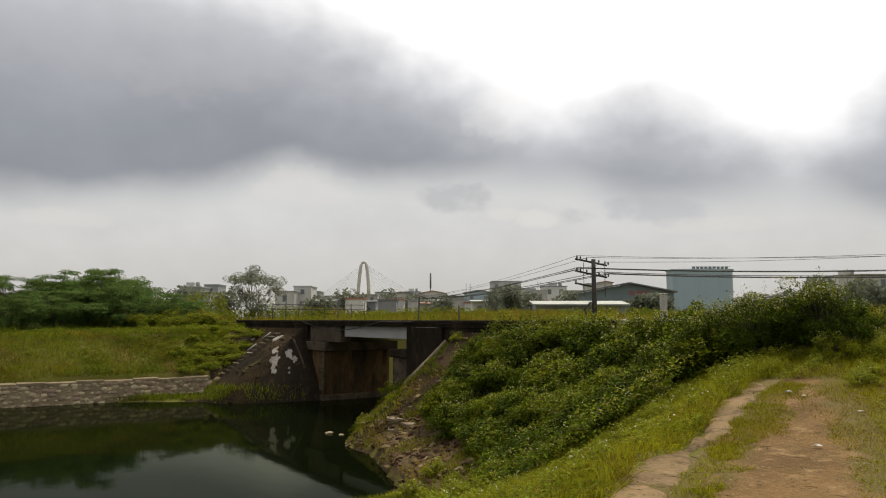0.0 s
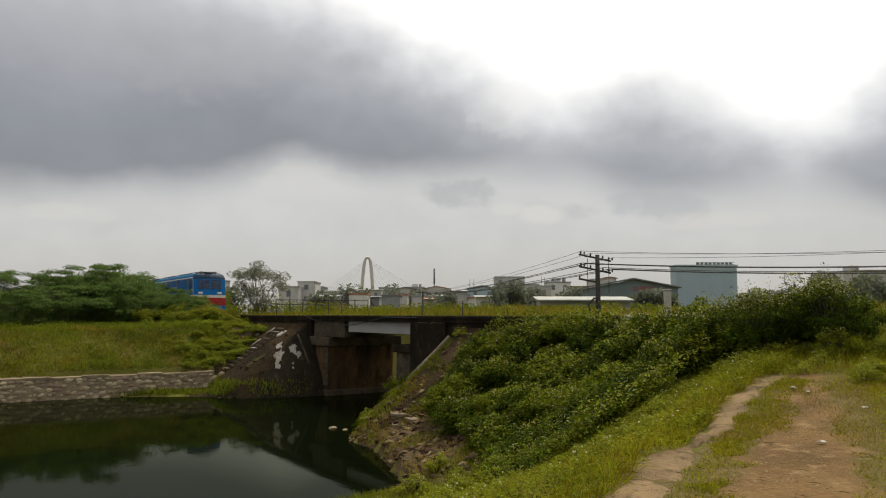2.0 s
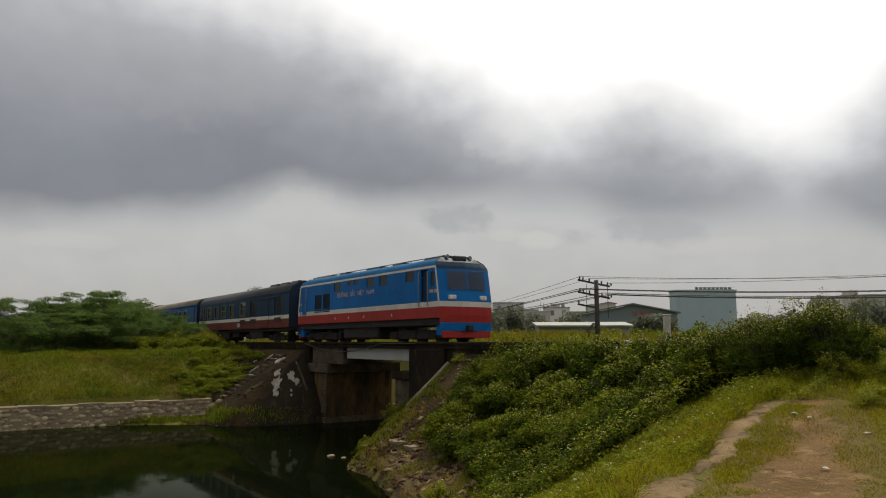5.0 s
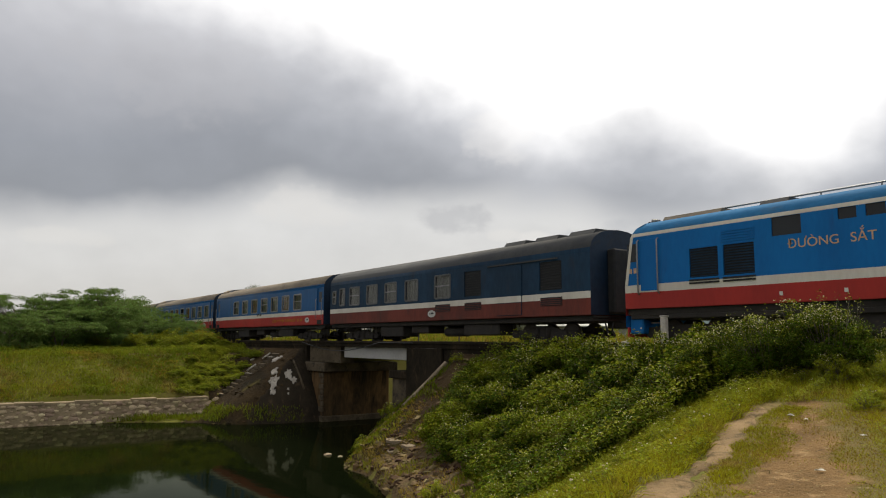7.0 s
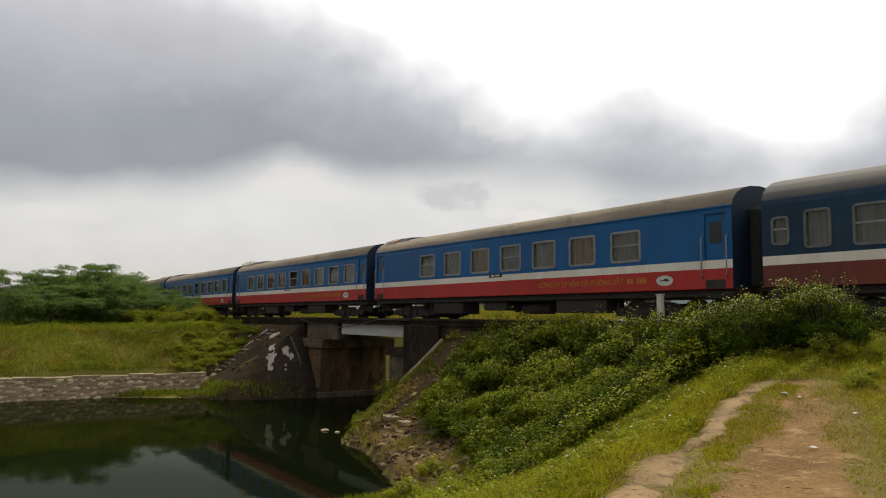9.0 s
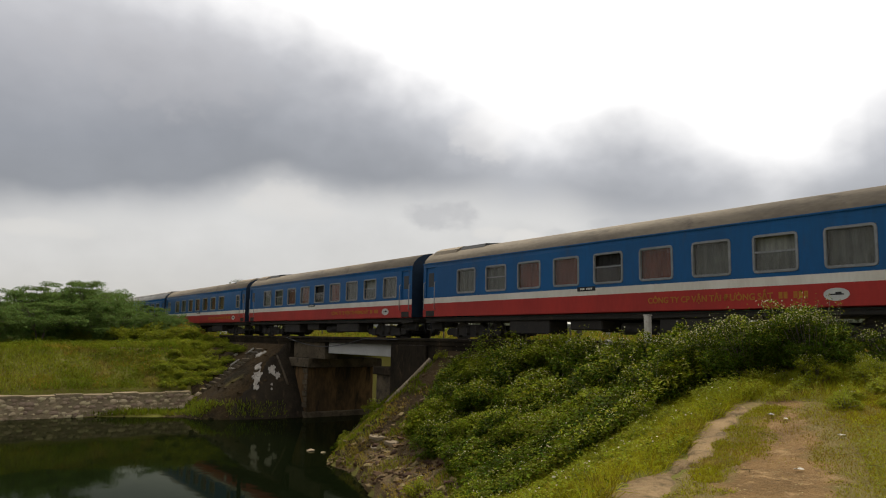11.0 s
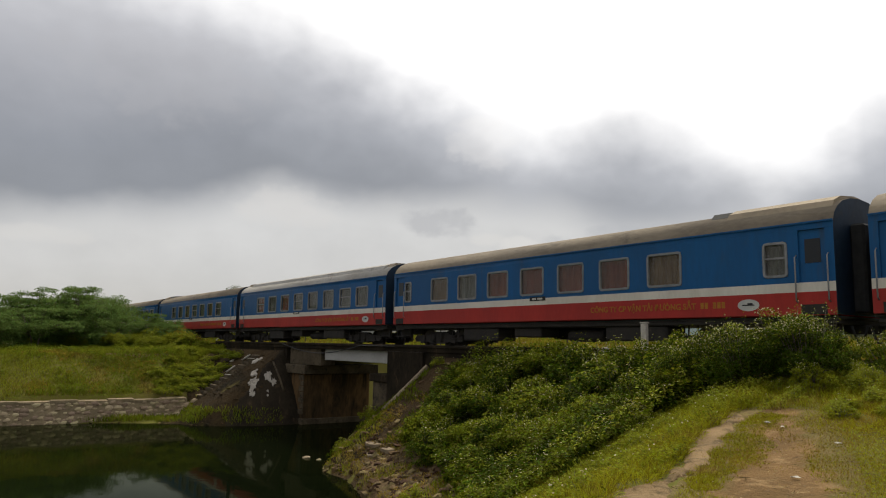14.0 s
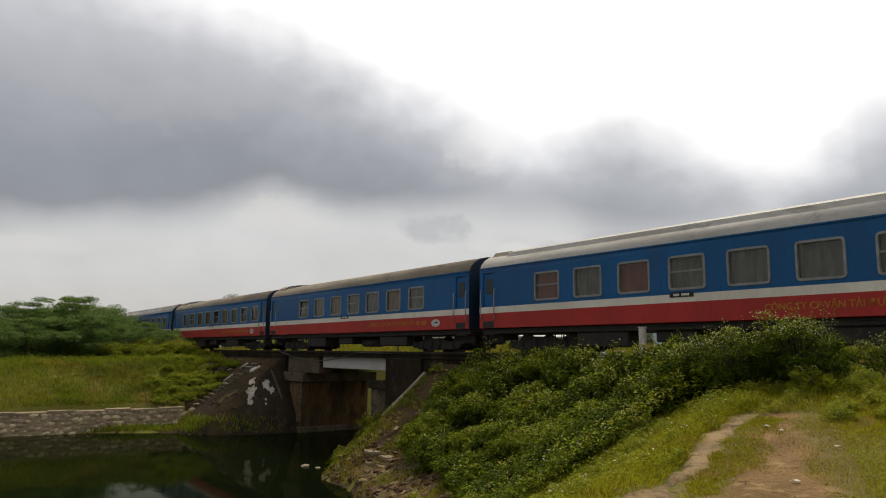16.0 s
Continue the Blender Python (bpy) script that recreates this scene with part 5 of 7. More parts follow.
LOCO_X9 = 17.95              # where the vehicles' middles are at 9 s
COACH_X9 = [-0.85, -21.15, -41.45, -61.78, -82.0, -101.75, -121.45, -141.6, -161.5, -181.3, -201.5, -221.7]
COACH_KIND = ["generator", "seats", "nine", "nine", "red", "silver", "seats", "nine", "silver", "seats", "nine", "red"]

train = [(locomotive(), LOCO_X9)]
first = {}
for i, (kind, x9) in enumerate(zip(COACH_KIND, COACH_X9)):
    if kind == "generator":
        train.append((generator_car(), x9))
    elif kind not in first:
        first[kind] = coach(kind, i)
        train.append((first[kind], x9))
    else:
        train.append((copy_thing(first[kind], pose(0, 0, 0)), x9))


# ---- stone wall, stairs and pitched slopes ----
def rock_mesh(name, seed, r=0.5, flat=0.7, material=None):
    rng = random.Random(seed)
    bm = bmesh.new()
    bmesh.ops.create_icosphere(bm, subdivisions=1, radius=r)
    for v in bm.verts:
        k = rng.uniform(0.72, 1.15)
        v.co = Vector((v.co.x * k * rng.uniform(0.9, 1.2), v.co.y * k, v.co.z * k * flat))
    return mesh_of(bm, name, material or M_STONE)


STONES = [rock_mesh("stone", s) for s in range(6)]


def make_stone_wall():
    """Rubble retaining wall along the far bank; its face stones are pieces."""
    base = tagged(empty("stone_wall"), "rubble stone retaining wall with pale mortar along the water", "stone wall", kind="structure")

    def wx(y):
        return float(np.interp(y, (-90, -12, 2, 12, 14), (-66.6, -44.5, -40.9, -40.2, -40.4)))
    bm = bmesh.new()
    ys = list(np.arange(-40, 12.6, 1.3))
    rows = []
    for y in ys:
        x = wx(y)
        rows.append([bm.verts.new(p) for p in ((x + 0.55, y, -4.7), (x + 0.10, y, -2.94), (x - 0.38, y, -2.90), (x - 0.5, y, -4.7))])
    for a, b in zip(rows, rows[1:]):
        for k in range(4):
            bm.faces.new((a[k], b[k], b[(k + 1) % 4], a[(k + 1) % 4]))
    bm.faces.new(rows[0][::-1])
    bm.faces.new(rows[-1])
    part("wall_core", bm, M_MORTAR, base)
    rng = random.Random(8)
    bm = bmesh.new()
    for i in range(len(ys) - 1):
        if rng.random() < 0.16:
            continue
        y0, y1 = ys[i] + rng.uniform(0.01, 0.06), ys[i + 1] - rng.uniform(0.01, 0.06)
        dz = rng.uniform(-0.05, 0.03)
        rr = [[bm.verts.new((wx(y) + dx, y, z + dz + rng.uniform(-0.02, 0.02))) for dx, z in ((0.17, -3.0), (0.15, -2.89), (-0.42, -2.86), (-0.42, -3.0))] for y in (y0, y1)]
        for k in range(4):
            bm.faces.new((rr[0][k], rr[1][k], rr[1][(k + 1) % 4], rr[0][(k + 1) % 4]))
        bm.faces.new(rr[0][::-1])
        bm.faces.new(rr[1])
    part("coping", bm, M_MORTAR, base)
    made = 0
    y = 12.3
    cells = []
    while y > -1.5:
        z = -3.95
        while z < -3.0:
            cells.append((y + rng.uniform(-0.10, 0.10), z + rng.uniform(-0.06, 0.06)))
            z += 0.21
        y -= 0.265
    for y, z in cells:
        if rng.random() < 0.12:
            continue
        x = wx(y) + 0.10 + 0.45 * (-2.8 - z) / 1.9
        s = rng.uniform(0.18, 0.56)
        m = pose(x - 0.02, y, z, rng.uniform(-18, 18), rng.uniform(75, 105), rng.uniform(-10, 10)) @ Matrix.Diagonal((s * 0.55, s * 1.05, s * 0.30, 1))
        add_ob("stone", STONES[made % 6], base, at=m)
        made += 1
        if made >= 290:
            break


make_stone_wall()


def stone_shape(seed):
    """An angular fragment: the hull of a few scattered points."""
    rng = random.Random(seed)
    bm = bmesh.new()
    for k in range(13):
        d = Vector((rng.gauss(0, 1), rng.gauss(0, 1), rng.gauss(0, 1))).normalized()
        bm.verts.new(d * rng.uniform(0.36, 0.56))
    r = bmesh.ops.convex_hull(bm, input=bm.verts[:])
    bmesh.ops.delete(bm, geom=list({v for v in r["geom_interior"] if isinstance(v, bmesh.types.BMVert)}), context="VERTS")
    bm.verts.index_update()
    out = np.array([v.co[:] for v in bm.verts]), [[v.index for v in f.verts] for f in bm.faces]
    bm.free()
    return out


def stone_field(name, n, region, seed, smin, smax, label, material, squash=0.5):
    """Joined pitching stones bedded in a slope."""
    rng = np.random.default_rng(seed)
    shapes = [stone_shape(seed * 100 + k) for k in range(14)]
    x0, x1, y0, y1 = region[:4]
    keep = region[4]
    X, Y = rng.uniform(x0, x1, n * 4), rng.uniform(y0, y1, n * 4)
    k = keep(X, Y)
    X, Y = X[k][:n], Y[k][:n]
    Z = height(X, Y)
    V, F = [], []
    count = 0
    for i in range(len(X)):
        s = smin + (smax - smin) * rng.random() ** 2.2
        a = rng.uniform(0, 6.28)
        base, faces = shapes[i % 14]
        p = base * np.array([s * rng.uniform(0.8, 1.5), s, s * squash * rng.uniform(0.6, 1.3)])
        c, d = math.cos(a), math.sin(a)
        q = np.stack([p[:, 0] * c - p[:, 1] * d + X[i], p[:, 0] * d + p[:, 1] * c + Y[i], p[:, 2] + Z[i] + 0.1 * s * squash], 1)
        o = count
        count += len(base)
        V.append(q)
        F += [[j + o for j in f] for f in faces]
    me = bpy.data.meshes.new(name)
    me.from_pydata(np.concatenate(V).tolist(), [], F)
    me.materials.append(material)
    return tagged(add_ob(name, me), label, "stones", kind="stuff")


def pitch_keep(x, y):
    return (y < 16.7) & (y > 10.2) & (x > -46.5 + (15.8 - y) * 0.9) & (x < -34.6) & (height(x, y) > WATER - 0.4) & ((y > 12.0) | (x > -40.0))


sheet("stone_pitching", np.arange(-47.5, -34.4, 0.17), np.arange(10.1, 16.9, 0.17), pitch_keep, 0.05, M_SLOPE, None,
      "dark mossy stone-pitched slope beside the bridge", "slope")
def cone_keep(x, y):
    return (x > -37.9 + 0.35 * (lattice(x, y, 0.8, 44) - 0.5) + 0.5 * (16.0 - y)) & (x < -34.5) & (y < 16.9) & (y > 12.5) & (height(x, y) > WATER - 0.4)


# a near-black sheet over the slope, standing for the black wing wall
sheet("black_facing", np.arange(-38.5, -34.3, 0.12), np.arange(12.5, 16.9, 0.12), cone_keep, 0.075, M_BLACKCONC, None,
      "black concrete facing beside the abutment", "facing")
stone_field("pitching_stones", 260, (-46, -36.3, 10.8, 16.0, pitch_keep), 3, 0.08, 0.45, "dark weathered stones set in the slope", M_SLOPE, 0.30)


def near_pitch(x, y):
    h = height(x, y)
    lim = np.interp(x, (-28, -22, -17), (8.5, 11.0, 14.3))
    return (y < 16.7) & (y > lim) & (x > -27.9) & (x < -16.8) & (h > WATER - 0.15)


sheet("stone_pitching", np.arange(-28, -16, 0.17), np.arange(8.6, 16.9, 0.17), near_pitch, 0.04, M_SLOPE, None,
      "dark earthy stone-pitched slope falling to the water", "slope")
stone_field("pitching_stones", 460, (-27, -17, 9.5, 16.0, near_pitch), 5, 0.06, 0.36, "loose stones lying on the dark slope", M_STONEJ, 0.55)


def earth_keep(x, y):
    h = height(x, y)
    return (h > WATER - 0.3) & (h < WATER + 1.5 + (lattice(x, y, 0.8, 4) - 0.5)) & (x > -25.5) & (x < -13.4) & ~near_pitch(x, y) & (y > 5)


def bank_line(x, y):
    return (np.abs(x - np.interp(y, (-12, 2, 12), (-49.6, -46.0, -45.3)) + (lattice(x, y, 1.5, 8) - 0.5) * 0.5) < 0.22) & (y < 12.4) & (lattice(x, y, 2.6, 9) > 0.42)


sheet("bank_footpath", np.arange(-52, -43.5, 0.12), np.arange(-12, 13, 0.14), bank_line, 0.05, M_FOOTPATH, None, "thin bare earth footpath across the far bank", "path")
sheet("earth_bank", np.arange(-26, -13, 0.15), np.arange(5, 14, 0.15), earth_keep, 0.03, M_EARTHBANK, None, "bare brown earth bank above the water", "bank")


def shore(x, y):
    h = height(x, y)
    return (h > WATER - 0.25) & (h < WATER + 1.15) & (x > -26) & (x < -11.5) & (y < 13.5)


stone_field("shore_stones", 1700, (-26, -11.5, 6.0, 13.5, shore), 6, 0.04, 0.30, "grey brown rubble stones along the water's edge", M_STONEJ, 0.85)


def far_shore(x, y):
    h = height(x, y)
    return (h > WATER - 0.12) & (h < WATER + 0.2) & (x < -33)


stone_field("shore_stones", 260, (-45, -34.5, -6, 15.5, far_shore), 9, 0.08, 0.24, "small pale stones along the far water line", M_STONEJ, 0.5)


def make_stairs():
    st = tagged(empty("stone_stairs"), "narrow worn concrete stairs down the stone slope", "stairs")
    for k in range(13):
        y = 15.75 - k * 0.245
        z = hz(-40.3, y) + 0.06
        rng = random.Random(k)
        x = -40.1 - 0.03 * k
        part("step", boxbm(x - 0.45, x + 0.45, y - 0.13, y + 0.16, z - 0.22, z + 0.03, 0.02), M_CAPCONC, st)
        part("tread", boxbm(x - 0.44 + rng.random() * 0.15, x + 0.25 + rng.random() * 0.18, y - 0.135, y + 0.02, z + 0.032, z + 0.062, 0.008), M_PATCH if k in (1, 6) else (M_LEDGE if k % 3 == 0 else M_CAPCONC), st, "worn pale tread")
    for k0, k1 in ((15.75, 15.3), (14.9, 14.4)):
        bm = bmesh.new()
        a, b = (-41.0, k0, hz(-41, k0) + 0.12), (-41.1, k1, hz(-41.1, k1) + 0.12)
        tube(bm, [a, b], 0.055, 6)
        part("side_kerb", bm, M_PATCH, st)


make_stairs()


def patch(x, y, w, h, seed, wall=None):
    """A ragged pale scab of plaster or bare stone on the pitched slope."""
    rng = random.Random(seed)
    bm = bmesh.new()
    n = 18
    pts = []
    for k in range(n):
        a = 2 * math.pi * k / n
        r = rng.uniform(0.45, 1.15)
        px, py = x + w * r * math.cos(a), y + h * r * math.sin(a)
        pts.append((px, py, hz(px, py) + 0.10))
    top = [bm.verts.new(p) for p in pts]
    low = [bm.verts.new((p[0], p[1], p[2] - 0.14)) for p in pts]
    mid = bm.verts.new((x, y, hz(x, y) + 0.11))
    for k in range(n):
        bm.faces.new((top[k], top[(k + 1) % n], mid))
        bm.faces.new((low[k], low[(k + 1) % n], top[(k + 1) % n], top[k]))
    tagged(part("plaster_patch", bm, M_PATCH, None), "ragged pale plaster patch on the dark slope", "plaster")


for i, (x, y, w, h) in enumerate(((-39.3, 15.4, 0.34, 0.20), (-39.0, 15.55, 0.24, 0.12), (-37.5, 14.65, 0.30, 0.20), (-36.95, 14.45, 0.20, 0.32), (-36.75, 14.35, 0.20, 0.26), (-36.5, 14.2, 0.14, 0.16),
                                  (-36.85, 15.2, 0.20, 0.24), (-36.6, 15.4, 0.15, 0.20), (-36.35, 15.0, 0.05, 0.07), (-36.2, 14.95, 0.05, 0.06), (-42.7, 15.3, 0.30, 0.08))):
    patch(x, y, w, h, i)

# slanted concrete edge beams of the pitched slopes
bm = bmesh.new()
tube(bm, [(-37.3, 15.62, hz(-37.3, 15.62) + 0.08), (-36.7, 15.75, hz(-36.7, 15.75) + 0.08), (-36.2, 15.84, hz(-36.2, 15.84) + 0.08)], 0.06, 6)
tagged(part("edge_beam", bm, M_CAPCONC, None), "grey concrete edge beam of the pitched slope", "edge beam")
bm = bmesh.new()
tube(bm, [(-23.44, 16.15, -0.66), (-23.62, 15.35, -1.44), (-23.15, 14.05, -2.22)], [0.09, 0.10, 0.11], 5)
tagged(part("edge_beam", bm, M_LEDGE, None), "pale slanting concrete edge beam down the near slope", "edge beam")


# ---- plants ----
def clumps_cloud(rng, n, clumps, spread=0.35):
    """Points gathered in clumps; clumps are (x, y, z, rx, ry, rz). Returns points and outward directions."""
    cl = np.array(clumps)
    w = cl[:, 3] * cl[:, 4]
    pick = rng.choice(len(cl), n, p=w / w.sum())
    d = rng.normal(size=(n, 3))
    d /= np.linalg.norm(d, axis=1, keepdims=True)
    r = rng.uniform(0.55, 1.0, n) ** 0.6
    C = cl[pick, :3] + d * r[:, None] * cl[pick, 3:6]
    D = d * 0.8 + rng.normal(size=(n, 3)) * spread
    return C, D


def shrub(seed, rad, high, leaves, leaf=0.09, material=None, flowers=16, name="shrub", tips=0.15, twigs=60):
    rng = np.random.default_rng(seed)
    ob = empty(name)
    bm = bmesh.new()
    cl = []
    for k in range(twigs):
        a, r = rng.uniform(0, 6.28), rad * rng.uniform(0, 1) ** 0.55
        z = high * (1 - 0.6 * (r / rad) ** 2) * rng.uniform(0.35, 1.08)
        c = (r * math.cos(a), r * math.sin(a), z)
        s = rng.uniform(0.06, 0.19) * rad
        cl.append((*c, s, s, s * rng.uniform(0.5, 1.1)))
        if k % 2 == 0:
            tube(bm, [(c[0] * 0.15, c[1] * 0.15, -0.25), (c[0] * 0.5, c[1] * 0.5, z * 0.5), c], [0.012, 0.008, 0.003], 4)
    for k in range(12):
        a = rng.uniform(0, 6.28)
        c = (rad * 0.8 * rng.random() * math.cos(a), rad * 0.8 * rng.random() * math.sin(a), high * rng.uniform(0.8, 1.12))
        cl.append((*c, 0.05, 0.05, 0.16))
        tube(bm, [(c[0] * 0.6, c[1] * 0.6, high * 0.4), c], [0.007, 0.003], 4)
    tagged(part("branchwork", bm, M_BARK, ob), kind="stuff")
    C, D = clumps_cloud(rng, leaves, cl)
    D[:, 2] = D[:, 2] * 0.55 + 0.10
    # the paler leaf colour goes mostly to the highest leaves
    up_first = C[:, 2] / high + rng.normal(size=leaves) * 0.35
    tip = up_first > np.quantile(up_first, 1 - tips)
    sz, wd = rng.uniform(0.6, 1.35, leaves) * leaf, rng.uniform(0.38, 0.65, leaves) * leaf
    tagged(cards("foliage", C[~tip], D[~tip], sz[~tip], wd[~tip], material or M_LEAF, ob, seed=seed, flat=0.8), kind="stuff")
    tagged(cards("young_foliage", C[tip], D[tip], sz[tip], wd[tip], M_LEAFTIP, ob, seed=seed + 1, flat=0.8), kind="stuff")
    # white cards for small flowers and for bright glints on the leaves
    if flowers:
        top = np.argsort(-C[:, 2] + rng.uniform(0, high * 1.7, leaves))[:flowers]
        tagged(cards("blossom_and_glints", C[top] + D[top] * 0.04, rng.normal(size=(flowers, 3)), 0.036, 0.034, M_FLOWERGLINT, ob, droop=0, seed=seed), kind="stuff")
    return tagged(ob, "dense green wild shrub with pale flowers and leaf glints on the bank", "shrub", "shrubs on the bank")


def scatter_shrubs():
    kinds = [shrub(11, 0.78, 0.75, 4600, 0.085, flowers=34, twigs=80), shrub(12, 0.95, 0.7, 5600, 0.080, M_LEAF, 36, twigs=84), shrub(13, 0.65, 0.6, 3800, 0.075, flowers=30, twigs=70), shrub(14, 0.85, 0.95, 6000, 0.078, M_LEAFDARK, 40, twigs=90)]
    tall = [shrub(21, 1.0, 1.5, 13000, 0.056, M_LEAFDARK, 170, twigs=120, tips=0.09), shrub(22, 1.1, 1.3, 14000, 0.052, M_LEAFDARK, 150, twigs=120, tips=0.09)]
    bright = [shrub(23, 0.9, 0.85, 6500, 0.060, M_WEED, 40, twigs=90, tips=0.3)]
    used = set()
    rng = random.Random(5)

    def put(lib, i, x, y, s):
        m = pose(x, y, hz(x, y), rng.uniform(-8, 8), rng.uniform(-8, 8), rng.uniform(0, 360)) @ Matrix.Diagonal((s, s, s, 1))
        key = id(lib), i
        if key in used:
            copy_thing(lib[i], m)
        else:
            used.add(key)
            lib[i].matrix_basis = m
    # thicket on the slope between the path and the water
    n = 0
    for gy in np.arange(8.4, 16.0, 0.72):
        for gx in np.arange(-21.0, -6.2, 0.80):
            x, y = gx + rng.uniform(-0.35, 0.35), gy + rng.uniform(-0.35, 0.35)
            lim_l = np.interp(y, (8.4, 9.5, 10.6, 11.7, 12.4, 13.8, 14.7, 15.9), (-10.6, -12.2, -14.4, -17.0, -19.2, -19.6, -20.6, -19.8))
            lim_r = np.interp(y, (7.6, 9.3, 11.3, 13.1, 15.8), (-10.6, -9.9, -9.2, -9.3, -9.0))
            if x < lim_l or x > lim_r or y > 16.05:
                continue
            s = rng.uniform(0.72, 1.1)
            if y > 13.6:
                s = float(np.interp(x, (-20, -17, -13, -9), (0.75, 1.15, 1.45, 1.5))) * rng.uniform(0.88, 1.1)
            if y < 11.6:
                put(kinds, 2 * (n % 2), x, y, s * 0.78)
            else:
                put(kinds, n % 4, x, y, s)
            n += 1
    # the tall bushes between the path and the track
    for k, (x, y, s) in enumerate(((-9.7, 13.5, 0.85), (-9.0, 13.9, 0.95), (-8.4, 13.5, 1.0), (-7.9, 14.2, 1.05), (-7.3, 13.8, 1.0), (-8.8, 14.8, 0.9), (-7.6, 14.9, 0.95), (-9.8, 14.7, 0.75), (-10.6, 14.0, 0.62), (-10.9, 15.0, 0.66), (-12.32, 15.05, 1.22), (-11.5, 15.0, 1.0), (-13.8, 15.1, 0.92), (-14.9, 15.2, 0.75), (-16.2, 15.3, 0.62), (-12.9, 15.35, 0.70), (-13.4, 15.6, 0.55),
                                   (-6.4, 15.2, 0.72), (-5.6, 14.8, 0.62), (-4.6, 15.2, 0.7), (-3.4, 15.2, 0.7), (-2.0, 15.3, 0.75), (-0.5, 15.3, 0.8), (1.0, 15.2, 0.85), (2.6, 15.3, 0.9))):
        put(tall, k % 2, x, y, s)
    for x, y, s in ((-6.9, 13.2, 0.55), (-6.1, 13.6, 0.75), (-5.2, 13.9, 0.85), (-4.3, 13.5, 0.75), (-3.2, 13.9, 0.85), (-5.6, 14.3, 0.9), (-4.0, 14.6, 1.0), (-2.4, 14.2, 0.9), (-6.6, 14.2, 0.8), (-1.2, 14.4, 0.9), (-7.4, 13.0, 0.45)):
        put(bright, 0, x, y, s)


def in_thicket(x, y):
    lo = np.interp(y, (8.4, 9.5, 10.6, 11.7, 12.4, 13.8, 14.7, 15.9), (-10.9, -12.5, -14.7, -17.3, -19.5, -19.9, -20.9, -20.1))
    hi = np.interp(y, (7.6, 9.3, 11.3, 13.1, 15.8), (-10.3, -9.6, -9.0, -9.1, -8.8))
    return (x > lo) & (x < hi) & (y > 8.2) & (y < 16.1)


def thicket_leaves(name, n, material, leaf, low, high, label, seed, flowers=False):
    """Loose sprays of leaves that knit the bushes of the bank into one mass."""
    rng = np.random.default_rng(seed)
    X, Y = rng.uniform(-21, -8.5, n), rng.uniform(8.2, 16.1, n)
    k = in_thicket(X, Y) & (lattice(X, Y, 0.55, seed) * 0.55 + lattice(X, Y, 0.17, seed + 1) * 0.45 > 0.46)
    X, Y = X[k], Y[k]
    top = (low + (high - low) * lattice(X, Y, 0.8, seed + 2)) * np.interp(Y, (8.2, 10, 13, 16), (0.55, 0.8, 1.0, 1.25))
    Z = height(X, Y) + top * rng.uniform(0.55, 1.0, len(X)) + 0.22 * lattice(X, Y, 0.22, seed + 3) ** 3
    D = np.stack([rng.normal(size=len(X)), rng.normal(size=len(X)) - 0.4, rng.uniform(-0.3, 0.5, len(X))], 1)
    s = leaf * rng.uniform(0.6, 1.4, len(X))
    return tagged(cards(name, np.stack([X, Y, Z], 1), D, s, s * rng.uniform(0.4, 0.65, len(X)), material, droop=0.1 if flowers else 0.3, seed=seed, flat=0.8), label, "leaves", kind="stuff")


scatter_shrubs()
thicket_leaves("thicket_leaves", 80000, M_LEAF, 0.085, 0.35, 0.80, "small green leaves matting the bushes of the bank", 141)
thicket_leaves("thicket_leaves", 70000, M_LEAFDARK, 0.085, 0.30, 0.75, "dark green leaves matting the bushes of the bank", 142)
thicket_leaves("thicket_leaves", 22000, M_LEAFTIP, 0.070, 0.40, 0.85, "yellow-green leaves on the bushes of the bank", 143)


# these flecks paint leaf glints as well as flowers
thicket_leaves("thicket_flowers_and_glints", 7000, M_FLOWERGLINT, 0.032, 0.45, 0.95, "small white flowers and leaf glints scattered over the bushes", 144, True)


def scatter_weeds():
    """Low leafy weeds along the verge, the upper end of the path and the stony shore."""
    lib = [shrub(s, 0.42, 0.30, 1000, 0.065, M_WEED, 5, "weed_clump", 0.4, 34) for s in (91, 92, 93)]
    for o in lib:
        tagged(o, "low clump of bright green leafy weeds", "weed", "weed clumps by the path")
    rng = random.Random(17)
    n = 0
    while n < 285:
        x, y = rng.uniform(-15.5, 3), rng.uniform(4.5, 15.4)
        xe = float(np.interp(y, EDGE_Y, EDGE_X))
        h = hz(x, y)
        verge = xe - 2.6 < x < xe - 0.15
        upper = (x > xe + 0.3 and y > 11.4) or (x > -2.9 + 0.3 * (8 - y) and y > 6.5)
        low = x < xe - 2.4 and WATER + 0.4 < h < WATER + 2.2 and y < 10
        if not (verge or (low and rng.random() < 0.35) or (upper and rng.random() < 0.8)):
            continue
        s = rng.uniform(0.45, 1.0) * (1.3 if low else 1.0)
        m = pose(x, y, h, rng.uniform(-6, 6), rng.uniform(-6, 6), rng.uniform(0, 360)) @ Matrix.Diagonal((s, s, s, 1))
        if n < 3:
            lib[n].matrix_basis = m
        else:
            copy_thing(lib[n % 3], m)
        n += 1
    # a few at the foot of the bridge and on the bare slope
    for k, (x, y, s) in enumerate(((-27.0, 15.75, 1.5), (-26.6, 15.6, 1.2), (-26.9, 15.3, 1.0), (-22.3, 15.9, 0.9), (-24.4, 14.2, 0.9), (-23.6, 13.4, 0.8), (-24.6, 13.2, 1.0), (-23.5, 12.5, 0.9))):
        copy_thing(lib[k % 3], pose(x, y, hz(x, y), 0, 0, 47 * k) @ Matrix.Diagonal((s, s, s, 1)))


scatter_weeds()


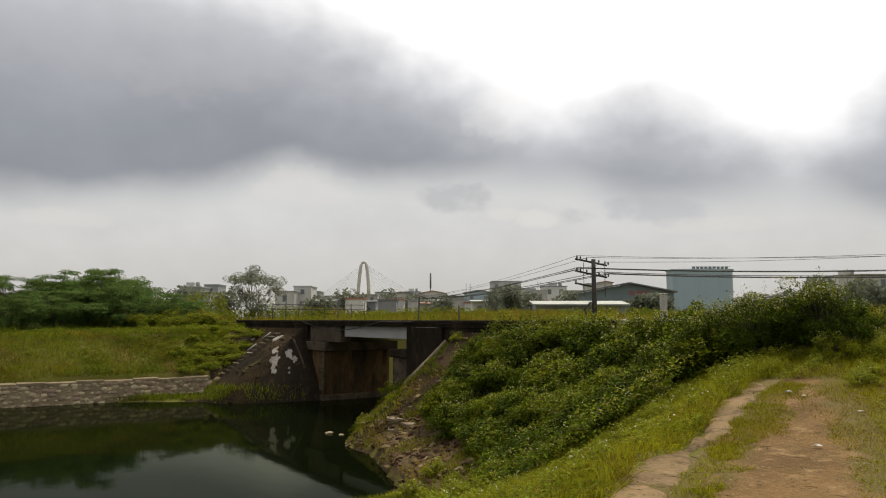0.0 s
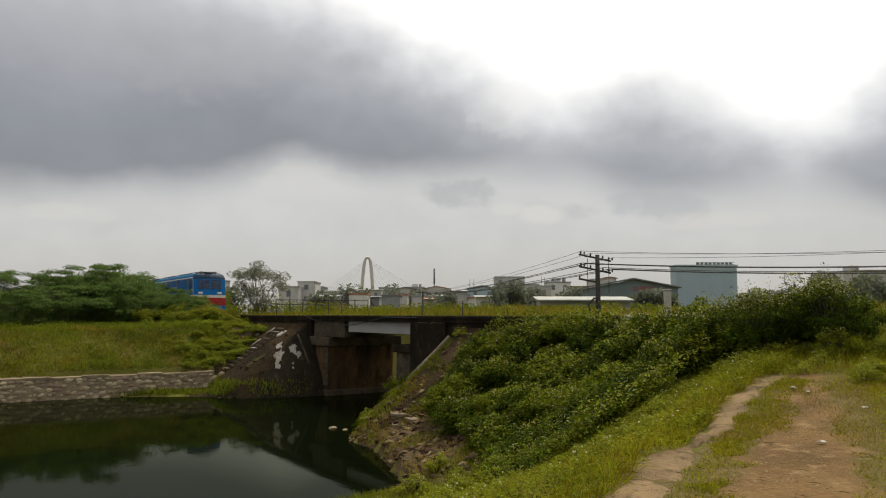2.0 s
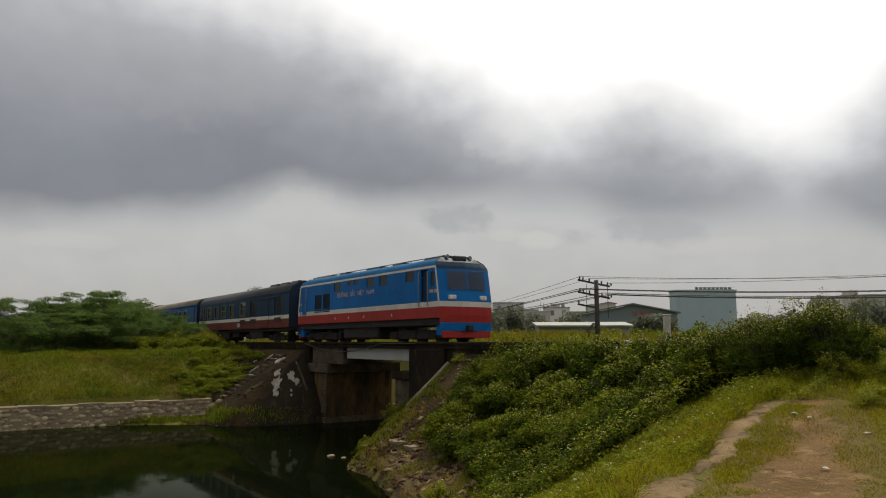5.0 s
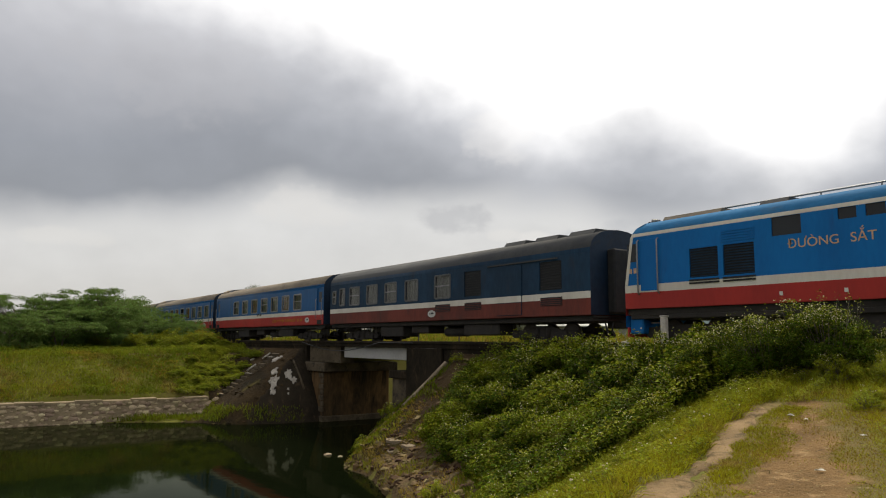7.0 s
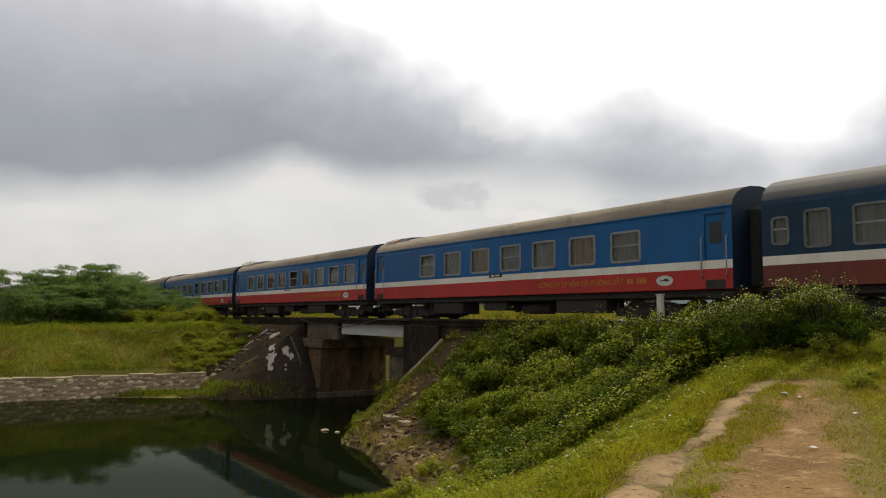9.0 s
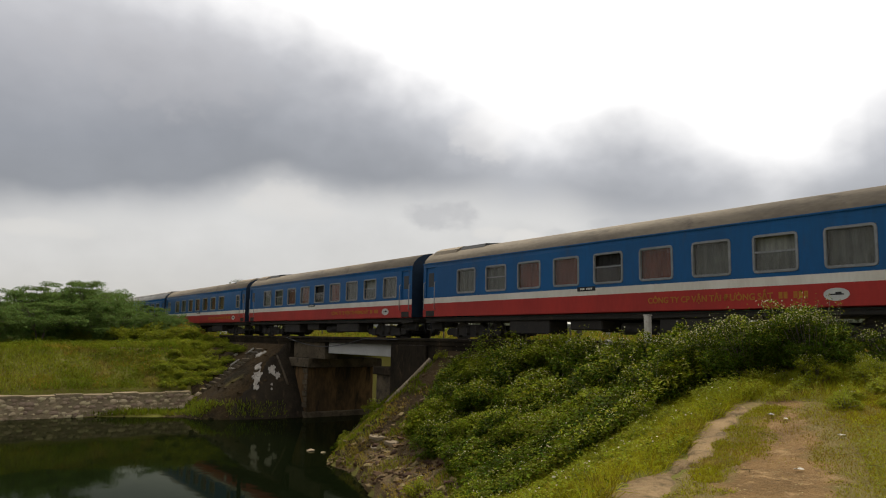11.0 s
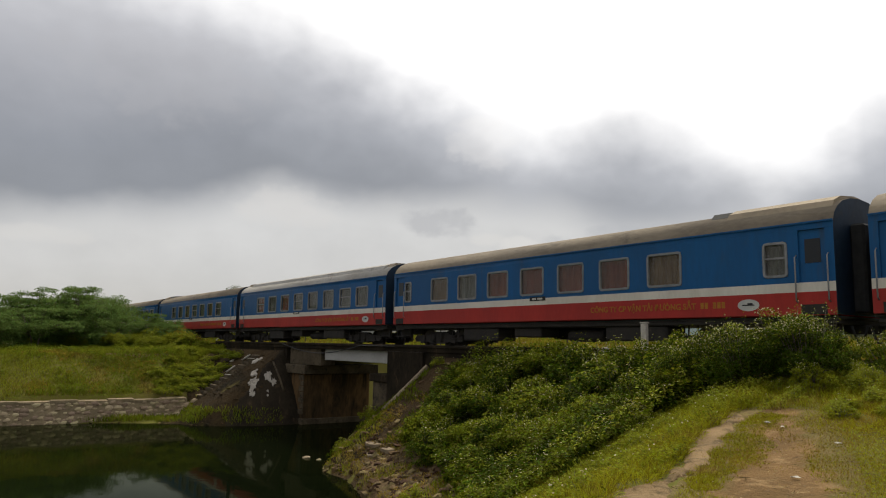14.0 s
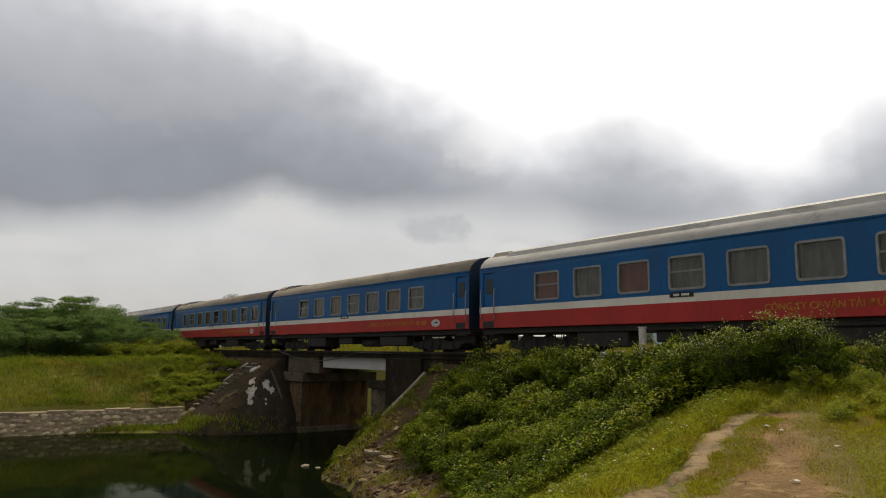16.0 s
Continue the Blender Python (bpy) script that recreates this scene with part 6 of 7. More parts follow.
def broken_ledge():
    """Tilted broken slabs of an old concrete step at the foot of the slope."""
    rng = random.Random(31)
    for x, y, w, d, a in ((-20.9, 12.42, 0.60, 0.17, 8), (-20.0, 12.33, 0.50, 0.15, -6), (-20.4, 12.05, 0.35, 0.12, 14)):
        bm = bmesh.new()
        n = 14
        pts = [(w * rng.uniform(0.75, 1.1) * math.cos(2 * math.pi * k / n), d * rng.uniform(0.7, 1.15) * math.sin(2 * math.pi * k / n)) for k in range(n)]
        top = [bm.verts.new((p, q, 0.01 + rng.uniform(-0.02, 0.02))) for p, q in pts]
        low = [bm.verts.new((p * 1.05, q * 1.1, -0.2)) for p, q in pts]
        bm.faces.new(top)
        for k in range(n):
            bm.faces.new((low[k], low[(k + 1) % n], top[(k + 1) % n], top[k]))
        tagged(part("broken_slab", bm, M_LEDGE, None, at=pose(x, y, hz(x, y) + 0.05, rng.uniform(8, 16), rng.uniform(-4, 4), a)), "tilted broken slab of tan concrete on the shore", "slab")


broken_ledge()


def scatter_creepers():
    """Leafy creepers on the railway bank above the far terrace."""
    lib = [shrub(s, 0.7, 0.34, 2400, 0.085, M_GRASSFAR, 0, "creeper_clump", 0.25, 44) for s in (95, 96)]
    for o in lib:
        tagged(o, "bright green broad-leaved creeper on the railway bank", "creeper", "creepers on the railway bank")
    rng = random.Random(23)
    n = 0
    while n < 70:
        x, y = rng.uniform(-56, -42.5), rng.uniform(10.8, 16.2)
        if pitch_keep(np.array([x]), np.array([y]))[0] or (x > -47 and y < 12.4) or x > -43.2 - (y - 11) * 0.6:
            continue
        s = rng.uniform(0.6, 1.15)
        m = pose(x, y, hz(x, y), rng.uniform(-6, 6), rng.uniform(-6, 6), rng.uniform(0, 360)) @ Matrix.Diagonal((s, s, s, 1))
        if n < 2:
            lib[n].matrix_basis = m
        else:
            copy_thing(lib[n % 2], m)
        n += 1


def slope_creepers():
    """Creepers thinning out towards the stairs on the stone slope."""
    one = shrub(97, 0.75, 0.16, 2000, 0.075, M_GRASSFAR, 0, "creeper_clump", 0.25, 44)
    tagged(one, "bright green creeper spreading over the stone slope", "creeper", "creepers on the stone slope")
    rng = random.Random(29)
    for k in range(64):
        y = rng.uniform(10.9, 15.9)
        x = -46.6 + (15.8 - y) * 0.75 + 4.6 * rng.random() ** 1.3
        if x > -41.3:
            x -= 2.0
        s = rng.uniform(0.5, 1.1)
        m = pose(x, y, hz(x, y), rng.uniform(-8, 8), rng.uniform(-8, 8), rng.uniform(0, 360)) @ Matrix.Diagonal((s, s, s, 1))
        if k == 0:
            one.matrix_basis = m
        else:
            copy_thing(one, m)


scatter_creepers()
slope_creepers()


def grass_field(name, n, x0, x1, y0, y1, keep, lo, hi, width, material, label, seed, lean=0.35, lift=0.0, clump=0.0, droop=0.12):
    rng = np.random.default_rng(seed)
    X, Y = rng.uniform(x0, x1, n), rng.uniform(y0, y1, n)
    k = keep(X, Y) & (lattice(X, Y, 1.3, seed) + lattice(X, Y, 0.35, seed + 1) * 0.6 > clump)
    X, Y = X[k], Y[k]
    Z = height(X, Y) + lift - 0.03
    D = np.stack([rng.normal(size=len(X)) * lean, rng.normal(size=len(X)) * lean, np.ones(len(X))], 1)
    s = rng.uniform(lo, hi, len(X)) * (0.55 + 0.9 * lattice(X, Y, 1.7, seed + 2))
    return tagged(cards(name, np.stack([X, Y, Z], 1), D, s, width * rng.uniform(0.6, 1.3, len(X)), material, droop=droop, seed=seed), label, "grass", kind="stuff")


def clutter_on_path():
    """Clods, pebbles and dry twigs lying on the trodden earth."""
    region = (-7.4, 1.0, 2.5, 11.6, lambda x, y: bareness(x, y) > 0.5)
    stone_field("pebbles", 900, region, 71, 0.010, 0.055, "small brown clods and pebbles on the path", M_SLAB, 0.5)
    stone_field("pebbles", 700, (-7.6, -3.0, 3.5, 10.9, lambda x, y: np.abs(x - np.interp(y, EDGE_Y, EDGE_X) - 0.35) < 0.38), 77, 0.008, 0.05, "crumbled bits of concrete and gravel on the edging", M_SLAB, 0.6)
    rng = np.random.default_rng(75)
    X, Y = rng.uniform(-8, 1.5, 5200), rng.uniform(3, 11.6, 5200)
    k = (bareness(X, Y) > 0.4) | (np.abs(X - np.interp(Y, EDGE_Y, EDGE_X) - 0.35) < 0.5)
    X, Y = X[k], Y[k]
    D = np.stack([rng.normal(size=len(X)), rng.normal(size=len(X)), rng.uniform(0.0, 0.25, len(X))], 1)
    tagged(cards("leaf_litter", np.stack([X, Y, height(X, Y) + 0.03], 1), D, rng.uniform(0.015, 0.06, len(X)), 0.014, M_STRAW, droop=0.0, seed=76, flat=1.0), "bits of dry leaf and straw on the path", "leaf litter", kind="stuff")
    rng = np.random.default_rng(72)
    n = 850
    X, Y = rng.uniform(-8.2, 1.5, n), rng.uniform(2.5, 11.8, n)
    a = rng.uniform(0, 6.28, n)
    D = np.stack([np.cos(a), np.sin(a), rng.uniform(-0.05, 0.25, n)], 1)
    tagged(cards("dry_twigs", np.stack([X, Y, height(X, Y) + 0.035], 1), D, rng.uniform(0.05, 0.26, n), 0.008, M_STRAW, droop=0.05, seed=73), "dry twigs and straw lying on the path", "twigs", kind="stuff")
    X, Y = rng.uniform(-13, -3, 240), rng.uniform(3, 13.5, 240)
    k = near_strip(X, Y)
    X, Y = X[k], Y[k]
    tagged(cards("verge_flowers", np.stack([X, Y, height(X, Y) + rng.uniform(0.14, 0.32, len(X))], 1), rng.normal(size=(len(X), 3)), 0.032, 0.032, M_FLOWERGLINT, droop=0, seed=74), "tiny pale flowers in the verge grass", "flowers", kind="stuff")


def on_left(x, y):
    wx = np.interp(y, (-90, -12, 2, 12, 14), (-66.6, -44.5, -40.9, -40.2, -40.4))
    return (x < wx - 0.5) & ~pitch_keep(x, y) & (y < 16.2)


grass_field("bank_grass", 230000, -58, -40, -20, 16.2, on_left, 0.10, 0.36, 0.035, M_GRASSFAR, "rough yellow-green grass on the far bank terrace", 31, clump=0.35)


def bank_face(x, y):
    return on_left(x, y) & (x > -52)


grass_field("bank_straw", 90000, -52, -40, -14, 16.2, bank_face, 0.08, 0.30, 0.03, M_DRYGRASS, "half-dry brown grass patches on the far bank", 51, clump=0.85, lean=0.6)


def wall_top(x, y):
    wx = np.interp(y, (-90, -12, 2, 12, 14), (-66.6, -44.5, -40.9, -40.2, -40.4))
    return (x < wx + 0.12) & (x > wx - 0.75) & (lattice(x, y, 1.1, 78) > 0.40)


grass_field("wall_top_grass", 26000, -46, -39.8, -12, 12.4, wall_top, 0.08, 0.30, 0.035, M_GRASSFAR, "grass creeping over the top of the stone wall", 49, lift=0.03, lean=0.8)


def on_shelf(x, y):
    h = height(x, y)
    return (h > WATER + 0.02) & (h < WATER + 0.7) & (x < -34) & (x > -44) & (lattice(x, y, 2.4, 77) > 0.22)


grass_field("shelf_weeds", 60000, -44, -34.5, -4, 15.5, on_shelf, 0.12, 0.46, 0.04, M_GRASSFAR, "green weeds at the foot of the stone wall", 32)


def near_strip(x, y):
    xe = np.interp(y, EDGE_Y, EDGE_X)
    return (x < xe + 0.02 + 0.24 * lattice(x, y, 0.45, 57)) & (x > xe - 3.2 - 0.35 * (12 - y)) & (height(x, y) > WATER + 0.35)


grass_field("verge_grass", 300000, -16, -3.5, 1.5, 13.5, near_strip, 0.07, 0.27, 0.009, M_GRASS, "green grass along the path's edge", 33, clump=0.3, lean=0.5, droop=0.25)


grass_field("verge_blades", 60000, -12, -3.8, 3.5, 13.5, near_strip, 0.18, 0.42, 0.008, M_GRASS, "taller grass blades standing in the verge", 52, clump=0.7, lean=0.55, droop=0.35)


def leaf_field(name, n, x0, x1, y0, y1, keep, high, leaf, material, label, seed, clump=0.5):
    """Broad little leaves of low herbs, mixed in with the grass."""
    rng = np.random.default_rng(seed)
    X, Y = rng.uniform(x0, x1, n), rng.uniform(y0, y1, n)
    k = keep(X, Y) & (lattice(X, Y, 0.9, seed) * 0.6 + lattice(X, Y, 0.22, seed + 1) * 0.4 > clump)
    X, Y = X[k], Y[k]
    top = high * (0.4 + 0.9 * lattice(X, Y, 0.30, seed + 2))
    Z = height(X, Y) + top * rng.uniform(0.25, 1.0, len(X))
    D = np.stack([rng.normal(size=len(X)), rng.normal(size=len(X)), rng.uniform(-0.1, 0.6, len(X))], 1)
    s = leaf * rng.uniform(0.6, 1.4, len(X))
    return tagged(cards(name, np.stack([X, Y, Z], 1), D, s, s * rng.uniform(0.35, 0.6, len(X)), material, droop=0.2, seed=seed, flat=0.9), label, "weeds", kind="stuff")


leaf_field("verge_weeds", 150000, -16, -3.5, 2.5, 13.8, near_strip, 0.24, 0.045, M_WEED, "broad-leaved green herbs mixed in the verge grass", 133, 0.47)
leaf_field("verge_weeds", 60000, -16, -3.5, 2.5, 13.8, near_strip, 0.22, 0.050, M_LEAF, "darker green herbs mixed in the verge grass", 134, 0.52)


leaf_field("bank_weeds", 90000, -52, -40.5, -12, 14, bank_face, 0.42, 0.085, M_LEAF, "dark green weed clumps on the far bank", 137, 0.56)


def beyond_path(x, y):
    grow = lattice(x, y, 0.11, 59) * 0.8 + 0.1
    return (bareness(x, y) < grow) & (x > np.interp(y, EDGE_Y, EDGE_X) + np.interp(y, (5, 6.5, 7.2, 11), (0.66, 0.60, 0.30, 0.40)) + 0.25 * lattice(x, y, 0.4, 58))


grass_field("path_grass", 330000, -8, 0.5, 4.5, 14.6, beyond_path, 0.03, 0.12, 0.008, M_GRASS, "short patchy grass beside the dirt path", 34, clump=0.42, lean=0.6, droop=0.2)
grass_field("dry_path_grass", 300000, -7.5, 0.5, 4.5, 13.0, beyond_path, 0.025, 0.09, 0.008, M_DRYGRASS, "half-dry brownish grass beside the dirt path", 42, lean=0.9)
def middle_strip(x, y):
    rag = (lattice(x, y, 0.5, 66) - 0.5) * 0.5
    return (x > np.interp(y, EDGE_Y, EDGE_X) + np.interp(y, (5, 6.5, 7.2, 11), (0.80, 0.72, 0.45, 0.55)) + rag * 0.6) & (x < np.interp(y, BARE_Y, BARE_L) + 0.15 + rag) & (y > 5.6) & (y < 11.4)


grass_field("middle_grass", 260000, -7.4, -3.9, 5.4, 11.4, middle_strip, 0.03, 0.12, 0.008, M_GRASS, "tufted grass strip between the wheel tracks", 48, clump=0.62, lean=0.6, droop=0.25)
leaf_field("path_weeds", 60000, -8, 4, 3.0, 14.6, beyond_path, 0.06, 0.030, M_WEED, "tiny green herbs in the short grass", 135, 0.52)
grass_field("path_tufts", 90000, -8, 3, 2.0, 12.5, lambda x, y: lattice(x, y, 1.1, 91) * 0.6 + lattice(x, y, 0.4, 92) * 0.4 > 0.60, 0.02, 0.09, 0.008, M_DRYGRASS, "thin grass tufts growing in the trodden path", 35)
clutter_on_path()
grass_field("rear_grass", 90000, -9, 12, -10, 3.2, lambda x, y: (bareness(x, y) < 0.4) & (height(x, y) > WATER + 0.3), 0.05, 0.18, 0.018, M_GRASS, "short grass on the ground round the path", 45, clump=0.4)


def upper_end(x, y):
    rag = lattice(x, y, 1.0, 97) * 1.2
    return (x > np.interp(y, EDGE_Y, EDGE_X) - 1.5) & ((y > 11.2 + rag) | ((x > -3.4 + 0.55 * (9 - y) + rag) & (y > 5)))


leaf_field("upper_weeds", 130000, -9.5, 2, 6.0, 15.4, upper_end, 0.34, 0.045, M_LEAFTIP, "broad-leaved green herbs at the path's upper end", 136, 0.5)
grass_field("upper_grass", 150000, -9.5, 4, 5.0, 15.4, upper_end, 0.07, 0.26, 0.009, M_GRASS, "lush yellow-green grass round the path's upper end", 43, clump=0.45)
grass_field("canal_weeds", 9000, -38.8, -35.4, 20.7, 27.0, lambda x, y: height(x, y) > WATER + 0.1, 0.2, 0.6, 0.06, M_GRASSFAR, "green weeds on the canal bank behind the bridge", 44)
grass_field("dry_stalks", 5200, -14, 3, 2.0, 13.0, near_strip, 0.08, 0.30, 0.008, M_STRAW, "dry straw stalks lying in the grass", 36, lean=1.4)


def behind_track(x, y):
    return (y > 20.6) & ((x < -36.5) | (x > -26.0) | (y < 21.3))


grass_field("trackside_grass", 50000, -75, 14, 21.6, 44, behind_track, 0.25, 0.95, 0.05, M_GRASSFAR, "tall weeds beyond the railway track", 37, clump=0.5)
grass_field("trackside_straw", 50000, -75, 14, 21.6, 44, behind_track, 0.25, 0.85, 0.05, M_DRYGRASS, "half-dry weeds beyond the railway track", 46, clump=0.4)
grass_field("trackside_weeds", 22000, -66, 10, 16.55, 17.2, lambda x, y: x < 50, 0.05, 0.22, 0.03, M_GRASSFAR, "weeds growing along the track edge", 38, lift=0.2, clump=0.45)
grass_field("slope_grass", 60000, -58, -43, 11.5, 16.3, lambda x, y: ~pitch_keep(x, y) & (y > 12.0 + lattice(x, y, 1.5, 3) * 2), 0.2, 0.5, 0.05, M_GRASSFAR, "green creepers and grass on the railway bank", 39, clump=0.3)


def bank_weeds(x, y):
    return near_pitch(x, y) & (lattice(x, y, 1.2, 55) * 0.7 + lattice(x, y, 0.4, 56) * 0.3 > 0.60) & (np.abs(x + 23.5) > 0.6)


grass_field("slope_weeds", 26000, -27, -16, 9, 16, bank_weeds, 0.08, 0.26, 0.025, M_LEAF, "weeds sprouting between the slope stones", 40, lift=0.05)


def shore_weeds(x, y):
    h = height(x, y)
    return (h > WATER + 0.05) & (h < WATER + 2.2) & (x > -26) & ((lattice(x, y, 1.0, 56) > 0.48) | (x > -14.5))


def shore_cover(x, y):
    h = height(x, y)
    return (h > WATER + 0.03) & (h < WATER + 2.6) & (x > -26) & (lattice(x, y, 0.8, 86) * 0.6 + lattice(x, y, 0.25, 87) * 0.4 > 0.45)


grass_field("shore_straw", 120000, -26, -8.5, 4.5, 14.5, shore_cover, 0.05, 0.22, 0.016, M_DRYGRASS, "half-dry straw on the stony water's edge", 50, lean=0.8)
grass_field("shore_weeds", 75000, -26, -8.5, 4.5, 13.5, shore_weeds, 0.08, 0.30, 0.02, M_GRASSFAR, "yellowish weeds on the stony water's edge", 41)


def tree(seed, high, spread, leaves, leaf, material, name="tree", label="", layered=True, sparse=False, group=""):
    rng = np.random.default_rng(seed)
    ob = empty(name)
    bm = bmesh.new()
    cl = []
    for t in range(3):
        a0 = rng.uniform(0, 6.28)
        foot = (0.12 * math.cos(a0), 0.12 * math.sin(a0), -0.3)
        fork = (0.3 * spread * math.cos(a0) * 0.4, 0.3 * spread * math.sin(a0) * 0.4, high * (0.14 if sparse else 0.35))
        tube(bm, [foot, fork], [0.11, 0.08], 7)
        for k in range(7):
            a = a0 + rng.uniform(-1.5, 1.5)
            r = spread * rng.uniform(0.25, 1.0)
            z = high * rng.uniform(0.30 if sparse else 0.55, 1.06) * (1 - 0.22 * (r / spread) ** 2)
            tip = (fork[0] + r * math.cos(a), fork[1] + r * math.sin(a), z)
            mid = tuple(f * 0.5 + g * 0.5 + rng.uniform(-0.15, 0.15) for f, g in zip(fork, tip))
            tube(bm, [fork, mid, tip], [0.05, 0.028, 0.008] if not sparse else [0.035, 0.02, 0.006], 5)
            for q in range(4):
                b = rng.uniform(0, 6.28)
                e = rng.uniform(0.3, 0.9) * spread * 0.45
                tw = (tip[0] + e * math.cos(b), tip[1] + e * math.sin(b), tip[2] + rng.uniform(-0.5, 0.25) * high * 0.12)
                tube(bm, [mid if q % 2 else tip, tw], [0.02, 0.006], 4)
                if layered:
                    for j in range(4):
                        e2 = e * 0.30 * j
                        s = spread * rng.uniform(0.09, 0.17) * (1 - 0.13 * j)
                        cl.append((tw[0] + e2 * math.cos(b), tw[1] + e2 * math.sin(b), tw[2] + 0.05 * high * math.sin(0.9 * j) - 0.012 * high * j * j, s, s, s * 0.20))
                else:
                    s = spread * rng.uniform(0.14, 0.30)
                    cl.append((*tw, s, s, s * 0.75))
    for k in range(22 if not sparse else 16):
        a, r = rng.uniform(0, 6.28), spread * rng.uniform(0.3, 0.98)
        s = spread * rng.uniform(0.2, 0.34)
        cl.append((r * math.cos(a), r * math.sin(a), high * rng.uniform(0.04, 0.55), s, s, s * 0.6))
    part("trunk", bm, M_BARK, ob)
    C, D = clumps_cloud(rng, leaves, cl)
    cards("crown", C, D, rng.uniform(0.6, 1.3, leaves) * leaf, rng.uniform(0.3, 0.5, leaves) * leaf, material, ob, seed=seed, flat=0.8 if layered else 0.0)
    return tagged(ob, label, "tree", group)


def plant_trees():
    lab = "feathery green roadside tree with flat layered crown"
    lib = [tree(s, 5.3, 3.6, 22000, 0.17, M_LEAFTREE, label=lab, group="trees on the far bank") for s in (51, 52, 53)]
    rng = random.Random(3)
    spots = [(-60.0, 9.6, 0.88, 1.02), (-60, 7.4, 0.86), (-57.5, 4.4, 0.76), (-59, 1.4, 0.78), (-57, -1.8, 0.70), (-60, -4.6, 0.72), (-57, -8, 0.7), (-58, -12, 0.72), (-59, -16.5, 0.75),
             (-64, 9.6, 1.02), (-66, 5, 0.84), (-65, 0, 0.88), (-66, -6, 0.9), (-58.5, 11.8, 0.62), (-62.5, 11.6, 0.80), (-66.5, 11.6, 1.0), (-74, 12.6, 1.2), (-72, 9, 0.98), (-65, 11.0, 0.95), (-82, 12.6, 1.2), (-58.8, 14.2, 0.50, 1.5), (-57.0, 14.5, 0.46, 1.5), (-55.4, 14.8, 0.42, 1.45), (-61.0, 14.0, 0.56, 1.45), (-54.2, 15.0, 0.36, 1.25), (-54.5, 3.2, 0.72, 0.95), (-53.0, 0.2, 0.70, 0.95), (-56.0, 6.4, 0.74, 1.0), (-52.4, -3.0, 0.68), (-57.2, 9.6, 0.66, 1.0)]
    for k, (x, y, s, *up) in enumerate(spots):
        tall = 0.88 * (up[0] if up else rng.uniform(0.93, 1.05))
        m = pose(x, y, hz(x, y), 0, 0, rng.uniform(0, 360)) @ Matrix.Diagonal((s, s, s * tall, 1))
        if k < 3:
            lib[k].matrix_basis = m
        else:
            copy_thing(lib[k % 3], m)
    t = tree(61, 5.9, 2.2, 15000, 0.14, M_LEAFDRY, label="thin grey-green half-bare tree beyond the railway", layered=False, sparse=True)
    t.matrix_basis = pose(-71.0, 25.5, -0.3, 0, 0, 40)


plant_trees()


def mound_bushes():
    """Grassy bushes where the bank meets the far trees."""
    lib = [shrub(71, 1.4, 1.3, 9000, 0.11, M_GRASSFAR, 0, twigs=90), shrub(72, 1.2, 1.5, 9000, 0.11, M_LEAF, 0, tips=0.35, twigs=90)]
    for o in lib:
        tagged(o, "yellow-green bush on the railway bank", "shrub", "bushes on the railway bank")
    rng = random.Random(9)
    for k, (x, y, s) in enumerate(((-52.5, 14.6, 0.85), (-50.5, 14.9, 0.7), (-54.5, 14.2, 1.2), (-56.5, 15.0, 1.35), (-52, 13.0, 0.9), (-55, 12.2, 0.9), (-49.5, 15.6, 0.6), (-48.5, 13.4, 0.5), (-59.5, 14.9, 1.5), (-62, 14.6, 1.75), (-57.4, 15.2, 1.35), (-64, 15.2, 1.8), (-54.8, 15.6, 1.05), (-53, 11.2, 0.6), (-44.5, 12.2, 0.35), (-45.6, 13.8, 0.4), (-43.2, 11.2, 0.3), (-51.5, 15.7, 0.75), (-52.8, 15.6, 1.0), (-60.5, 16.0, 0.6), (-56.2, 11.4, 0.9), (-57.4, 13.4, 1.1), (-55.8, 14.2, 1.25), (-58.4, 14.8, 1.1), (-57.0, 9.0, 0.8), (-56.6, 6.2, 0.7), (-61.0, 14.9, 1.2))):
        m = pose(x, y, hz(x, y), 0, 0, rng.uniform(0, 360)) @ Matrix.Diagonal((s, s, s, 1))
        if k < 2:
            lib[k].matrix_basis = m
        else:
            copy_thing(lib[k % 2], m)


mound_bushes()


def dry_bushes():
    """Brownish half-dry bushes on the crest of the railway bank."""
    one = shrub(73, 1.2, 1.35, 8000, 0.10, M_DRYGRASS, 0, "dry_bush", 0.12)
    tagged(one, "brownish half-dry bush on the railway bank", "shrub", "dry bushes on the railway bank")
    for k, (x, y, s) in enumerate(((-53.0, 15.2, 1.0), (-51.4, 15.4, 0.8), (-54.0, 15.4, 0.95))):
        m = pose(x, y, hz(x, y), 0, 0, 75 * k) @ Matrix.Diagonal((s, s, s, 1))
        if k == 0:
            one.matrix_basis = m
        else:
            copy_thing(one, m)


dry_bushes()


# ---- the far side: town, poles and wires, the stayed bridge ----
AXIS = radians(55.69)


def spot(px, dist):
    """A place dist metres out along the view axis, px sideways steps of 1/1279 from it."""
    s = (px - 784) / 1279.0 * dist
    fx, fy = -math.sin(AXIS), math.cos(AXIS)
    return Vector((fx * dist + fy * s, fy * dist - fx * s, 0))


def up(py, dist):
    return 0.2 + (565 - py) / 1279.0 * dist


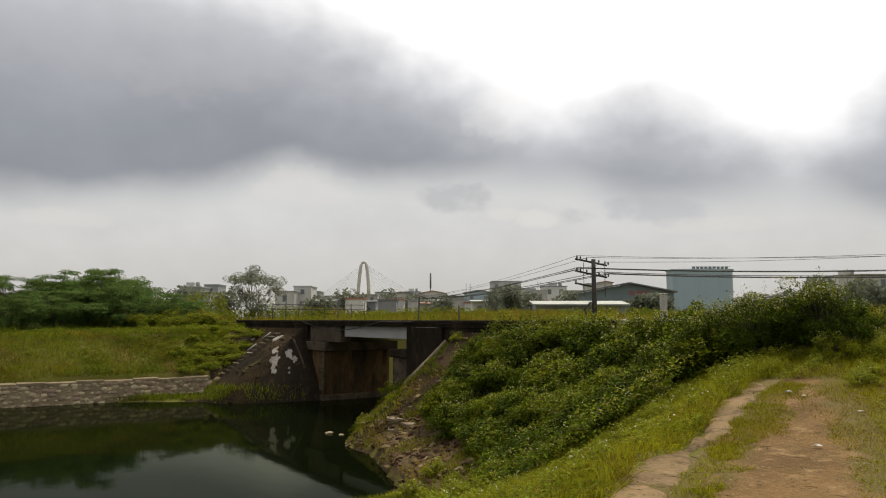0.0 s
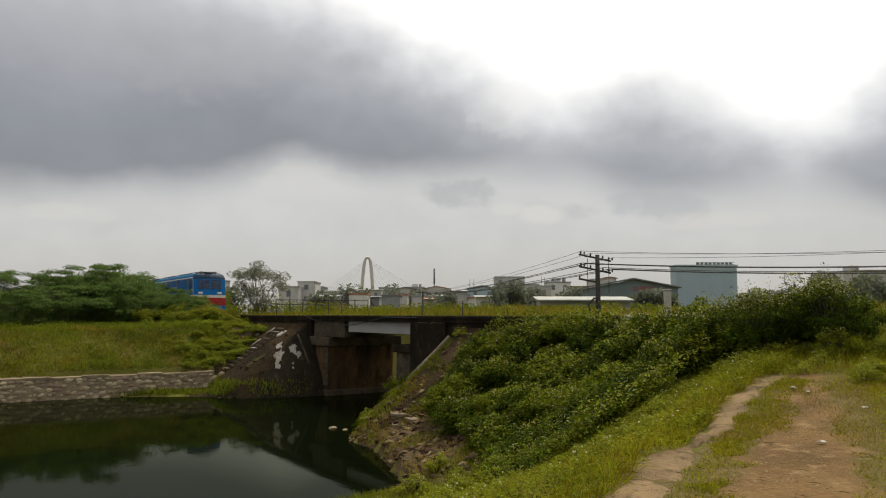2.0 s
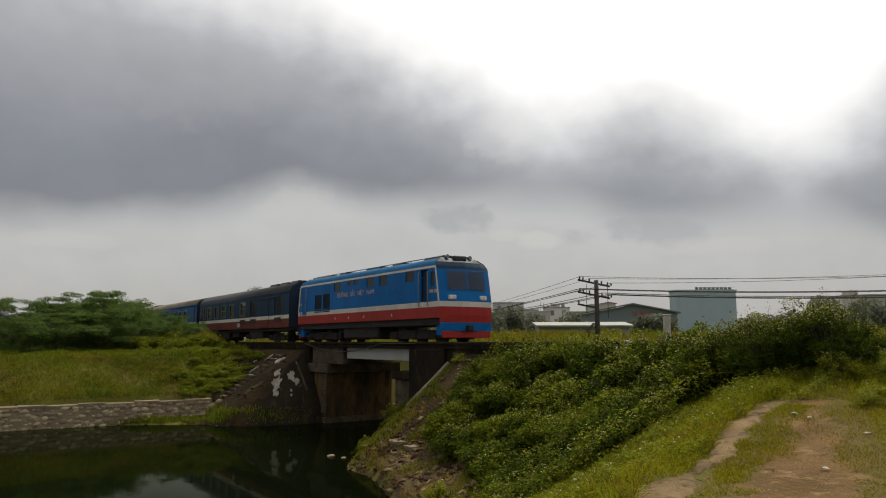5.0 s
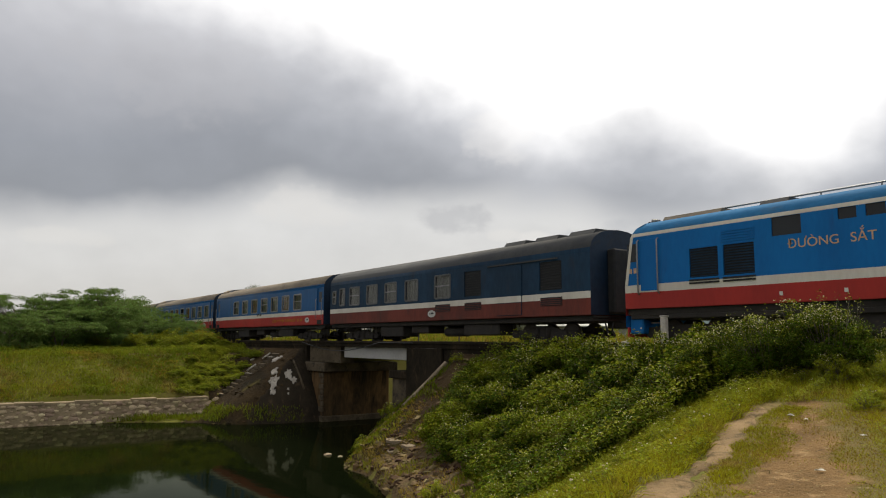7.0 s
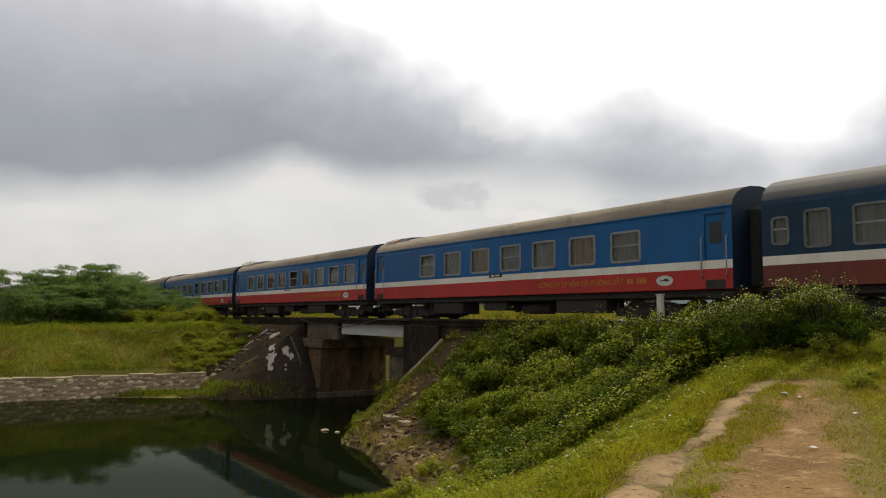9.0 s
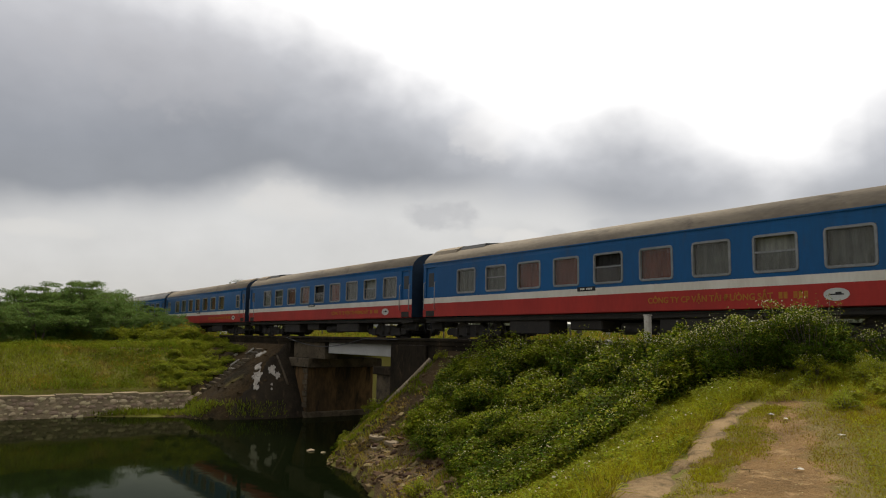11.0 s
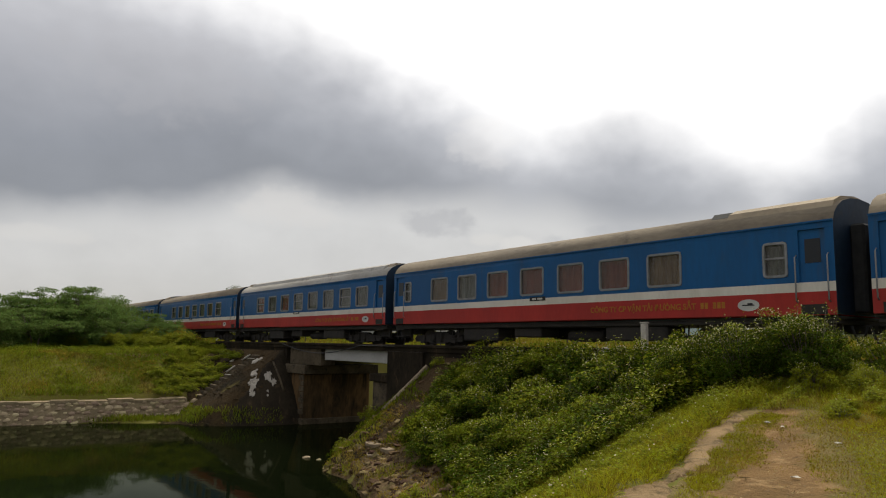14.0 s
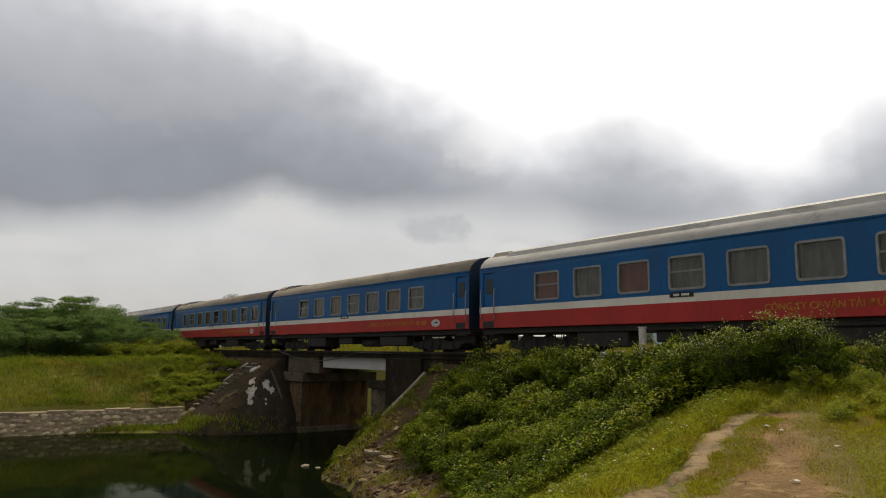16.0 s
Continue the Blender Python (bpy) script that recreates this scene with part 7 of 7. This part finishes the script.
def house(x0, x1, top, dist, deep=8.0, wall=None, roof="flat", roofm=None, floors=2, label="pale rendered house in the far town", windows=True, tank=False, foot=-0.6):
    """A far building that faces the railway; x0, x1 and top are sights from the camera."""
    a, b = spot(x0, dist), spot(x1, dist)
    w = (b - a).length
    h = up(top, dist) - foot
    ob = tagged(empty("house"), label, "building", "far town buildings")
    c = (a + b) / 2
    ob.matrix_basis = pose(c.x, c.y, foot, 0, 0, math.degrees(AXIS))
    hw = w / 2
    part("wall", boxbm(-hw, hw, 0, deep, 0, h), wall or M_WALLPALE, ob)
    if roof == "gable":
        rise = min(w * 0.10, h * 0.5)
        part("roof", prism(bmesh.new(), [(-hw - 0.4, h + 0.01), (0, h + rise), (hw + 0.4, h + 0.01), (hw + 0.4, h + 0.2), (0, h + rise + 0.2), (-hw - 0.4, h + 0.2)][::-1], -0.5, deep + 0.4), roofm or M_ROOFDARK, ob)
        part("gable", prism(bmesh.new(), [(-hw, h), (hw, h), (0, h + rise - 0.02)], 0.02, 0.3), wall or M_WALLPALE, ob)
    elif roof == "shed":
        part("roof", prism(bmesh.new(), [(-0.6, h - 0.15), (-0.6, h - 0.03), (deep, h + 0.34), (deep, h + 0.22)], -hw - 0.3, hw + 0.3, axis="x"), roofm or M_ROOFTIN, ob)
    else:
        part("roof", boxbm(-hw - 0.2, hw + 0.2, -0.2, deep + 0.2, h + 0.004, h + 0.3), roofm or M_WALLGREY, ob)
        if tank:
            part("roof_room", boxbm(-hw * 0.5, hw * 0.2, 1, 4, h + 0.3, h + 1.5), M_WALLPALE, ob)
            part("water_tank", tubebm([(hw * 0.5, 2, h + 0.3), (hw * 0.5, 2, h + 1.6)], 0.6, 10), M_ROOFTIN, ob)
    if windows:
        n = max(1, int(w / 3.0))
        fh = h / floors
        for f in range(floors):
            for k in range(n):
                x = -hw + w * (k + 0.5) / n
                win = part("window", boxbm(x - 0.62, x + 0.62, -0.06, 0.05, f * fh + fh * 0.35, f * fh + fh * 0.8), M_WALLGREY, ob)
                part("pane", boxbm(x - 0.52, x + 0.52, -0.09, -0.062, f * fh + fh * 0.38, f * fh + fh * 0.77), M_FARPANE, win)
    return ob


def make_town():
    rng = random.Random(21)
    G, P = M_WALLGREY, M_WALLPALE
    dk = "grey concrete town house"
    for a in ((318, 356, 509, 210, 8, G, "flat", None, 3, dk), (362, 386, 505, 220, 8, G, "flat", None, 3, dk), (340, 372, 517, 190, 8, G, "shed", M_ROOFDARK, 2, dk),
              (487, 522, 517, 200, 8, P, "flat", None, 2), (520, 551, 508, 205, 9, P, "flat", None, 3), (548, 566, 517, 220, 8, G, "flat", None, 2, dk), (566, 596, 524, 230, 8, P, "shed", M_ROOFTIN, 2),
              (630, 668, 521, 260, 8, P, "shed", M_ROOFTIN, 2), (664, 690, 518, 300, 8, G, "flat", None, 2, dk), (690, 730, 521, 260, 8, P, "gable", M_ROOFDARK, 2), (716, 744, 517, 320, 8, G, "flat", None, 3, dk),
              (742, 790, 520, 300, 8, P, "gable", M_ROOFRED, 2), (788, 826, 523, 240, 8, G, "shed", M_ROOFTIN, 1, dk), (822, 872, 519, 230, 8, M_WALLBLUE, "gable", M_ROOFTIN, 2, "pale green hall with sheet roof"),
              (870, 922, 499, 260, 10, P, "flat", None, 3), (920, 948, 512, 250, 8, P, "flat", None, 3), (944, 968, 515, 220, 8, P, "flat", None, 2), (962, 1003, 508, 240, 8, P, "flat", None, 3), (1000, 1032, 514, 190, 8, P, "shed", M_ROOFTIN, 2),
              (836, 866, 533, 120, 6, P, "shed", M_ROOFTIN, 1), (1040, 1062, 503, 220, 8, P, "flat", None, 3), (1060, 1084, 501, 230, 8, P, "gable", M_ROOFRED, 2),
              (1490, 1524, 488, 190, 9, P, "flat", None, 3), (1526, 1600, 485, 170, 10, P, "shed", M_ROOFTIN, 2), (600, 628, 527, 200, 7, G, "shed", M_ROOFDARK, 1, dk)):
        house(*a[:9], **({"label": a[9]} if len(a) > 9 else {}), tank=rng.random() < 0.2 and a[6] == "flat")
    # a second, lower row fills the skyline
    for k in range(16):
        x0 = 560 + k * 26 + rng.uniform(-6, 6)
        house(x0, x0 + rng.uniform(20, 34), rng.uniform(529, 537), rng.uniform(150, 185), 7, rng.choice([P, G, P]), rng.choice(["shed", "gable", "flat"]), rng.choice([M_ROOFTIN, M_ROOFDARK, M_ROOFRED]), 1, "low house with sheet metal roof", windows=False)
    # warehouse, its canopy and the pale blue hall
    w = house(1034, 1192, 518, 105, 5, M_WALLTEAL, "gable", M_ROOFDARK, 1, "dark teal warehouse with a shallow gable roof", windows=False)
    bar_text("sign", 0.0, 3.1, 1.2 + up(517, 105) - 1.1, 1.9 + up(517, 105) - 1.1, -0.02, (3, 4, 3), M_SIGNRED, w, "faded red sign lettering")
    c = house(948, 1106, 538, 66, 2.6, M_WALLGREY, "shed", M_ROOFTIN, 1, "long low shed with pale corrugated roof", windows=False)
    b = house(1190, 1297, 479, 150, 4, M_WALLBLUE, "flat", M_WALLBLUE, 1, "large pale blue windowless hall", windows=False)
    hh = up(479, 150) + 0.6 + 0.3
    for k in range(9):
        part("sign_letter", boxbm(-2.0 + k * 0.85, -1.4 + k * 0.85, 0.1, 0.3, hh + 0.12, hh + 0.50), M_WALLTEAL, b)
    for z0 in (0.05, 0.50):
        part("sign_frame", boxbm(-2.1, 6.0, 0.32, 0.38, hh + z0, hh + z0 + 0.06), M_ROOFDARK, b)
    for px, py, d, hgt in ((762, 483, 420, 12), (825, 502, 200, 5), (832, 502, 200, 5), (952, 497, 240, 4), (957, 499, 240, 4)):
        p = spot(px, d)
        z = up(py, d)
        ms = tagged(empty("mast"), "thin steel mast above the roofs", "mast")
        part("shaft", tubebm([(p.x, p.y, -0.5), (p.x, p.y, z)], [0.42 if d > 300 else 0.12, 0.25 if d > 300 else 0.07], 6), M_ROOFDARK, ms)
        if d > 300:
            part("head", tubebm([(p.x, p.y, z - 9), (p.x, p.y, z - 0.5)], 0.5, 8), M_ROOFDARK, ms)


make_town()


def far_wood(name, specs, leaf, label, seed, material=None):
    rng = np.random.default_rng(seed)
    Cs, Ds = [], []
    for px0, px1, top, dist in specs:
        n = max(3, int((px1 - px0) / 7))
        cl = []
        for k in range(n):
            p = spot(px0 + (px1 - px0) * (k + rng.random()) / n, dist + rng.uniform(-4, 4))
            hmax = up(top, dist) * (0.7 + 0.3 * math.sin(math.pi * (k + 0.5) / n)) + 0.6
            s = dist * 7 / 1279.0 * rng.uniform(0.8, 1.5)
            for z in np.arange(0.2, 1.01, 0.2):
                cl.append((p.x + rng.normal() * s * 0.4, p.y + rng.normal() * s * 0.4, -0.6 + hmax * z - s * 0.4, s, s, s * 0.7))
        C, D = clumps_cloud(rng, 260 * n, cl)
        Cs.append(C)
        Ds.append(D)
    C, D = np.concatenate(Cs), np.concatenate(Ds)
    return tagged(cards(name, C, D, rng.uniform(0.6, 1.3, len(C)) * leaf, rng.uniform(0.4, 0.6, len(C)) * leaf, material or M_FARWOOD, seed=seed), label, "trees", kind="stuff")


far_wood("far_trees", [(590, 622, 514, 170), (624, 640, 522, 170), (672, 700, 514, 210), (700, 760, 525, 190), (868, 924, 508, 110), (924, 950, 520, 120), (985, 1035, 520, 130), (760, 800, 527, 150), (1120, 1180, 524, 95), (300, 352, 508, 160), (385, 420, 520, 130), (540, 590, 528, 130)],
         0.75, "hazy dark green trees among the town roofs", 81)
far_wood("far_trees", [(384, 400, 524, 120), (326, 402, 517, 82), (470, 492, 527, 120), (400, 640, 546, 75), (640, 950, 547, 70), (950, 1200, 547, 64)], 0.22, "low green bushes beyond the railway", 84, M_GRASSFAR)
far_wood("far_trees", [(1420, 1480, 492, 70), (1480, 1568, 500, 60), (1560, 1700, 495, 60)], 0.4, "trees behind the railway near the town's edge", 82)
far_wood("far_trees", [(-700, 0, 520, 240), (-200, 330, 526, 260), (1300, 1568, 520, 260), (1568, 2400, 515, 240)], 1.3, "distant green tree belt", 83)


def make_stayed_bridge():
    d = 1700.0
    ob = tagged(empty("cable_stayed_bridge"), "distant white arched pylon of a cable-stayed bridge", "bridge")
    top = up(462, d)

    def at(px, py, dd=0.0):
        p = spot(px, d + dd)
        return (p.x, p.y, up(py, d))
    bm = bmesh.new()
    pts = []
    for k in range(25):
        q = -1 + 2 * k / 24
        py = 523 - 58.5 * (1 - abs(q) ** 2.6)
        pts.append(at(643.5 + 9.6 * math.copysign(abs(q) ** 0.8, q), py))
    tube(bm, pts, [4.2 - 1.2 * (1 - abs(-1 + 2 * k / 24)) for k in range(25)], 8)
    for s in (-9.6, 9.6):
        a, b = at(643.5 + s, 523), at(643.5 + s, 566)
        tube(bm, [a, (b[0], b[1], -1.0)], 4.2, 8)
    part("pylon", bm, M_PYLON, ob)
    deck = bmesh.new()
    p, q = at(555, 524), at(760, 522)
    tube(deck, [p, q], 2.0, 6)
    part("deck", deck, M_PYLON, ob)
    for k in range(9):
        bm = bmesh.new()
        tube(bm, [at(641, 468 + k * 2.6), at(567 + k * 6.5, 524)], 0.22, 4)
        part("stay_cable", bm, M_WALLGREY, ob)
        bm = bmesh.new()
        tube(bm, [at(646, 468 + k * 2.6), at(735 - k * 8.5, 523)], 0.22, 4)
        part("stay_cable", bm, M_WALLGREY, ob)


make_stayed_bridge()


def make_line():
    """Telegraph pole beyond the track with its wires."""
    A, C = spot(1051, 50.0), spot(742, 125.0)
    za, zc = up(459, 50.0), up(526, 125.0)
    B = spot(1960, 46.0)
    pole = tagged(empty("telegraph_pole"), "dark concrete telegraph pole with three cross-arms", "utility pole")
    pole.matrix_basis = pose(A.x, A.y, 0, 0, 0, math.degrees(math.atan2((A - C).y, (A - C).x)) - 90)
    part("pole", tubebm([(0, 0, -1.0), (0, 0, za)], [0.20, 0.15], 8), M_WOODPOLE, pole)
    part("stub_brace", tubebm([(0.35, 0.1, -1.0), (0.75, 0.1, 0.9), (0.3, 0.05, 1.35), (0.1, 0, 1.3)], 0.08, 6), M_WOODPOLE, pole)
    TILT = 10.5               # the old cross-arms hang askew
    tips = []
    for lv, (dz, w) in enumerate(((-0.22, 1.25), (-1.05, 1.25), (-1.9, 1.35))):
        if lv < 2:
            part("crossarm", boxbm(-w * 0.85, w * 1.05, -0.19, -0.09, -0.06, 0.06, 0.01), M_WOODPOLE, pole, at=pose(0, 0, za + dz, 0, -TILT, 0))
        else:
            part("crossarm", boxbm(-0.2, w, -0.19, -0.09, -0.06, 0.06, 0.01), M_WOODPOLE, pole, at=pose(0, 0, za + dz, 0, -TILT, 0))
        for x in ((-1.15, -0.9, -0.45, 0.45, 0.9, 1.15) if lv < 2 else (1.25,)):
            zi = za + dz + x * math.tan(radians(TILT))
            part("insulator", tubebm([(x, -0.14, zi + 0.06), (x, -0.14, zi + 0.14), (x, -0.14, zi + 0.27)], [0.03, 0.07, 0.04], 7), M_INSUL, pole)
            tips.append((x, zi + 0.25))
    for x in (-0.8, 0.75):
        part("drop_wire", tubebm([(x, 0.05, za - 0.25), (x, 0.05, za - 2.6)], 0.02, 5), M_CABLE, pole)
    d = (A - C).normalized()
    n = Vector((d.y, -d.x, 0))
    rng = random.Random(2)
    chosen = [tips[i] for i in (0, 3, 5, 6, 7, 8, 10, 11)]
    for j, (x, z) in enumerate(chosen):
        bm = bmesh.new()
        r = 0.014 if j < 3 else 0.026
        for P0, z0, P1, z1, sag in ((C, zc + (z - za) * 0.25, A, z, 0.5), (A, z, B, z + (1.1 - 0.45 * j if j < 3 else 0.05), 0.4)):
            pts = []
            for k in range(17):
                q = k / 16
                p = P0.lerp(P1, q) + n * x * (1 if P1 is B else q)
                pts.append((p.x, p.y, z0 + (z1 - z0) * q - sag * 4 * q * (1 - q)))
            tube(bm, pts, r, 5)
        tagged(part("overhead_wire", bm, M_CABLE, None), "black overhead wire strung between poles", "cable", "overhead wires")
    for P, z in ((C, zc), (B, za)):
        p2 = tagged(empty("telegraph_pole"), "dark concrete telegraph pole", "utility pole")
        part("pole", tubebm([(P.x, P.y, -1.0), (P.x, P.y, z + 0.3)], [0.2, 0.15], 8), M_WOODPOLE, p2)
        part("crossarm", tubebm([(P.x - n.x * 1.2, P.y - n.y * 1.2, z), (P.x + n.x * 1.2, P.y + n.y * 1.2, z)], 0.06, 6), M_WOODPOLE, p2)


make_line()


# ---- small things ----
def kilometre_post():
    x, y = -12.93, 16.1
    ob = tagged(empty("kilometre_post"), "whitewashed square concrete trackside post", "post")
    part("shaft", boxbm(x - 0.085, x + 0.085, y - 0.07, y + 0.07, -0.6, 0.86, 0.015), M_POST, ob)
    part("cap", boxbm(x - 0.10, x + 0.10, y - 0.085, y + 0.085, 0.864, 0.90, 0.01), M_POST, ob)


kilometre_post()


def trackside_blocks():
    """Old concrete stubs and flat blocks, half hidden in the weeds along the track."""
    for x, y, w, h, lean in ((-15.95, 16.05, 0.14, 0.50, 14), (-15.35, 16.1, 0.10, 0.42, -6), (-14.4, 16.1, 0.10, 0.50, 8)):
        tagged(part("concrete_stub", boxbm(-w, w, -0.07, 0.07, -0.5, h, 0.02), M_POST, None, at=pose(x, y, hz(x, y) + 0.15, 0, lean, 12)), "leaning pale concrete stub beside the track", "post", "concrete stubs by the track")
    # flat pale blocks added in place of sleeper ends showing under the train
    for x, y, w in ((-19.9, 16.0, 0.30), (-19.2, 16.1, 0.22), (-18.4, 16.15, 0.24)):
        tagged(part("flat_stone", boxbm(-w, w, -0.14, 0.14, -0.08, 0.05, 0.03), M_PATCH, None, at=pose(x, y, hz(x, y) + 0.06, 8, 6, 30)), "pale flat block standing for a sleeper end by the track", "stone", "flat stones by the track")


trackside_blocks()


def fence():
    f = tagged(empty("wire_fence"), "low rusty fence beyond the railway track", "fence")
    pts = []
    for k in range(8):
        p = spot(484 + k * 23, 62 + k * 0.4)
        pts.append((p.x, p.y, 1.45))
        part("post", tubebm([(p.x, p.y, -0.6), (p.x, p.y, 1.55 + 0.12 * (k % 2))], 0.05, 6), M_WOODPOLE, f)
    for z in (0.0, -0.4):
        part("rail", tubebm([(a, b, c + z) for a, b, c in pts], 0.03, 5), M_WOODPOLE, f)
    for px in (741, 812):
        p = spot(px, 42)
        one = tagged(empty("stake"), "thin wooden stake beside the track", "stake")
        part("shaft", tubebm([(p.x, p.y, -0.5), (p.x, p.y, 1.0)], 0.04, 6), M_WOODPOLE, one)


fence()


def litter():
    rng = random.Random(12)
    for x, y, s, m, lab, cat in ((-4.44, 8.07, 0.034, M_LITTER, "crumpled white plastic scrap on the path", "litter"), (-6.34, 10.78, 0.045, M_LITTER, "crumpled white plastic scrap on the path", "litter"),
                                 (-6.0, 10.6, 0.03, M_LITTER, "small white paper scrap on the path", "litter"), (-4.9, 10.0, 0.03, M_LITTER, "small white paper scrap in the grass", "litter"),
                                 (-19.3, 13.0, 0.17, M_BLUEBAG, "blue plastic bag caught in the shrubs", "litter")):
        bm = bmesh.new()
        bmesh.ops.create_icosphere(bm, subdivisions=2, radius=s)
        for v in bm.verts:
            k = rng.uniform(0.35, 1.35)
            v.co = Vector((v.co.x * k * 1.4, v.co.y * k, max(v.co.z, -0.2 * s) * k * 0.40))
        tagged(part("litter", bm, m, None, at=pose(x, y, hz(x, y) + (0.04 if m is M_LITTER else 0.42), 0, 0, rng.uniform(0, 360))), lab, cat)
    me = rock_mesh("rock", 40, 0.35, 0.5)
    for x, y, s in ((-24.9, 11.9, 0.5), (-24.3, 12.1, 0.3)):
        tagged(add_ob("rock", me, at=pose(x, y, WATER, 0, 0, 30) @ Matrix.Diagonal((s, s, s, 1))), "pale rock standing out of the canal water", "rock")


litter()


def motions():
    for ob, x9 in train:
        walk(ob, [(t, pose(x9 + SPEED * (t - 9.0) + (0.0047 if t > 9 else -0.0070) * (t - 9.0) ** 2, TRACK_Y, 0)) for t in range(0, 17)])


motions()
